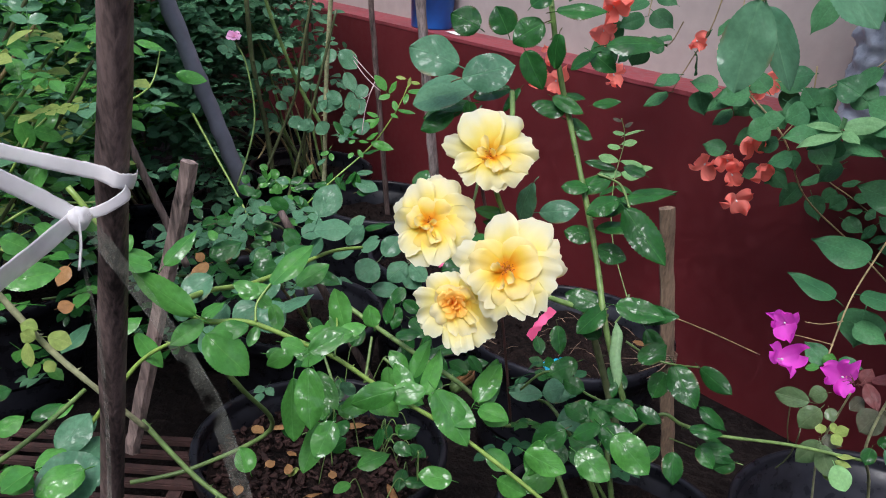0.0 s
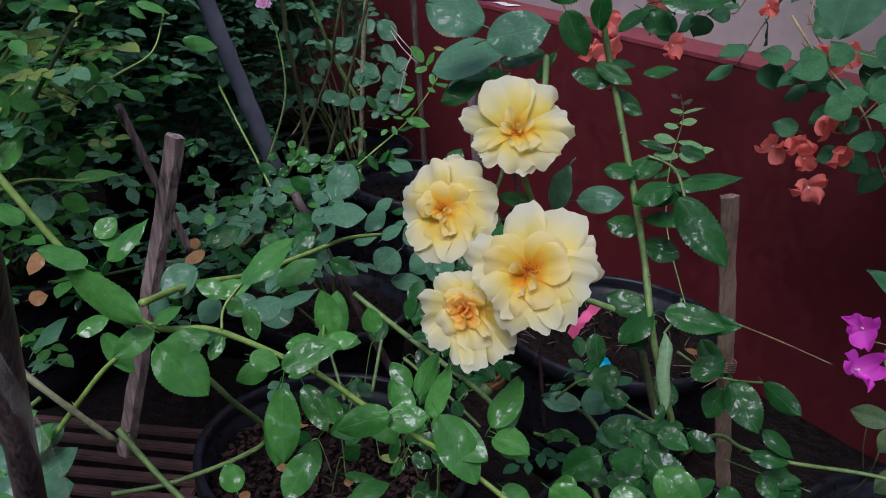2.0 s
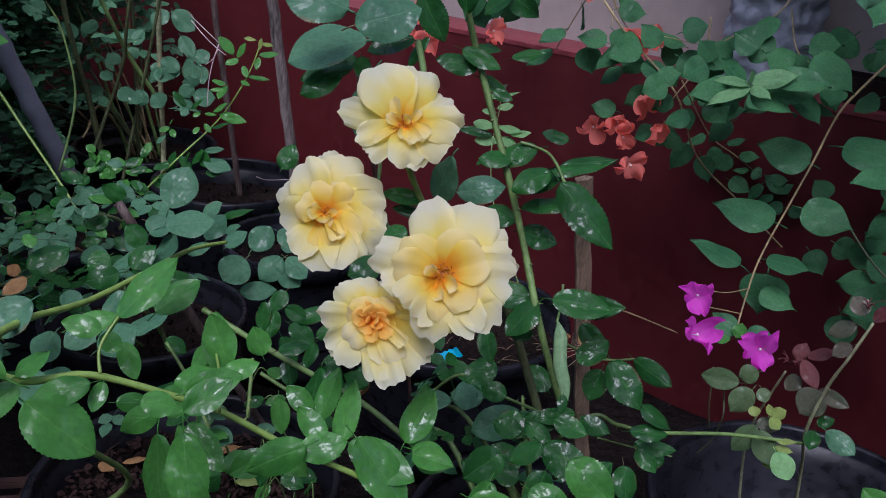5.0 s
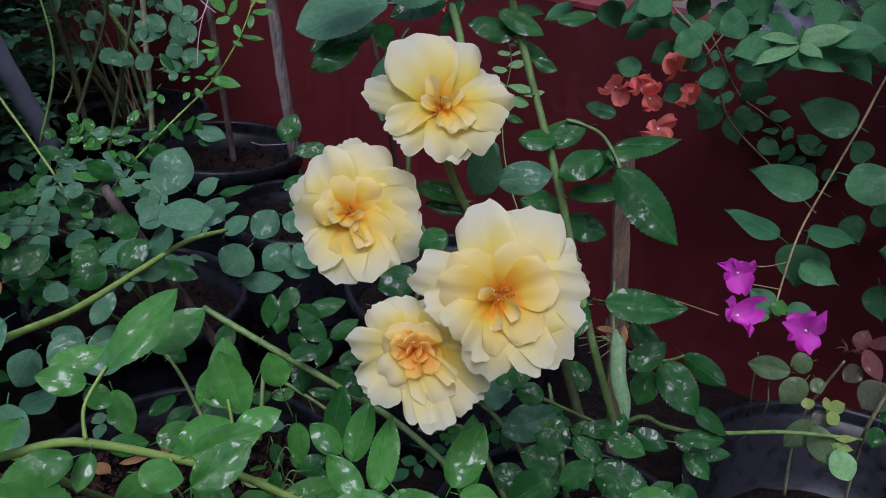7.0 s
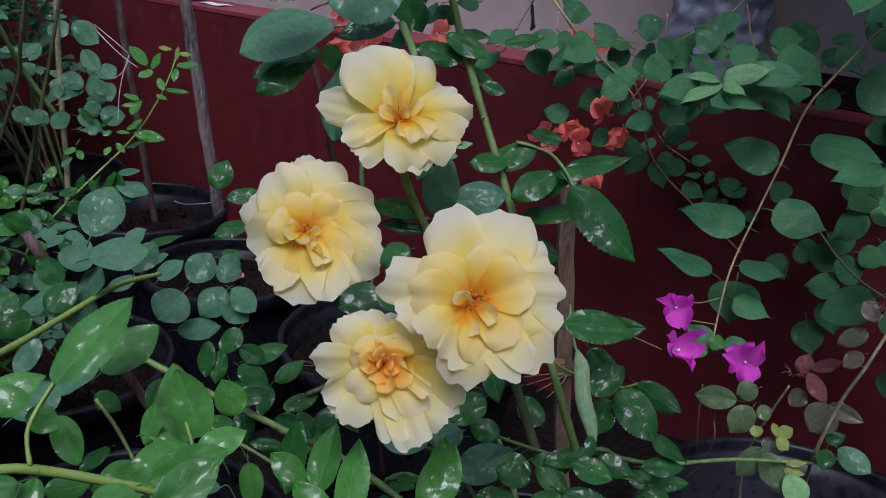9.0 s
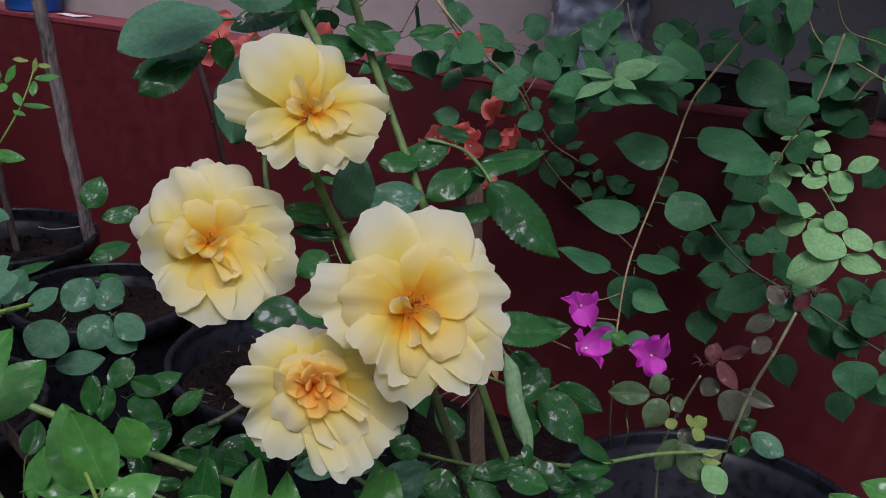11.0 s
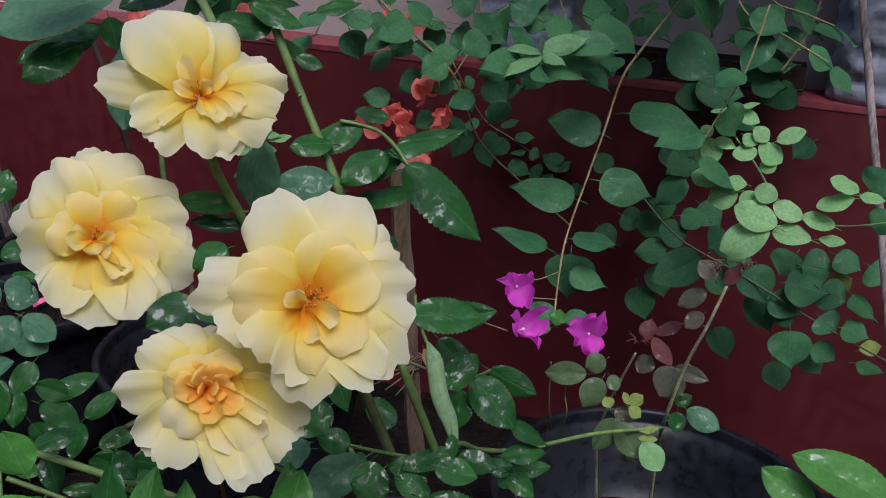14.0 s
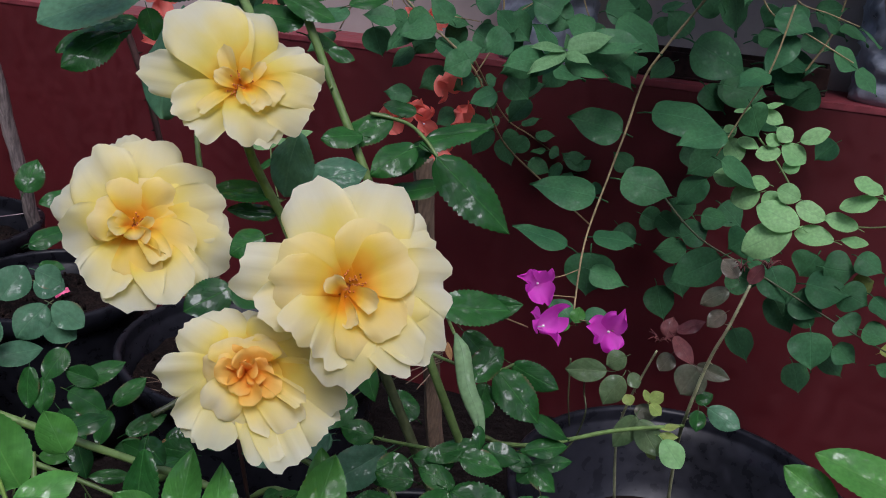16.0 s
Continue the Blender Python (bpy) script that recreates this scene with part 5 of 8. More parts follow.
leaf(vine, (0.782, 1.360, 0.504), (0.826, 1.313, 0.489), 0.0460, "vine")
leaf(vine, (0.726, 1.317, 0.442), (0.698, 1.353, 0.468), 0.0388, "vine")
leaf(vine, (0.723, 1.306, 0.443), (0.731, 1.312, 0.466), 0.0289, "young")
leaf(vine, (0.741, 1.310, 0.451), (0.775, 1.282, 0.456), 0.0310, "vine")
leaf(vine, (0.709, 1.302, 0.443), (0.690, 1.313, 0.434), 0.0191, "young")
leaf(vine, (1.048, 1.378, 0.680), (1.004, 1.407, 0.631), 0.0595, "vine")
leaf(vine, (1.026, 1.384, 0.631), (0.985, 1.410, 0.584), 0.0595, "vine")
leaf(vine, (0.961, 1.262, 0.539), (0.898, 1.302, 0.487), 0.0617, "vine")
leaf(vine, (1.047, 1.233, 0.524), (1.055, 1.192, 0.470), 0.0640, "vine")
leaf(vine, (1.046, 1.136, 0.452), (1.035, 1.109, 0.396), 0.0689, "vine")
leaf(vine, (1.076, 1.186, 0.509), (1.113, 1.130, 0.506), 0.0746, "vine")
leaf(vine, (1.105, 1.145, 0.511), (1.125, 1.105, 0.495), 0.0533, "vine")
leaf(vine, (1.132, 1.105, 0.513), (1.147, 1.059, 0.483), 0.0640, "vine")
leaf(vine, (1.085, 1.119, 0.428), (1.099, 1.085, 0.413), 0.0533, "vine")
leaf(vine, (1.110, 1.152, 0.393), (1.120, 1.115, 0.368), 0.0507, "vine")
leaf(vine, (1.091, 1.050, 0.431), (1.114, 1.010, 0.432), 0.0626, "vine")
leaf(vine, (1.155, 1.231, 0.330), (1.151, 1.199, 0.285), 0.0588, "vine")
leaf(vine, (1.100, 1.325, 0.363), (1.105, 1.284, 0.313), 0.0659, "vine")
leaf(vine, (1.017, 1.444, 0.410), (1.018, 1.409, 0.351), 0.0588, "vine")
leaf(vine, (1.045, 1.437, 0.449), (1.047, 1.405, 0.394), 0.0588, "vine")
leaf(vine, (1.131, 1.216, 0.539), (1.110, 1.223, 0.499), 0.0662, "vine")
leaf(vine, (1.094, 1.265, 0.536), (1.074, 1.300, 0.557), 0.0662, "vine")
leaf(vine, (0.990, 1.381, 0.529), (1.025, 1.355, 0.554), 0.0551, "vine")
leaf(vine, (1.017, 1.371, 0.570), (1.051, 1.332, 0.569), 0.0507, "vine")
leaf(vine, (0.785, 1.616, 0.735), (0.826, 1.592, 0.758), 0.0397, "vine")
leaf(vine, (0.659, 1.560, 0.777), (0.627, 1.575, 0.757), 0.0426, "vine")
leaf(vine, (0.669, 1.587, 0.707), (0.700, 1.562, 0.682), 0.0418, "vine")
leaf(vine, (0.810, 1.698, 0.635), (0.825, 1.674, 0.585), 0.0423, "vine")
leaf(vine, (0.908, 1.739, 0.574), (0.943, 1.708, 0.556), 0.0375, "vine")
leaf(vine, (0.997, 1.671, 0.573), (0.964, 1.706, 0.601), 0.0375, "vine")
leaf(vine, (0.694, 1.581, 0.754), (0.709, 1.565, 0.719), 0.0376, "vine")
leaf(vine, (0.590, 1.632, 0.856), (0.540, 1.649, 0.805), 0.0453, "vine")
leaf(vine, (0.557, 1.647, 0.854), (0.508, 1.669, 0.860), 0.0412, "vine")
leaf(vine, (0.582, 1.637, 0.873), (0.606, 1.621, 0.831), 0.0453, "vine")
leaf(vine, (0.679, 1.604, 0.842), (0.719, 1.577, 0.818), 0.0522, "vine")
leaf(vine, (0.694, 1.529, 0.877), (0.724, 1.504, 0.837), 0.0560, "vine")
leaf(vine, (0.756, 1.512, 0.888), (0.792, 1.484, 0.866), 0.0568, "vine")
leaf(vine, (0.838, 1.476, 0.893), (0.878, 1.444, 0.905), 0.0576, "vine")
leaf(vine, (0.731, 1.545, 0.818), (0.693, 1.573, 0.846), 0.0515, "vine")
leaf(vine, (0.653, 1.644, 0.772), (0.610, 1.661, 0.742), 0.0426, "vine")
leaf(vine, (0.623, 1.633, 0.820), (0.671, 1.604, 0.806), 0.0459, "vine")
leaf(vine, (0.601, 1.663, 0.728), (0.558, 1.684, 0.735), 0.0384, "vine")
leaf(vine, (0.535, 1.687, 0.837), (0.548, 1.673, 0.789), 0.0485, "vine")
leaf(vine, (0.605, 1.602, 0.855), (0.551, 1.624, 0.831), 0.0533, "vine")
leaf(vine, (0.626, 1.526, 0.810), (0.590, 1.541, 0.788), 0.0473, "vine")
leaf(vine, (0.670, 1.486, 0.853), (0.637, 1.500, 0.824), 0.0507, "vine")
leaf(vine, (0.620, 1.553, 0.812), (0.656, 1.536, 0.826), 0.0418, "vine")
leaf(vine, (0.655, 1.602, 0.709), (0.623, 1.614, 0.690), 0.0441, "vine")
cane(vine, ((0.562, 1.705, 0.919), (0.603, 1.659, 0.862), (0.679, 1.595, 0.780), (0.757, 1.616, 0.657), (0.887, 1.646, 0.555), (0.967, 1.596, 0.482)), 0.0024, 0.0016, VINE_STEM, thorns=4, seed=385)
cane(vine, ((0.936, 1.395, 0.611), (0.975, 1.329, 0.548), (1.029, 1.248, 0.511), (1.092, 1.112, 0.460), (1.115, 1.017, 0.442)), 0.002, 0.0014, CANE_DARK, thorns=2, seed=386)
cane(vine, ((1.207, 1.379, 0.805), (1.231, 1.358, 0.874), (1.241, 1.351, 0.948)), 0.002, 0.0014, VINE_STEM, thorns=2, seed=387)
cane(vine, ((0.706, 1.571, 0.916), (0.704, 1.566, 0.847), (0.659, 1.560, 0.777)), 0.0016, 0.0012, VINE_STEM, thorns=2, seed=388)
cane(vine, ((0.745, 1.709, 0.780), (0.848, 1.754, 0.666), (0.915, 1.748, 0.623), (0.986, 1.733, 0.575), (1.041, 1.701, 0.526)), 0.0018, 0.001, VINE_STEM, thorns=0, seed=389)
leaf(vine, (0.835, 1.821, 0.720), (0.814, 1.833, 0.718), 0.0300, "vine")
leaf(vine, (0.841, 1.818, 0.722), (0.860, 1.808, 0.731), 0.0362, "vine")
leaf(vine, (0.862, 1.790, 0.653), (0.827, 1.805, 0.624), 0.0275, "vine")
leaf(vine, (0.874, 1.786, 0.664), (0.901, 1.771, 0.682), 0.0262, "vine")
leaf(vine, (0.889, 1.767, 0.631), (0.868, 1.772, 0.597), 0.0350, "vine")
leaf(vine, (0.899, 1.764, 0.644), (0.932, 1.746, 0.662), 0.0287, "vine")
leaf(vine, (0.909, 1.750, 0.617), (0.879, 1.763, 0.589), 0.0362, "vine")
leaf(vine, (0.921, 1.744, 0.625), (0.955, 1.720, 0.629), 0.0337, "vine")
leaf(vine, (0.937, 1.726, 0.600), (0.911, 1.743, 0.595), 0.0312, "vine")
leaf(vine, (0.944, 1.721, 0.600), (0.960, 1.707, 0.593), 0.0312, "vine")
leaf(vine, (0.959, 1.703, 0.578), (0.936, 1.709, 0.543), 0.0325, "vine")
leaf(vine, (0.969, 1.698, 0.588), (1.002, 1.675, 0.596), 0.0300, "vine")
leaf(vine, (0.978, 1.682, 0.560), (0.950, 1.698, 0.544), 0.0275, "vine")
leaf(vine, (0.988, 1.678, 0.569), (1.009, 1.668, 0.591), 0.0250, "vine")
leaf(vine, (0.994, 1.663, 0.542), (0.966, 1.682, 0.532), 0.0312, "vine")
leaf(vine, (1.004, 1.656, 0.542), (1.026, 1.634, 0.532), 0.0275, "vine")
leaf(vine, (1.150, 1.453, 0.852), (1.197, 1.400, 0.867), 0.0470, "vine")
leaf(vine, (1.179, 1.445, 0.816), (1.244, 1.367, 0.825), 0.0786, "vine")
leaf(vine, (1.126, 1.469, 0.792), (1.159, 1.420, 0.733), 0.0823, "vine")
leaf(vine, (1.177, 1.410, 0.781), (1.216, 1.364, 0.787), 0.0588, "vine")
leaf(vine, (0.972, 1.422, 0.865), (0.945, 1.451, 0.897), 0.0533, "vine")
leaf(vine, (1.011, 1.457, 0.898), (1.040, 1.431, 0.936), 0.0551, "vine")
leaf(vine, (0.967, 1.495, 0.856), (0.986, 1.481, 0.886), 0.0331, "vine")
leaf(vine, (0.971, 1.494, 0.893), (1.001, 1.468, 0.910), 0.0265, "vine")
leaf(vine, (0.753, 1.477, 0.883), (0.717, 1.504, 0.905), 0.0595, "vine")
leaf(vine, (0.696, 1.513, 0.853), (0.674, 1.530, 0.885), 0.0556, "vine")
leaf(vine, (0.801, 1.451, 0.861), (0.766, 1.479, 0.875), 0.0600, "vine")
leaf(vine, (0.669, 1.592, 0.887), (0.707, 1.570, 0.907), 0.0515, "vine")
leaf(vine, (0.647, 1.624, 0.857), (0.615, 1.644, 0.890), 0.0459, "vine")
leaf(vine, (0.603, 1.675, 0.806), (0.568, 1.687, 0.776), 0.0426, "vine")
leaf(vine, (0.629, 1.666, 0.834), (0.603, 1.674, 0.797), 0.0533, "vine")
leaf(vine, (0.670, 1.640, 0.810), (0.694, 1.622, 0.784), 0.0490, "vine")
leaf(vine, (0.717, 1.651, 0.701), (0.690, 1.658, 0.661), 0.0397, "vine")
leaf(vine, (0.767, 1.672, 0.664), (0.738, 1.676, 0.612), 0.0410, "vine")
leaf(vine, (0.743, 1.590, 0.770), (0.774, 1.563, 0.736), 0.0533, "vine")
leaf(vine, (0.791, 1.596, 0.778), (0.774, 1.599, 0.734), 0.0435, "vine")
leaf(vine, (1.078, 1.490, 0.667), (1.110, 1.443, 0.624), 0.0706, "vine")
leaf(vine, (1.046, 1.501, 0.527), (1.079, 1.454, 0.494), 0.0595, "vine")
leaf(vine, (1.023, 1.521, 0.523), (1.052, 1.488, 0.508), 0.0476, "vine")
leaf(vine, (0.989, 1.541, 0.498), (1.009, 1.508, 0.461), 0.0476, "vine")
leaf(vine, (0.994, 1.368, 0.512), (0.953, 1.406, 0.504), 0.0551, "vine")
leaf(vine, (1.049, 1.282, 0.526), (1.073, 1.238, 0.499), 0.0653, "vine")
leaf(vine, (1.021, 1.298, 0.493), (1.054, 1.253, 0.485), 0.0653, "vine")
leaf(vine, (1.103, 1.182, 0.535), (1.131, 1.141, 0.537), 0.0644, "vine")
leaf(vine, (1.083, 1.172, 0.474), (1.053, 1.197, 0.448), 0.0601, "vine")
leaf(vine, (1.090, 1.124, 0.474), (1.100, 1.096, 0.455), 0.0529, "vine")
leaf(vine, (1.098, 1.089, 0.469), (1.117, 1.052, 0.463), 0.0484, "vine")
leaf(vine, (1.070, 1.198, 0.485), (1.091, 1.153, 0.461), 0.0644, "vine")
leaf(vine, (1.078, 1.246, 0.465), (1.089, 1.196, 0.412), 0.0551, "vine")
leaf(vine, (1.135, 1.150, 0.562), (1.154, 1.110, 0.546), 0.0494, "vine")
leaf(vine, (1.143, 1.097, 0.561), (1.156, 1.064, 0.544), 0.0529, "vine")
leaf(vine, (1.212, 1.385, 0.908), (1.244, 1.346, 0.921), 0.0470, "vine")
leaf(vine, (1.139, 1.395, 0.910), (1.124, 1.409, 0.876), 0.0524, "vine")
leaf(vine, (1.219, 1.405, 0.868), (1.249, 1.364, 0.845), 0.0524, "vine")
leaf(vine, (0.989, 1.468, 0.813), (0.962, 1.488, 0.782), 0.0507, "vine")
leaf(vine, (0.924, 1.531, 0.852), (0.888, 1.556, 0.820), 0.0551, "vine")
leaf(vine, (1.050, 1.480, 0.820), (1.077, 1.449, 0.796), 0.0570, "vine")
leaf(vine, (0.917, 1.477, 0.912), (0.891, 1.496, 0.874), 0.0597, "vine")
leaf(vine, (1.224, 1.352, 0.780), (1.190, 1.388, 0.750), 0.0659, "vine")
leaf(vine, (1.159, 1.422, 0.739), (1.189, 1.377, 0.707), 0.0706, "vine")
leaf(vine, (1.100, 1.492, 0.768), (1.127, 1.454, 0.724), 0.0659, "vine")
leaf(vine, (0.911, 1.532, 0.785), (0.947, 1.499, 0.771), 0.0485, "vine")
leaf(vine, (0.850, 1.581, 0.789), (0.818, 1.596, 0.748), 0.0485, "vine")
leaf(vine, (0.829, 1.644, 0.719), (0.794, 1.658, 0.676), 0.0456, "vine")
leaf(vine, (1.240, 1.309, 0.699), (1.217, 1.329, 0.666), 0.0470, "vine")
leaf(vine, (1.077, 1.447, 0.540), (1.050, 1.483, 0.565), 0.0659, "vine")
leaf(vine, (1.014, 1.559, 0.601), (0.992, 1.587, 0.628), 0.0476, "vine")
leaf(vine, (1.077, 1.386, 0.580), (1.099, 1.347, 0.548), 0.0570, "vine")
leaf(vine, (1.067, 1.304, 0.546), (1.040, 1.323, 0.522), 0.0617, "vine")
leaf(vine, (1.139, 1.150, 0.508), (1.159, 1.128, 0.524), 0.0348, "yellow")
leaf(vine, (1.145, 1.081, 0.425), (1.164, 1.059, 0.439), 0.0305, "yellow")


def bract(parent, at, size, mat, hang, seed, label):
    """Three papery bracts round a small white flower; hang: the way it opens."""
    rng = random.Random(seed)
    z = Vector(hang).normalized()
    x = z.orthogonal().normalized()
    m = Matrix((x, z.cross(x), z)).transposed().to_4x4()
    m.translation = Vector(at)
    bm = bmesh.new()
    tube(bm, [Vector((0, 0, 0)), Vector((0, 0, size * 0.12)), Vector((0.0, 0, size * 0.22))], size * 0.018, size * 0.014, 6)
    bmesh.ops.create_icosphere(bm, subdivisions=1, radius=size * 0.05, matrix=Matrix.Translation((0, 0, size * 0.22)))
    head = put(part("flower", bm, PAPER, None, label), parent, m)
    a0 = rng.uniform(0, 360)
    for k in range(3):
        me = petal_mesh("bract", mat, size * rng.uniform(0.72, 0.95), size * rng.uniform(0.7, 0.95), rng.uniform(40, 72), rng.uniform(-10, 70), rng.uniform(-0.1, 0.3), rng.uniform(0.3, 0.5), -0.3, seed * 7 + k, 14, 9, 0.4)
        ob = new("bract", me)
        ob.parent = head
        ob.matrix_basis = Matrix.Rotation(radians(a0 + 120 * k + rng.uniform(-15, 15)), 4, "Z")
    return head


for i, (at, s, hang) in enumerate((((0.625, 1.284, 0.530), 0.052, (-0.5, -0.7, 0.45)), ((0.612, 1.255, 0.478), 0.058, (0.3, -0.75, 0.4)), ((0.706, 1.213, 0.475), 0.056, (-0.6, -0.7, 0.3)))):
    bract(vine, at, s * 0.84, BRACT_MAGENTA, hang, 20 + i, "magenta papery bracts")
for i, (at, s, hang) in enumerate((((0.623, 1.600, 0.770), 0.046, (0.1, -0.5, -0.8)), ((0.643, 1.583, 0.720), 0.042, (0.4, -0.4, -0.8)), ((0.580, 1.707, 0.687), 0.05, (-0.6, -0.6, -0.3)), ((0.610, 1.675, 0.707), 0.045, (0.1, -0.7, -0.6)),
                                   ((0.617, 1.652, 0.684), 0.04, (0.2, -0.6, -0.7)), ((0.617, 1.599, 0.646), 0.045, (0.0, -0.7, -0.5)), ((0.692, 1.836, 0.835), 0.05, (-0.1, -0.7, -0.5)), ((0.713, 1.827, 0.846), 0.04, (0.5, -0.6, -0.3)),
                                   ((0.306, 2.247, 0.825), 0.05, (-0.2, -0.7, -0.5)), ((0.261, 2.048, 0.785), 0.045, (0.0, -0.7, -0.6)), ((0.348, 1.720, 0.986), 0.05, (0.2, -0.6, -0.7)), ((0.341, 1.748, 0.936), 0.04, (0, -0.6, -0.7)),
                                   ((0.267, 1.815, 0.820), 0.05, (-0.2, -0.6, -0.6)), ((0.373, 1.751, 0.850), 0.04, (0.2, -0.6, -0.6)), ((0.495, 1.630, 0.942), 0.035, (0.2, -0.6, -0.6)))):
    bract(vine, at, s * 0.95, BRACT_ORANGE, (hang[0] * 0.6 - 0.1, hang[1] - 0.35, hang[2] * 0.4), 40 + i, "orange papery bracts")

# ---- the lime green spray and its stem ----
lime = thing("shrub", "small shrub with pale lime green leaflets before the wall", "shrub", at=(1.1, 1.1, 0.0))
cane(lime, ((0.908, 1.227, 0.783), (0.920, 1.205, 0.750), (0.929, 1.168, 0.718), (0.945, 1.131, 0.672), (0.962, 1.098, 0.653), (1.003, 1.057, 0.653), (1.058, 1.014, 0.669)), 0.0016, 0.001, CANE, thorns=0, seed=493)
cane(lime, ((1.058, 1.014, 0.669), (1.059, 0.958, 0.517), (1.066, 0.891, 0.285)), 0.002, 0.002, CANE, thorns=2, seed=494)
leaf(lime, (0.921, 1.214, 0.787), (0.899, 1.237, 0.780), 0.0151, "lime")
leaf(lime, (0.922, 1.213, 0.789), (0.943, 1.190, 0.800), 0.0207, "lime")
leaf(lime, (0.924, 1.210, 0.785), (0.943, 1.184, 0.773), 0.0245, "lime")
leaf(lime, (0.901, 1.229, 0.758), (0.889, 1.238, 0.744), 0.0207, "lime")
leaf(lime, (0.893, 1.233, 0.741), (0.904, 1.211, 0.713), 0.0320, "lime")
leaf(lime, (0.921, 1.199, 0.734), (0.904, 1.222, 0.746), 0.0245, "lime")
leaf(lime, (0.921, 1.190, 0.755), (0.932, 1.173, 0.744), 0.0224, "lime")
leaf(lime, (0.930, 1.182, 0.766), (0.942, 1.162, 0.752), 0.0243, "lime")
leaf(lime, (0.932, 1.169, 0.734), (0.910, 1.194, 0.726), 0.0280, "lime")
leaf(lime, (0.934, 1.171, 0.744), (0.953, 1.141, 0.726), 0.0373, "lime")
leaf(lime, (0.932, 1.161, 0.711), (0.947, 1.148, 0.726), 0.0280, "lime")
leaf(lime, (0.948, 1.155, 0.752), (0.972, 1.129, 0.771), 0.0261, "lime")
leaf(lime, (0.902, 1.191, 0.691), (0.871, 1.227, 0.695), 0.0355, "lime")
leaf(lime, (0.921, 1.168, 0.689), (0.902, 1.191, 0.691), 0.0317, "lime")
leaf(lime, (0.912, 1.174, 0.676), (0.884, 1.199, 0.658), 0.0373, "lime")
leaf(lime, (0.913, 1.163, 0.654), (0.929, 1.153, 0.679), 0.0317, "lime")
leaf(lime, (0.937, 1.126, 0.678), (0.919, 1.152, 0.687), 0.0296, "lime")
leaf(lime, (0.926, 1.109, 0.645), (0.893, 1.159, 0.663), 0.0459, "lime")
leaf(lime, (0.954, 1.093, 0.657), (0.933, 1.128, 0.670), 0.0315, "lime")
leaf(lime, (0.978, 1.058, 0.654), (0.955, 1.095, 0.661), 0.0278, "lime")
leaf(lime, (0.958, 1.075, 0.632), (0.929, 1.118, 0.635), 0.0333, "lime")
leaf(lime, (0.919, 1.115, 0.640), (0.872, 1.155, 0.602), 0.0496, "lime")
leaf(lime, (0.972, 1.075, 0.632), (0.992, 1.046, 0.634), 0.0205, "lime")
leaf(lime, (0.990, 1.044, 0.706), (0.972, 1.077, 0.718), 0.0331, "lime")
leaf(lime, (0.987, 1.046, 0.698), (0.958, 1.080, 0.680), 0.0349, "lime")
leaf(lime, (0.990, 1.043, 0.703), (1.008, 1.015, 0.705), 0.0276, "lime")
leaf(lime, (1.039, 1.061, 0.701), (1.056, 1.046, 0.732), 0.0573, "vine")
leaf(lime, (1.035, 1.045, 0.654), (1.055, 1.022, 0.675), 0.0382, "vine")

# ---- bronze shoots over the big pot ----
bronze = thing("rose_bush", "small rose with bronze and lime shoots leaning over the large pot", "rose bush", at=(0.75, 1.10, 0.13))
cane(bronze, ((0.713, 1.055, 0.293), (0.678, 1.027, 0.408), (0.630, 0.979, 0.491), (0.626, 0.960, 0.568), (0.634, 0.949, 0.615), (0.648, 0.945, 0.662)), 0.0024, 0.0016, CANE_PALE, thorns=7, seed=526)
cane(bronze, ((0.635, 1.075, 0.303), (0.623, 1.077, 0.401), (0.619, 1.064, 0.458), (0.621, 1.049, 0.505), (0.620, 1.032, 0.547)), 0.0019, 0.0013, CANE_PALE, thorns=3, seed=527)
cane(bronze, ((0.598, 1.126, 0.477), (0.621, 1.148, 0.429), (0.617, 1.135, 0.407), (0.615, 1.146, 0.361), (0.605, 1.159, 0.329)), 0.0013, 0.0011, CANE_DARK, thorns=0, seed=528)
cane(bronze, ((0.598, 1.157, 0.479), (0.608, 1.166, 0.439), (0.612, 1.166, 0.403), (0.624, 1.171, 0.363)), 0.0012, 0.001, CANE_DARK, thorns=0, seed=529)
leaf(bronze, (0.590, 1.077, 0.503), (0.550, 1.108, 0.499), 0.0293, "olive")
leaf(bronze, (0.605, 1.064, 0.527), (0.584, 1.074, 0.514), 0.0260, "olive")
leaf(bronze, (0.597, 1.056, 0.505), (0.572, 1.055, 0.472), 0.0336, "olive")
leaf(bronze, (0.593, 1.025, 0.478), (0.613, 1.005, 0.479), 0.0212, "bronze")
leaf(bronze, (0.587, 1.014, 0.477), (0.558, 1.013, 0.443), 0.0300, "olive")
leaf(bronze, (0.582, 1.004, 0.479), (0.589, 0.970, 0.448), 0.0312, "olive")
leaf(bronze, (0.611, 1.059, 0.506), (0.615, 1.045, 0.492), 0.0201, "olive")
leaf(bronze, (0.601, 1.012, 0.494), (0.601, 1.022, 0.505), 0.0135, "yellow")
leaf(bronze, (0.602, 1.011, 0.494), (0.616, 1.006, 0.506), 0.0165, "yellow")
leaf(bronze, (0.595, 1.004, 0.497), (0.603, 0.990, 0.489), 0.0178, "yellow")
leaf(bronze, (0.597, 1.036, 0.477), (0.596, 1.045, 0.488), 0.0153, "yellow")
leaf(bronze, (0.596, 0.986, 0.475), (0.616, 0.971, 0.482), 0.0119, "yellow")
leaf(bronze, (0.595, 0.982, 0.469), (0.611, 0.967, 0.471), 0.0104, "yellow")
leaf(bronze, (0.590, 0.971, 0.470), (0.598, 0.943, 0.449), 0.0294, "lime")
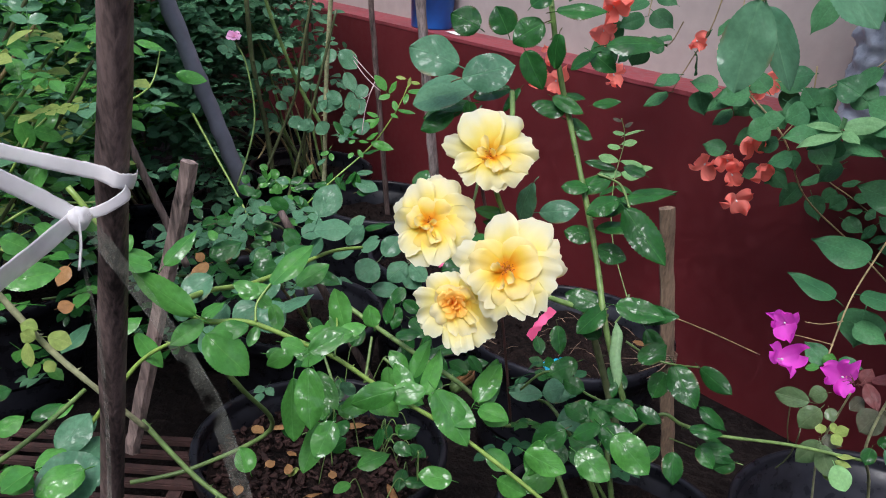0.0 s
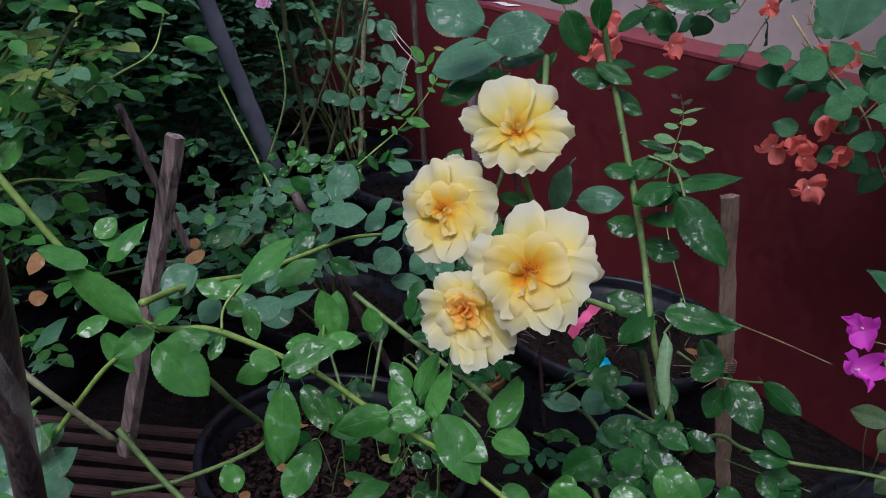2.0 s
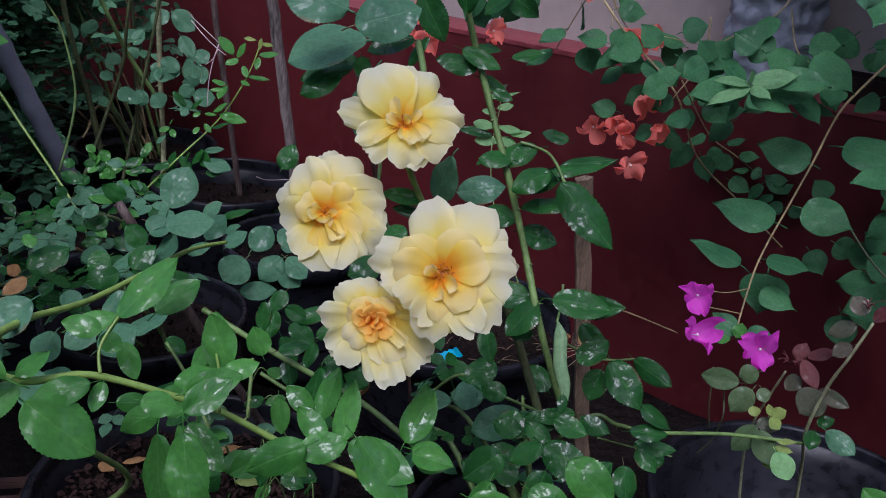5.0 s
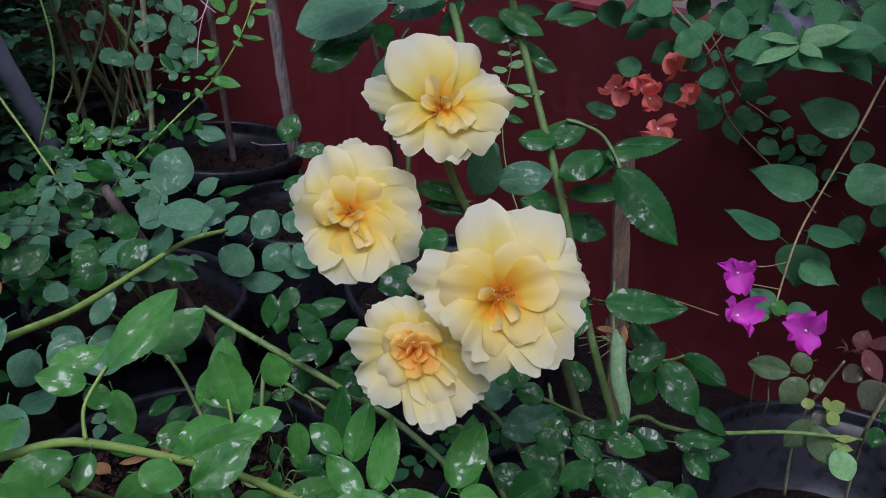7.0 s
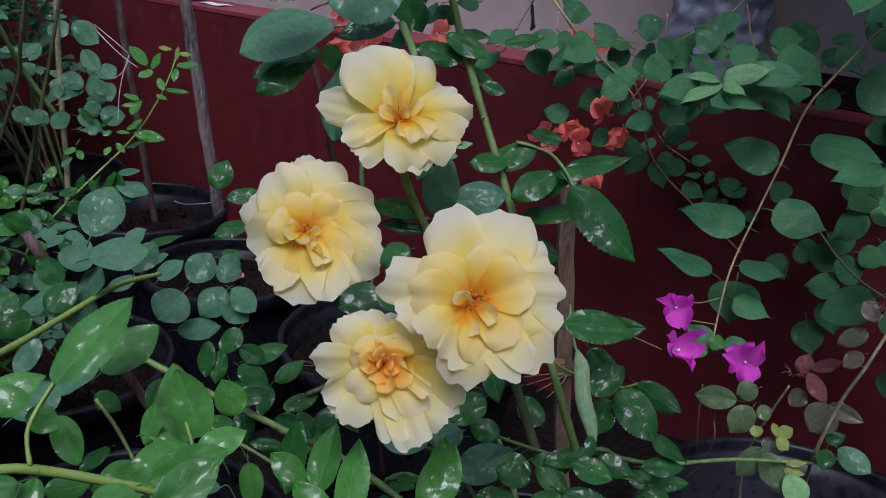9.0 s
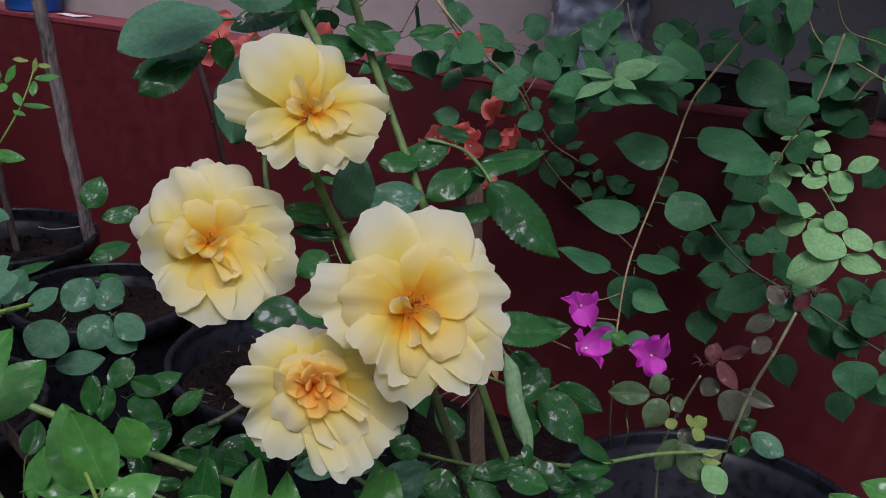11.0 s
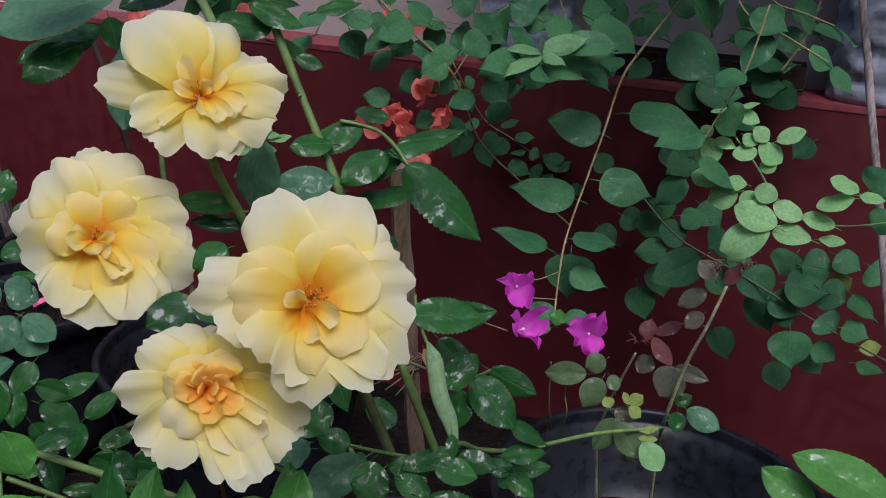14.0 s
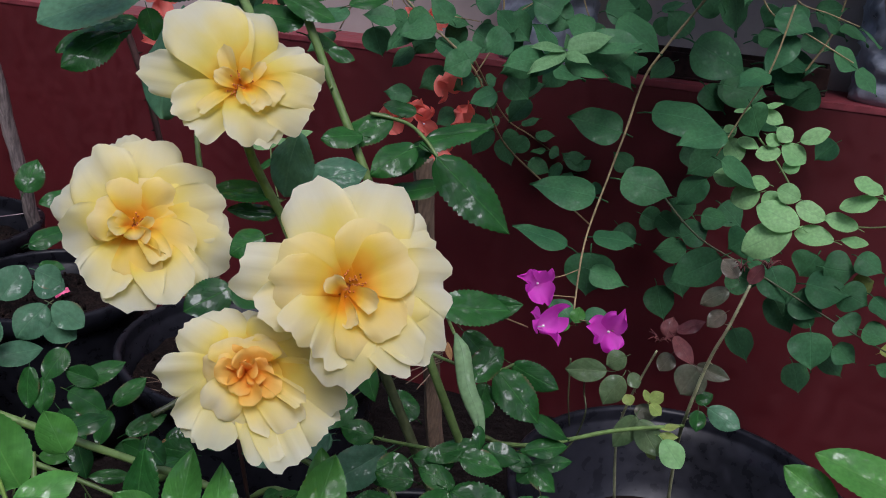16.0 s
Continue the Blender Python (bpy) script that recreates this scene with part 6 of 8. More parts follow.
leaf(bronze, (0.593, 0.998, 0.446), (0.598, 0.982, 0.435), 0.0136, "yellow")
leaf(bronze, (0.627, 0.961, 0.506), (0.619, 0.952, 0.485), 0.0250, "rose")
leaf(bronze, (0.648, 0.967, 0.501), (0.667, 0.933, 0.488), 0.0270, "matt")
leaf(bronze, (0.647, 0.984, 0.499), (0.663, 0.976, 0.511), 0.0197, "rose")
leaf(bronze, (0.631, 1.032, 0.563), (0.642, 1.035, 0.586), 0.0210, "red")
leaf(bronze, (0.641, 1.027, 0.571), (0.667, 1.010, 0.589), 0.0180, "red")
leaf(bronze, (0.631, 1.020, 0.570), (0.641, 0.992, 0.544), 0.0223, "red")
leaf(bronze, (0.638, 0.981, 0.547), (0.616, 0.983, 0.517), 0.0382, "bronze")
leaf(bronze, (0.636, 0.984, 0.549), (0.658, 0.953, 0.542), 0.0191, "bronze")
leaf(bronze, (0.632, 1.020, 0.547), (0.618, 1.021, 0.527), 0.0240, "bronze")
leaf(bronze, (0.655, 0.968, 0.660), (0.648, 0.986, 0.677), 0.0240, "bronze")
leaf(bronze, (0.654, 0.976, 0.643), (0.630, 0.992, 0.624), 0.0214, "bronze")
leaf(bronze, (0.655, 0.975, 0.616), (0.638, 0.983, 0.599), 0.0202, "bronze")
leaf(bronze, (0.655, 0.952, 0.660), (0.667, 0.949, 0.682), 0.0168, "red")
for i, at in enumerate(((0.624, 1.035, 0.556), (0.651, 0.963, 0.671), (0.669, 0.944, 0.678))):
    rng = random.Random(i)
    bm = bmesh.new()
    for k in range(11):
        a, r = rng.uniform(0, 6.28), rng.uniform(0.006, 0.018)
        tube(bm, smooth_path([(0, 0, 0), (r * 0.5 * math.cos(a), r * 0.5 * math.sin(a), 0.008), (r * math.cos(a), r * math.sin(a), 0.004 + 0.006 * rng.random())], 3), 0.0009, 0.0004, 4)
    put(part("shoot", bm, LEAF_RED, None, "tuft of thin red new shoots"), bronze, Matrix.Translation(at))
leaf(bronze, (0.583, 0.753, 0.532), (0.567, 0.801, 0.553), 0.0412, "young")
leaf(bronze, (0.618, 0.697, 0.559), (0.581, 0.783, 0.577), 0.0617, "young")
leaf(bronze, (0.467, 1.096, 0.399), (0.496, 1.071, 0.394), 0.0309, "rose")
leaf(bronze, (0.499, 1.070, 0.396), (0.472, 1.074, 0.378), 0.0309, "rose")
cane(bronze, ((0.387, 1.044, 0.448), (0.471, 1.089, 0.394), (0.513, 1.071, 0.392)), 0.0012, 0.001, CANE, thorns=0, seed=569)

# ---- pots in grey bags on the ledge ----


def grow_bag(s, off, r, h, seed):
    """A grey fabric bag with folds, filled with soil, on the ledge."""
    base = on_wall(s, off, LEDGE + 0.001)
    ob = thing("grow_bag", "crumpled grey plastic grow bag standing on the ledge", "grow bag", "grey bags", at=base)
    bm = bmesh.new()
    rings = lathe(bm, [(0.001, 0.0)] + [(r * (0.95 + 0.03 * math.sin(1.3 * i)), h * i / 26) for i in range(27)] + [(r * 0.93, h), (r * 0.9, h * 0.9)], 90)
    for v in bm.verts:
        d = Vector((v.co.x, v.co.y, 0))
        if d.length > 0.01 and v.co.z > 0.001:
            n = 0.5 - 1.6 * abs(noise.noise(Vector((v.co.x * 22 + seed, v.co.y * 22, v.co.z * 26)))) - 0.9 * abs(noise.noise(Vector((v.co.x * 50, v.co.y * 50, v.co.z * 70 + seed))))
            v.co += d.normalized() * 0.014 * n
    stretch = Matrix.Rotation(WALL_ANGLE - math.pi / 2, 4, "Z") @ Matrix.Diagonal((1.28, 1, 1, 1)) @ Matrix.Rotation(math.pi / 2 - WALL_ANGLE, 4, "Z")
    bmesh.ops.transform(bm, matrix=stretch, verts=bm.verts)
    part("bag", bm, GREY_BAG, ob)
    bm = bmesh.new()
    bmesh.ops.create_circle(bm, cap_ends=True, segments=32, radius=r * 0.92)
    for v in bm.verts:
        v.co.z = h * 0.92
    bmesh.ops.transform(bm, matrix=stretch, verts=bm.verts)
    part("soil", bm, SOIL, ob)


grow_bag(-0.125, 0.084, 0.08, 0.26, 1)
grow_bag(-0.80, 0.084, 0.08, 0.24, 2)

# a long dark trough with soil, invented for the indistinct dark clutter between them
trough = thing("clutter_trough", "low dark brown trough with soil in place of indistinct clutter on the ledge", "planter", at=on_wall(-0.46, 0.10, LEDGE + 0.001))
turn = Matrix.Rotation(WALL_ANGLE - math.pi / 2, 4, "Z")
for name, size, at, mat in (("base", (0.40, 0.10, 0.006), (0, 0, 0.003), DARK_CLAY), ("side", (0.40, 0.006, 0.044), (0, -0.047, 0.028), DARK_CLAY), ("side", (0.40, 0.006, 0.044), (0, 0.047, 0.028), DARK_CLAY),
                            ("end", (0.006, 0.088, 0.044), (-0.197, 0, 0.028), DARK_CLAY), ("end", (0.006, 0.088, 0.044), (0.197, 0, 0.028), DARK_CLAY), ("soil", (0.386, 0.086, 0.034), (0, 0, 0.0232), SOIL)):
    bm = bmesh.new()
    bmesh.ops.create_cube(bm, size=1, matrix=Matrix.Diagonal((*size, 1)))
    bmesh.ops.bevel(bm, geom=list(bm.edges), offset=0.0015, segments=1, affect="EDGES")
    part(name, bm, mat, trough, smooth=False).matrix_basis = turn @ Matrix.Translation(at)

# ---- things on the ledge ----


def round_tub(name, s, off, r, h, mat, label, category):
    base = on_wall(s, off, LEDGE + 0.001)
    bm = bmesh.new()
    lathe(bm, [(0.001, 0), (r * 0.86, 0), (r * 0.9, 0.004), (r * 0.97, h * 0.9), (r * 1.04, h * 0.905), (r * 1.04, h), (r * 0.98, h), (r * 0.95, h * 0.9), (r * 0.85, 0.01), (0.001, 0.009)], 40)
    ob = mesh_object(name, bm, mat)
    ob.location = base
    return tagged(ob, label, category)


round_tub("blue_tub", -2.42, 0.085, 0.08, 0.14, BLUE_PLASTIC, "blue plastic tub standing on the ledge", "tub")
bm = bmesh.new()
for i in range(5):
    for j in range(4):
        bm.verts.new((0.022 * i - 0.045, 0.016 * j - 0.024, 0.002 + 0.0015 * math.sin(i * 1.7 + j)))
bm.verts.ensure_lookup_table()
for i in range(4):
    for j in range(3):
        bm.faces.new([bm.verts[k] for k in (i * 4 + j, i * 4 + 4 + j, i * 4 + 5 + j, i * 4 + 1 + j)])
sheet = mesh_object("paper_scrap", bm, PAPER)
sheet.matrix_world = Matrix.Translation(on_wall(-2.25, 0.07, LEDGE + 0.001)) @ Matrix.Rotation(-0.9, 4, "Z")
tagged(sheet, "small white paper scrap lying on the ledge", "paper")

# ---- tags in the pots ----


def tag(foot, top, width, mat, label):
    """A small cut plastic tag with ragged sides, from its foot to its top."""
    a, b = Vector(foot), Vector(top)
    y = (b - a).normalized()
    z = FACE - y * FACE.dot(y)
    z.normalize()
    m = Matrix((y.cross(z), y, z)).transposed().to_4x4()
    m.translation = a
    bm = bmesh.new()
    out = [(-0.40, 0), (0.42, 0), (0.5, 0.2), (0.36, 0.3), (0.5, 0.38), (0.34, 0.5), (0.5, 0.58), (0.38, 0.72), (0.5, 0.8), (0.44, 1.0), (-0.42, 0.97), (-0.5, 0.84), (-0.36, 0.74), (-0.5, 0.62), (-0.38, 0.5), (-0.5, 0.4), (-0.36, 0.28), (-0.5, 0.18)]
    bm.faces.new([bm.verts.new((u * width, v * (b - a).length, 0.004 * math.sin(3 * v))) for u, v in out])
    bmesh.ops.solidify(bm, geom=list(bm.faces), thickness=0.0012)
    ob = mesh_object("plant_tag", bm, mat, False)
    ob.matrix_world = m
    tagged(ob, label, "plant tag")


tag((0.221, 1.436, 0.395), (0.261, 1.439, 0.458), 0.020, LABEL_PINK, "pink plastic tag stuck in pot soil")
tag((0.255, 1.434, 0.336), (0.299, 1.456, 0.339), 0.021, LABEL_TEAL, "teal plastic tag lying at the pot rim")
tag((0.046, 2.046, 0.275), (0.072, 2.040, 0.290), 0.012, LABEL_PINK, "pink plastic tag lying on pot soil")

# ---- near leaf over the path ----
near = thing("rose_bush", "leafy rose branch hanging close over the path", "rose bush", at=(0.45, 0.45, 1.2))
cane(near, ((0.293, 0.566, 1.132), (0.235, 0.526, 1.104), (0.198, 0.496, 1.089)), 0.002, 0.0014, CANE, thorns=0, seed=655)
leaf(near, (0.198, 0.485, 1.093), (0.193, 0.481, 1.042), 0.030, "matt", (-0.3, -0.7, 0.6), 2)
leaf(near, (0.210, 0.502, 1.089), (0.228, 0.490, 1.044), 0.026, "matt", (0.2, -0.7, 0.6), 4)
leaf(near, (0.227, 0.465, 1.113), (0.251, 0.452, 1.085), 0.0404, "matt")

# ---- slatted rack on the ground ----
rack = thing("slatted_rack", "low rack of rusty brown slats on the ground", "rack", at=(-0.64, 1.24, 0.0))
for k in range(13):
    bm = bmesh.new()
    bmesh.ops.create_cube(bm, size=1, matrix=Matrix.Diagonal((0.50, 0.020, 0.014, 1)))
    bmesh.ops.bevel(bm, geom=list(bm.edges), offset=0.003, segments=2, affect="EDGES")
    ob = part("slat", bm, RED_BRICK, rack, smooth=False)
    ob.matrix_basis = Matrix.Translation((0.0, -0.31 + 0.048 * k, 0.062)) @ Matrix.Rotation(0.02 * math.sin(k * 2.3), 4, "Z")
for x in (-0.2, 0.2):
    bm = bmesh.new()
    bmesh.ops.create_cube(bm, size=1, matrix=Matrix.Diagonal((0.03, 0.66, 0.054, 1)))
    bmesh.ops.bevel(bm, geom=list(bm.edges), offset=0.003, segments=2, affect="EDGES")
    part("bearer", bm, RED_BRICK, rack, smooth=False).location = (x, -0.02, 0.027)

# ---- dense bushes behind and beside ----


def spray(bm, uvl, rng, at, way, size, pairs):
    """A compound leaf of some leaflets along a short stalk, added to bm."""
    way = way.normalized()
    side = way.cross(Vector((0, 0, 1)))
    side = side.normalized() if side.length > 0.01 else Vector((1, 0, 0))
    up = side.cross(way)

    def blade(foot, d, n, length, width):
        d = d.normalized()
        n = (n - d * n.dot(d)).normalized()
        x = d.cross(n)
        last = None
        for u, w in ((0.0, 0.03), (0.25, 0.40), (0.55, 0.50), (0.82, 0.30), (1.0, 0.02)):
            c = foot + d * (u * length) - n * (0.12 * length * u * u)
            row = [(bm.verts.new(c + x * (w * width * k) + n * (abs(k) * 0.12 * width * w * 2)), (0.5 + w * k, u)) for k in (-1, 0, 1)]
            if last:
                for j in (0, 1):
                    quad = (last[j], last[j + 1], row[j + 1], row[j])
                    f = bm.faces.new([q[0] for q in quad])
                    f.smooth = True
                    for l, q in zip(f.loops, quad):
                        l[uvl].uv = q[1]
            last = row

    for k in range(pairs):
        p = at + way * (size * (0.5 + 0.75 * k))
        for s in (-1, 1):
            blade(p, side * s + way * rng.uniform(0.3, 0.9) + up * rng.uniform(-0.3, 0.2), up + FACE * 0.7 + Vector([rng.uniform(-0.35, 0.35) for _ in range(3)]), size * rng.uniform(0.8, 1.1), size * rng.uniform(0.55, 0.75))
    blade(at + way * (size * (0.4 + 0.75 * pairs)), way + up * rng.uniform(-0.4, 0.1), up + FACE * 0.7, size * 1.15, size * 0.75)
    tube(bm, [at - way * size * 0.4, at + way * (size * 0.7 * pairs)], 0.0008, 0.0006, 3)


def bushy(name, label, centre, count, extent, size, mats, seed, canes=8, foot=None, keep=None):
    """A leafy bush: several canes from its pot and a crown of compound leaves."""
    rng = random.Random(seed)
    ob = thing(name, label, "bush", at=foot or (centre[0], centre[1], 0.28))
    c, e = Vector(centre), Vector(extent)
    root = Vector(ob.location)
    ends = []
    for k in range(canes):
        end = c + Vector([rng.uniform(-0.8, 0.8) * e[i] for i in range(3)])
        mid = root.lerp(end, 0.5) + Vector((rng.uniform(-0.06, 0.06), rng.uniform(-0.06, 0.06), 0.1))
        pts = smooth_path([root + Vector((rng.uniform(-0.05, 0.05), rng.uniform(-0.05, 0.05), 0)), mid, end, end + (end - mid) * 0.3], 7)
        bm = bmesh.new()
        tube(bm, pts, rng.uniform(0.003, 0.0055), 0.002, 6, 0.06, rng=rng)
        for _ in range(10):
            i = rng.randrange(1, len(pts) - 1)
            out = (pts[i + 1] - pts[i - 1]).normalized().orthogonal()
            out.rotate(Matrix.Rotation(rng.uniform(0, 6.28), 3, (pts[i + 1] - pts[i - 1]).normalized()))
            thorn(bm, pts[i], out.normalized(), 0.007)
        put(part("cane", bm, rng.choice((CANE, CANE, CANE_DARK, VINE_STEM)), None), ob, Matrix())
        ends += pts[8:]
    for j, mat in enumerate(mats):
        bm = bmesh.new()
        uvl = bm.loops.layers.uv.new("UVMap")
        for _ in range(count // len(mats)):
            if rng.random() < 0.45:
                at = rng.choice(ends) + Vector([rng.uniform(-0.05, 0.05) for _ in range(3)])
            else:
                at = c + Vector([rng.gauss(0, 0.5) * e[i] for i in range(3)])
            if keep and not keep(at):
                continue
            way = Vector((rng.uniform(-1, 1), rng.uniform(-1.2, 0.6), rng.uniform(-0.4, 0.7)))
            spray(bm, uvl, rng, at, way, size * rng.uniform(0.7, 1.2), rng.choice((1, 2, 2, 3)))
        put(tagged(part("foliage", bm, mat, None), kind="stuff"), ob, Matrix())
    return ob


def before_wall(p):
    return p.dot(WALL_N) < 1.80 and p.z > 0.05


bushy("rose_bush", "dense dark green rose bush with thorny canes by the wall", (-0.70, 2.72, 0.84), 1500, (0.42, 0.42, 0.5), 0.036, (LEAF_BACK, LEAF_BLUE, LEAF_BACK), 1, 14, (-0.385, 2.655, 0.3), lambda p: before_wall(p) and p.z > 0.52 and p.x < -0.16 - 0.5 * (p.z - 0.4))
bushy("rose_bush", "tall leafy rose bush crowding behind the pots", (-1.15, 2.35, 0.85), 3000, (0.45, 0.5, 0.55), 0.038, (LEAF_BACK, LEAF_YOUNG, LEAF_BACK), 2, 10, (-0.86, 2.40, 0.27), lambda p: before_wall(p) and p.z > (0.40 if p.x > -0.86 else 0.28) and p.x < -0.62)
bushy("rose_bush", "leafy rose bush with pale young shoots beside the pole", (-0.92, 1.72, 0.76), 1400, (0.27, 0.36, 0.46), 0.031, (LEAF_BACK, LEAF_BLUE, LEAF_YOUNG), 3, 8, (-0.95, 1.76, 0.24), lambda p: p.x < -0.52 and (p.z > 0.52 or p.x < -0.70))
bushy("rose_bush", "spreading rose bush with dull green leaves between the pots", (-0.74, 2.52, 0.62), 620, (0.30, 0.30, 0.30), 0.036, (LEAF_BACK, LEAF_BLUE), 21, 5, (-0.62, 3.0, 0.28), lambda p: before_wall(p) and p.z > 0.37 and p.x < -0.50)
bushy("hedge", "dense green hedge far behind the pots", (-2.0, 3.5, 0.95), 4300, (1.0, 0.6, 0.7), 0.05, (LEAF_BACK, LEAF_BLUE), 4, 8, (-1.9, 3.5, 0.0), before_wall)
bushy("rose_bush", "low leafy rose under the arching canes", (-0.44, 1.46, 0.48), 80, (0.24, 0.22, 0.13), 0.028, (LEAF, LEAF_BLUE), 5, 4, (-0.26, 1.70, 0.24), before_wall)
bushy("rose_bush", "low leafy rose with dark leaves in a pot", (0.27, 1.16, 0.38), 12, (0.16, 0.12, 0.08), 0.028, (LEAF, LEAF_VINE), 6, 4, (0.325, 1.05, 0.24), before_wall)
# this crown stays above the view; added to cast shade on the upper wall
bushy("bougainvillea", "bougainvillea crown out of view above the bag, added to shade the wall", tuple(on_wall(-0.35, -0.12, 1.42)), 340, (0.42, 0.36, 0.2), 0.05, (LEAF_VINE, LEAF_VINE), 7, 7, tuple(on_wall(-0.125, 0.06, 0.985)), lambda p: p.z > 1.10 and p.dot(WALL_N) < 2.0)
bushy("shrub", "yellowish young shrub leaning behind the bamboo pole", (-0.483, 1.044, 0.898), 80, (0.13, 0.20, 0.24), 0.028, (LEAF_YOUNG, LEAF_BACK, LEAF_YOUNG, LEAF_YELLOW), 18, 4, (-0.95, 1.0, 0.0), lambda p: p.x < -0.40)
side = bushy("shrub", "yellowish green shrub beside the bamboo pole", (-0.72, 1.12, 0.90), 230, (0.16, 0.28, 0.26), 0.027, (LEAF_YOUNG, LEAF_BACK, LEAF_YELLOW), 8, 5, (-0.85, 1.1, 0.0), lambda p: p.x < -0.54)
leaf(side, (-0.376, 0.730, 0.777), (-0.329, 0.756, 0.781), 0.0357, "young")
leaf(side, (-0.334, 0.725, 0.725), (-0.313, 0.731, 0.717), 0.0238, "yellow")
leaf(side, (-0.343, 0.725, 0.732), (-0.357, 0.721, 0.739), 0.0159, "yellow")
leaf(side, (-0.344, 0.720, 0.724), (-0.356, 0.717, 0.731), 0.0146, "yellow")
leaf(side, (-0.350, 0.716, 0.722), (-0.345, 0.706, 0.701), 0.0172, "yellow")
leaf(side, (-0.334, 0.714, 0.704), (-0.325, 0.712, 0.694), 0.0119, "yellow")
leaf(side, (-0.330, 0.668, 0.670), (-0.308, 0.685, 0.679), 0.0181, "rose")
leaf(side, (-0.305, 0.660, 0.641), (-0.285, 0.689, 0.667), 0.0336, "matt")
leaf(side, (-0.346, 0.635, 0.674), (-0.327, 0.652, 0.684), 0.0228, "young")
leaf(side, (-0.293, 0.589, 0.646), (-0.248, 0.624, 0.663), 0.0482, "matt")
leaf(side, (-0.319, 0.590, 0.667), (-0.294, 0.593, 0.653), 0.0301, "young")
leaf(side, (-0.355, 0.650, 0.704), (-0.339, 0.660, 0.705), 0.0190, "rose")
leaf(side, (-0.401, 0.787, 0.799), (-0.373, 0.796, 0.785), 0.0349, "young")
leaf(side, (-0.371, 0.853, 0.776), (-0.396, 0.846, 0.790), 0.0294, "young")
cane(side, ((-0.393, 0.726, 0.789), (-0.370, 0.732, 0.750), (-0.338, 0.736, 0.704), (-0.305, 0.742, 0.665), (-0.264, 0.775, 0.593)), 0.0036, 0.003, CANE_PALE, thorns=6, seed=772)
cane(side, ((-0.354, 0.632, 0.639), (-0.333, 0.676, 0.646), (-0.309, 0.737, 0.661)), 0.0026, 0.0022, CANE, thorns=4, seed=773)
leaf(side, (-0.473, 0.988, 0.776), (-0.455, 1.011, 0.812), 0.0355, "young")
leaf(side, (-0.465, 1.013, 0.840), (-0.446, 1.036, 0.885), 0.0309, "young")
leaf(side, (-0.463, 1.006, 0.853), (-0.433, 1.020, 0.841), 0.0275, "young")
leaf(side, (-0.470, 1.007, 0.829), (-0.484, 1.008, 0.865), 0.0309, "young")
leaf(side, (-0.467, 1.186, 0.829), (-0.483, 1.179, 0.837), 0.0194, "young")
leaf(side, (-0.458, 1.191, 0.832), (-0.461, 1.195, 0.858), 0.0229, "young")
leaf(side, (-0.455, 1.193, 0.834), (-0.436, 1.204, 0.842), 0.0194, "young")
leaf(side, (-0.461, 1.188, 0.825), (-0.442, 1.192, 0.806), 0.0265, "young")
leaf(side, (-0.467, 1.184, 0.824), (-0.479, 1.176, 0.816), 0.0212, "young")
leaf(side, (-0.454, 1.192, 0.829), (-0.434, 1.202, 0.828), 0.0176, "young")
leaf(side, (-0.437, 1.274, 0.919), (-0.416, 1.280, 0.904), 0.0294, "young")
leaf(side, (-0.430, 1.277, 0.923), (-0.389, 1.292, 0.910), 0.0257, "young")
leaf(side, (-0.393, 1.338, 0.868), (-0.346, 1.353, 0.858), 0.0268, "young")
leaf(side, (-0.469, 1.049, 0.768), (-0.438, 1.067, 0.771), 0.0178, "young")
leaf(side, (-0.430, 1.062, 0.744), (-0.386, 1.086, 0.749), 0.0210, "young")
leaf(side, (-0.425, 1.064, 0.741), (-0.446, 1.051, 0.738), 0.0194, "young")
leaf(side, (-0.440, 1.049, 0.725), (-0.413, 1.057, 0.709), 0.0323, "young")
leaf(side, (-0.451, 1.045, 0.729), (-0.465, 1.026, 0.703), 0.0291, "matt")
leaf(side, (-0.361, 0.966, 0.715), (-0.344, 0.982, 0.733), 0.0294, "young")
leaf(side, (-0.358, 0.966, 0.712), (-0.318, 0.983, 0.705), 0.0250, "young")
leaf(side, (-0.399, 0.920, 0.713), (-0.407, 0.905, 0.693), 0.0202, "dry")
leaf(side, (-0.404, 0.894, 0.670), (-0.388, 0.905, 0.673), 0.0202, "dry")
leaf(side, (-0.401, 0.852, 0.640), (-0.395, 0.861, 0.649), 0.0212, "yellow")
leaf(side, (-0.342, 0.741, 0.553), (-0.308, 0.783, 0.577), 0.0370, "matt")
leaf(side, (-0.328, 0.727, 0.560), (-0.297, 0.750, 0.564), 0.0388, "matt")
leaf(side, (-0.358, 0.775, 0.571), (-0.333, 0.806, 0.591), 0.0406, "matt")
leaf(side, (-0.403, 0.888, 0.613), (-0.378, 0.919, 0.640), 0.0368, "matt")
cane(side, ((-0.516, 1.004, 0.727), (-0.478, 1.036, 0.747), (-0.430, 1.061, 0.743), (-0.380, 1.088, 0.746)), 0.002, 0.0015, CANE_YOUNG, thorns=0, seed=801)
cane(side, ((-0.493, 1.185, 0.790), (-0.461, 1.187, 0.822), (-0.438, 1.224, 0.838), (-0.411, 1.275, 0.861), (-0.405, 1.308, 0.910)), 0.0018, 0.0012, CANE_YOUNG, thorns=0, seed=802)
cane(side, ((-0.493, 0.995, 0.798), (-0.472, 1.009, 0.841), (-0.456, 1.025, 0.863)), 0.0018, 0.0012, CANE_YOUNG, thorns=0, seed=803)
leaf(front, (-0.104, 0.750, 0.682), (-0.101, 0.714, 0.631), 0.0408, "fresh_lit")
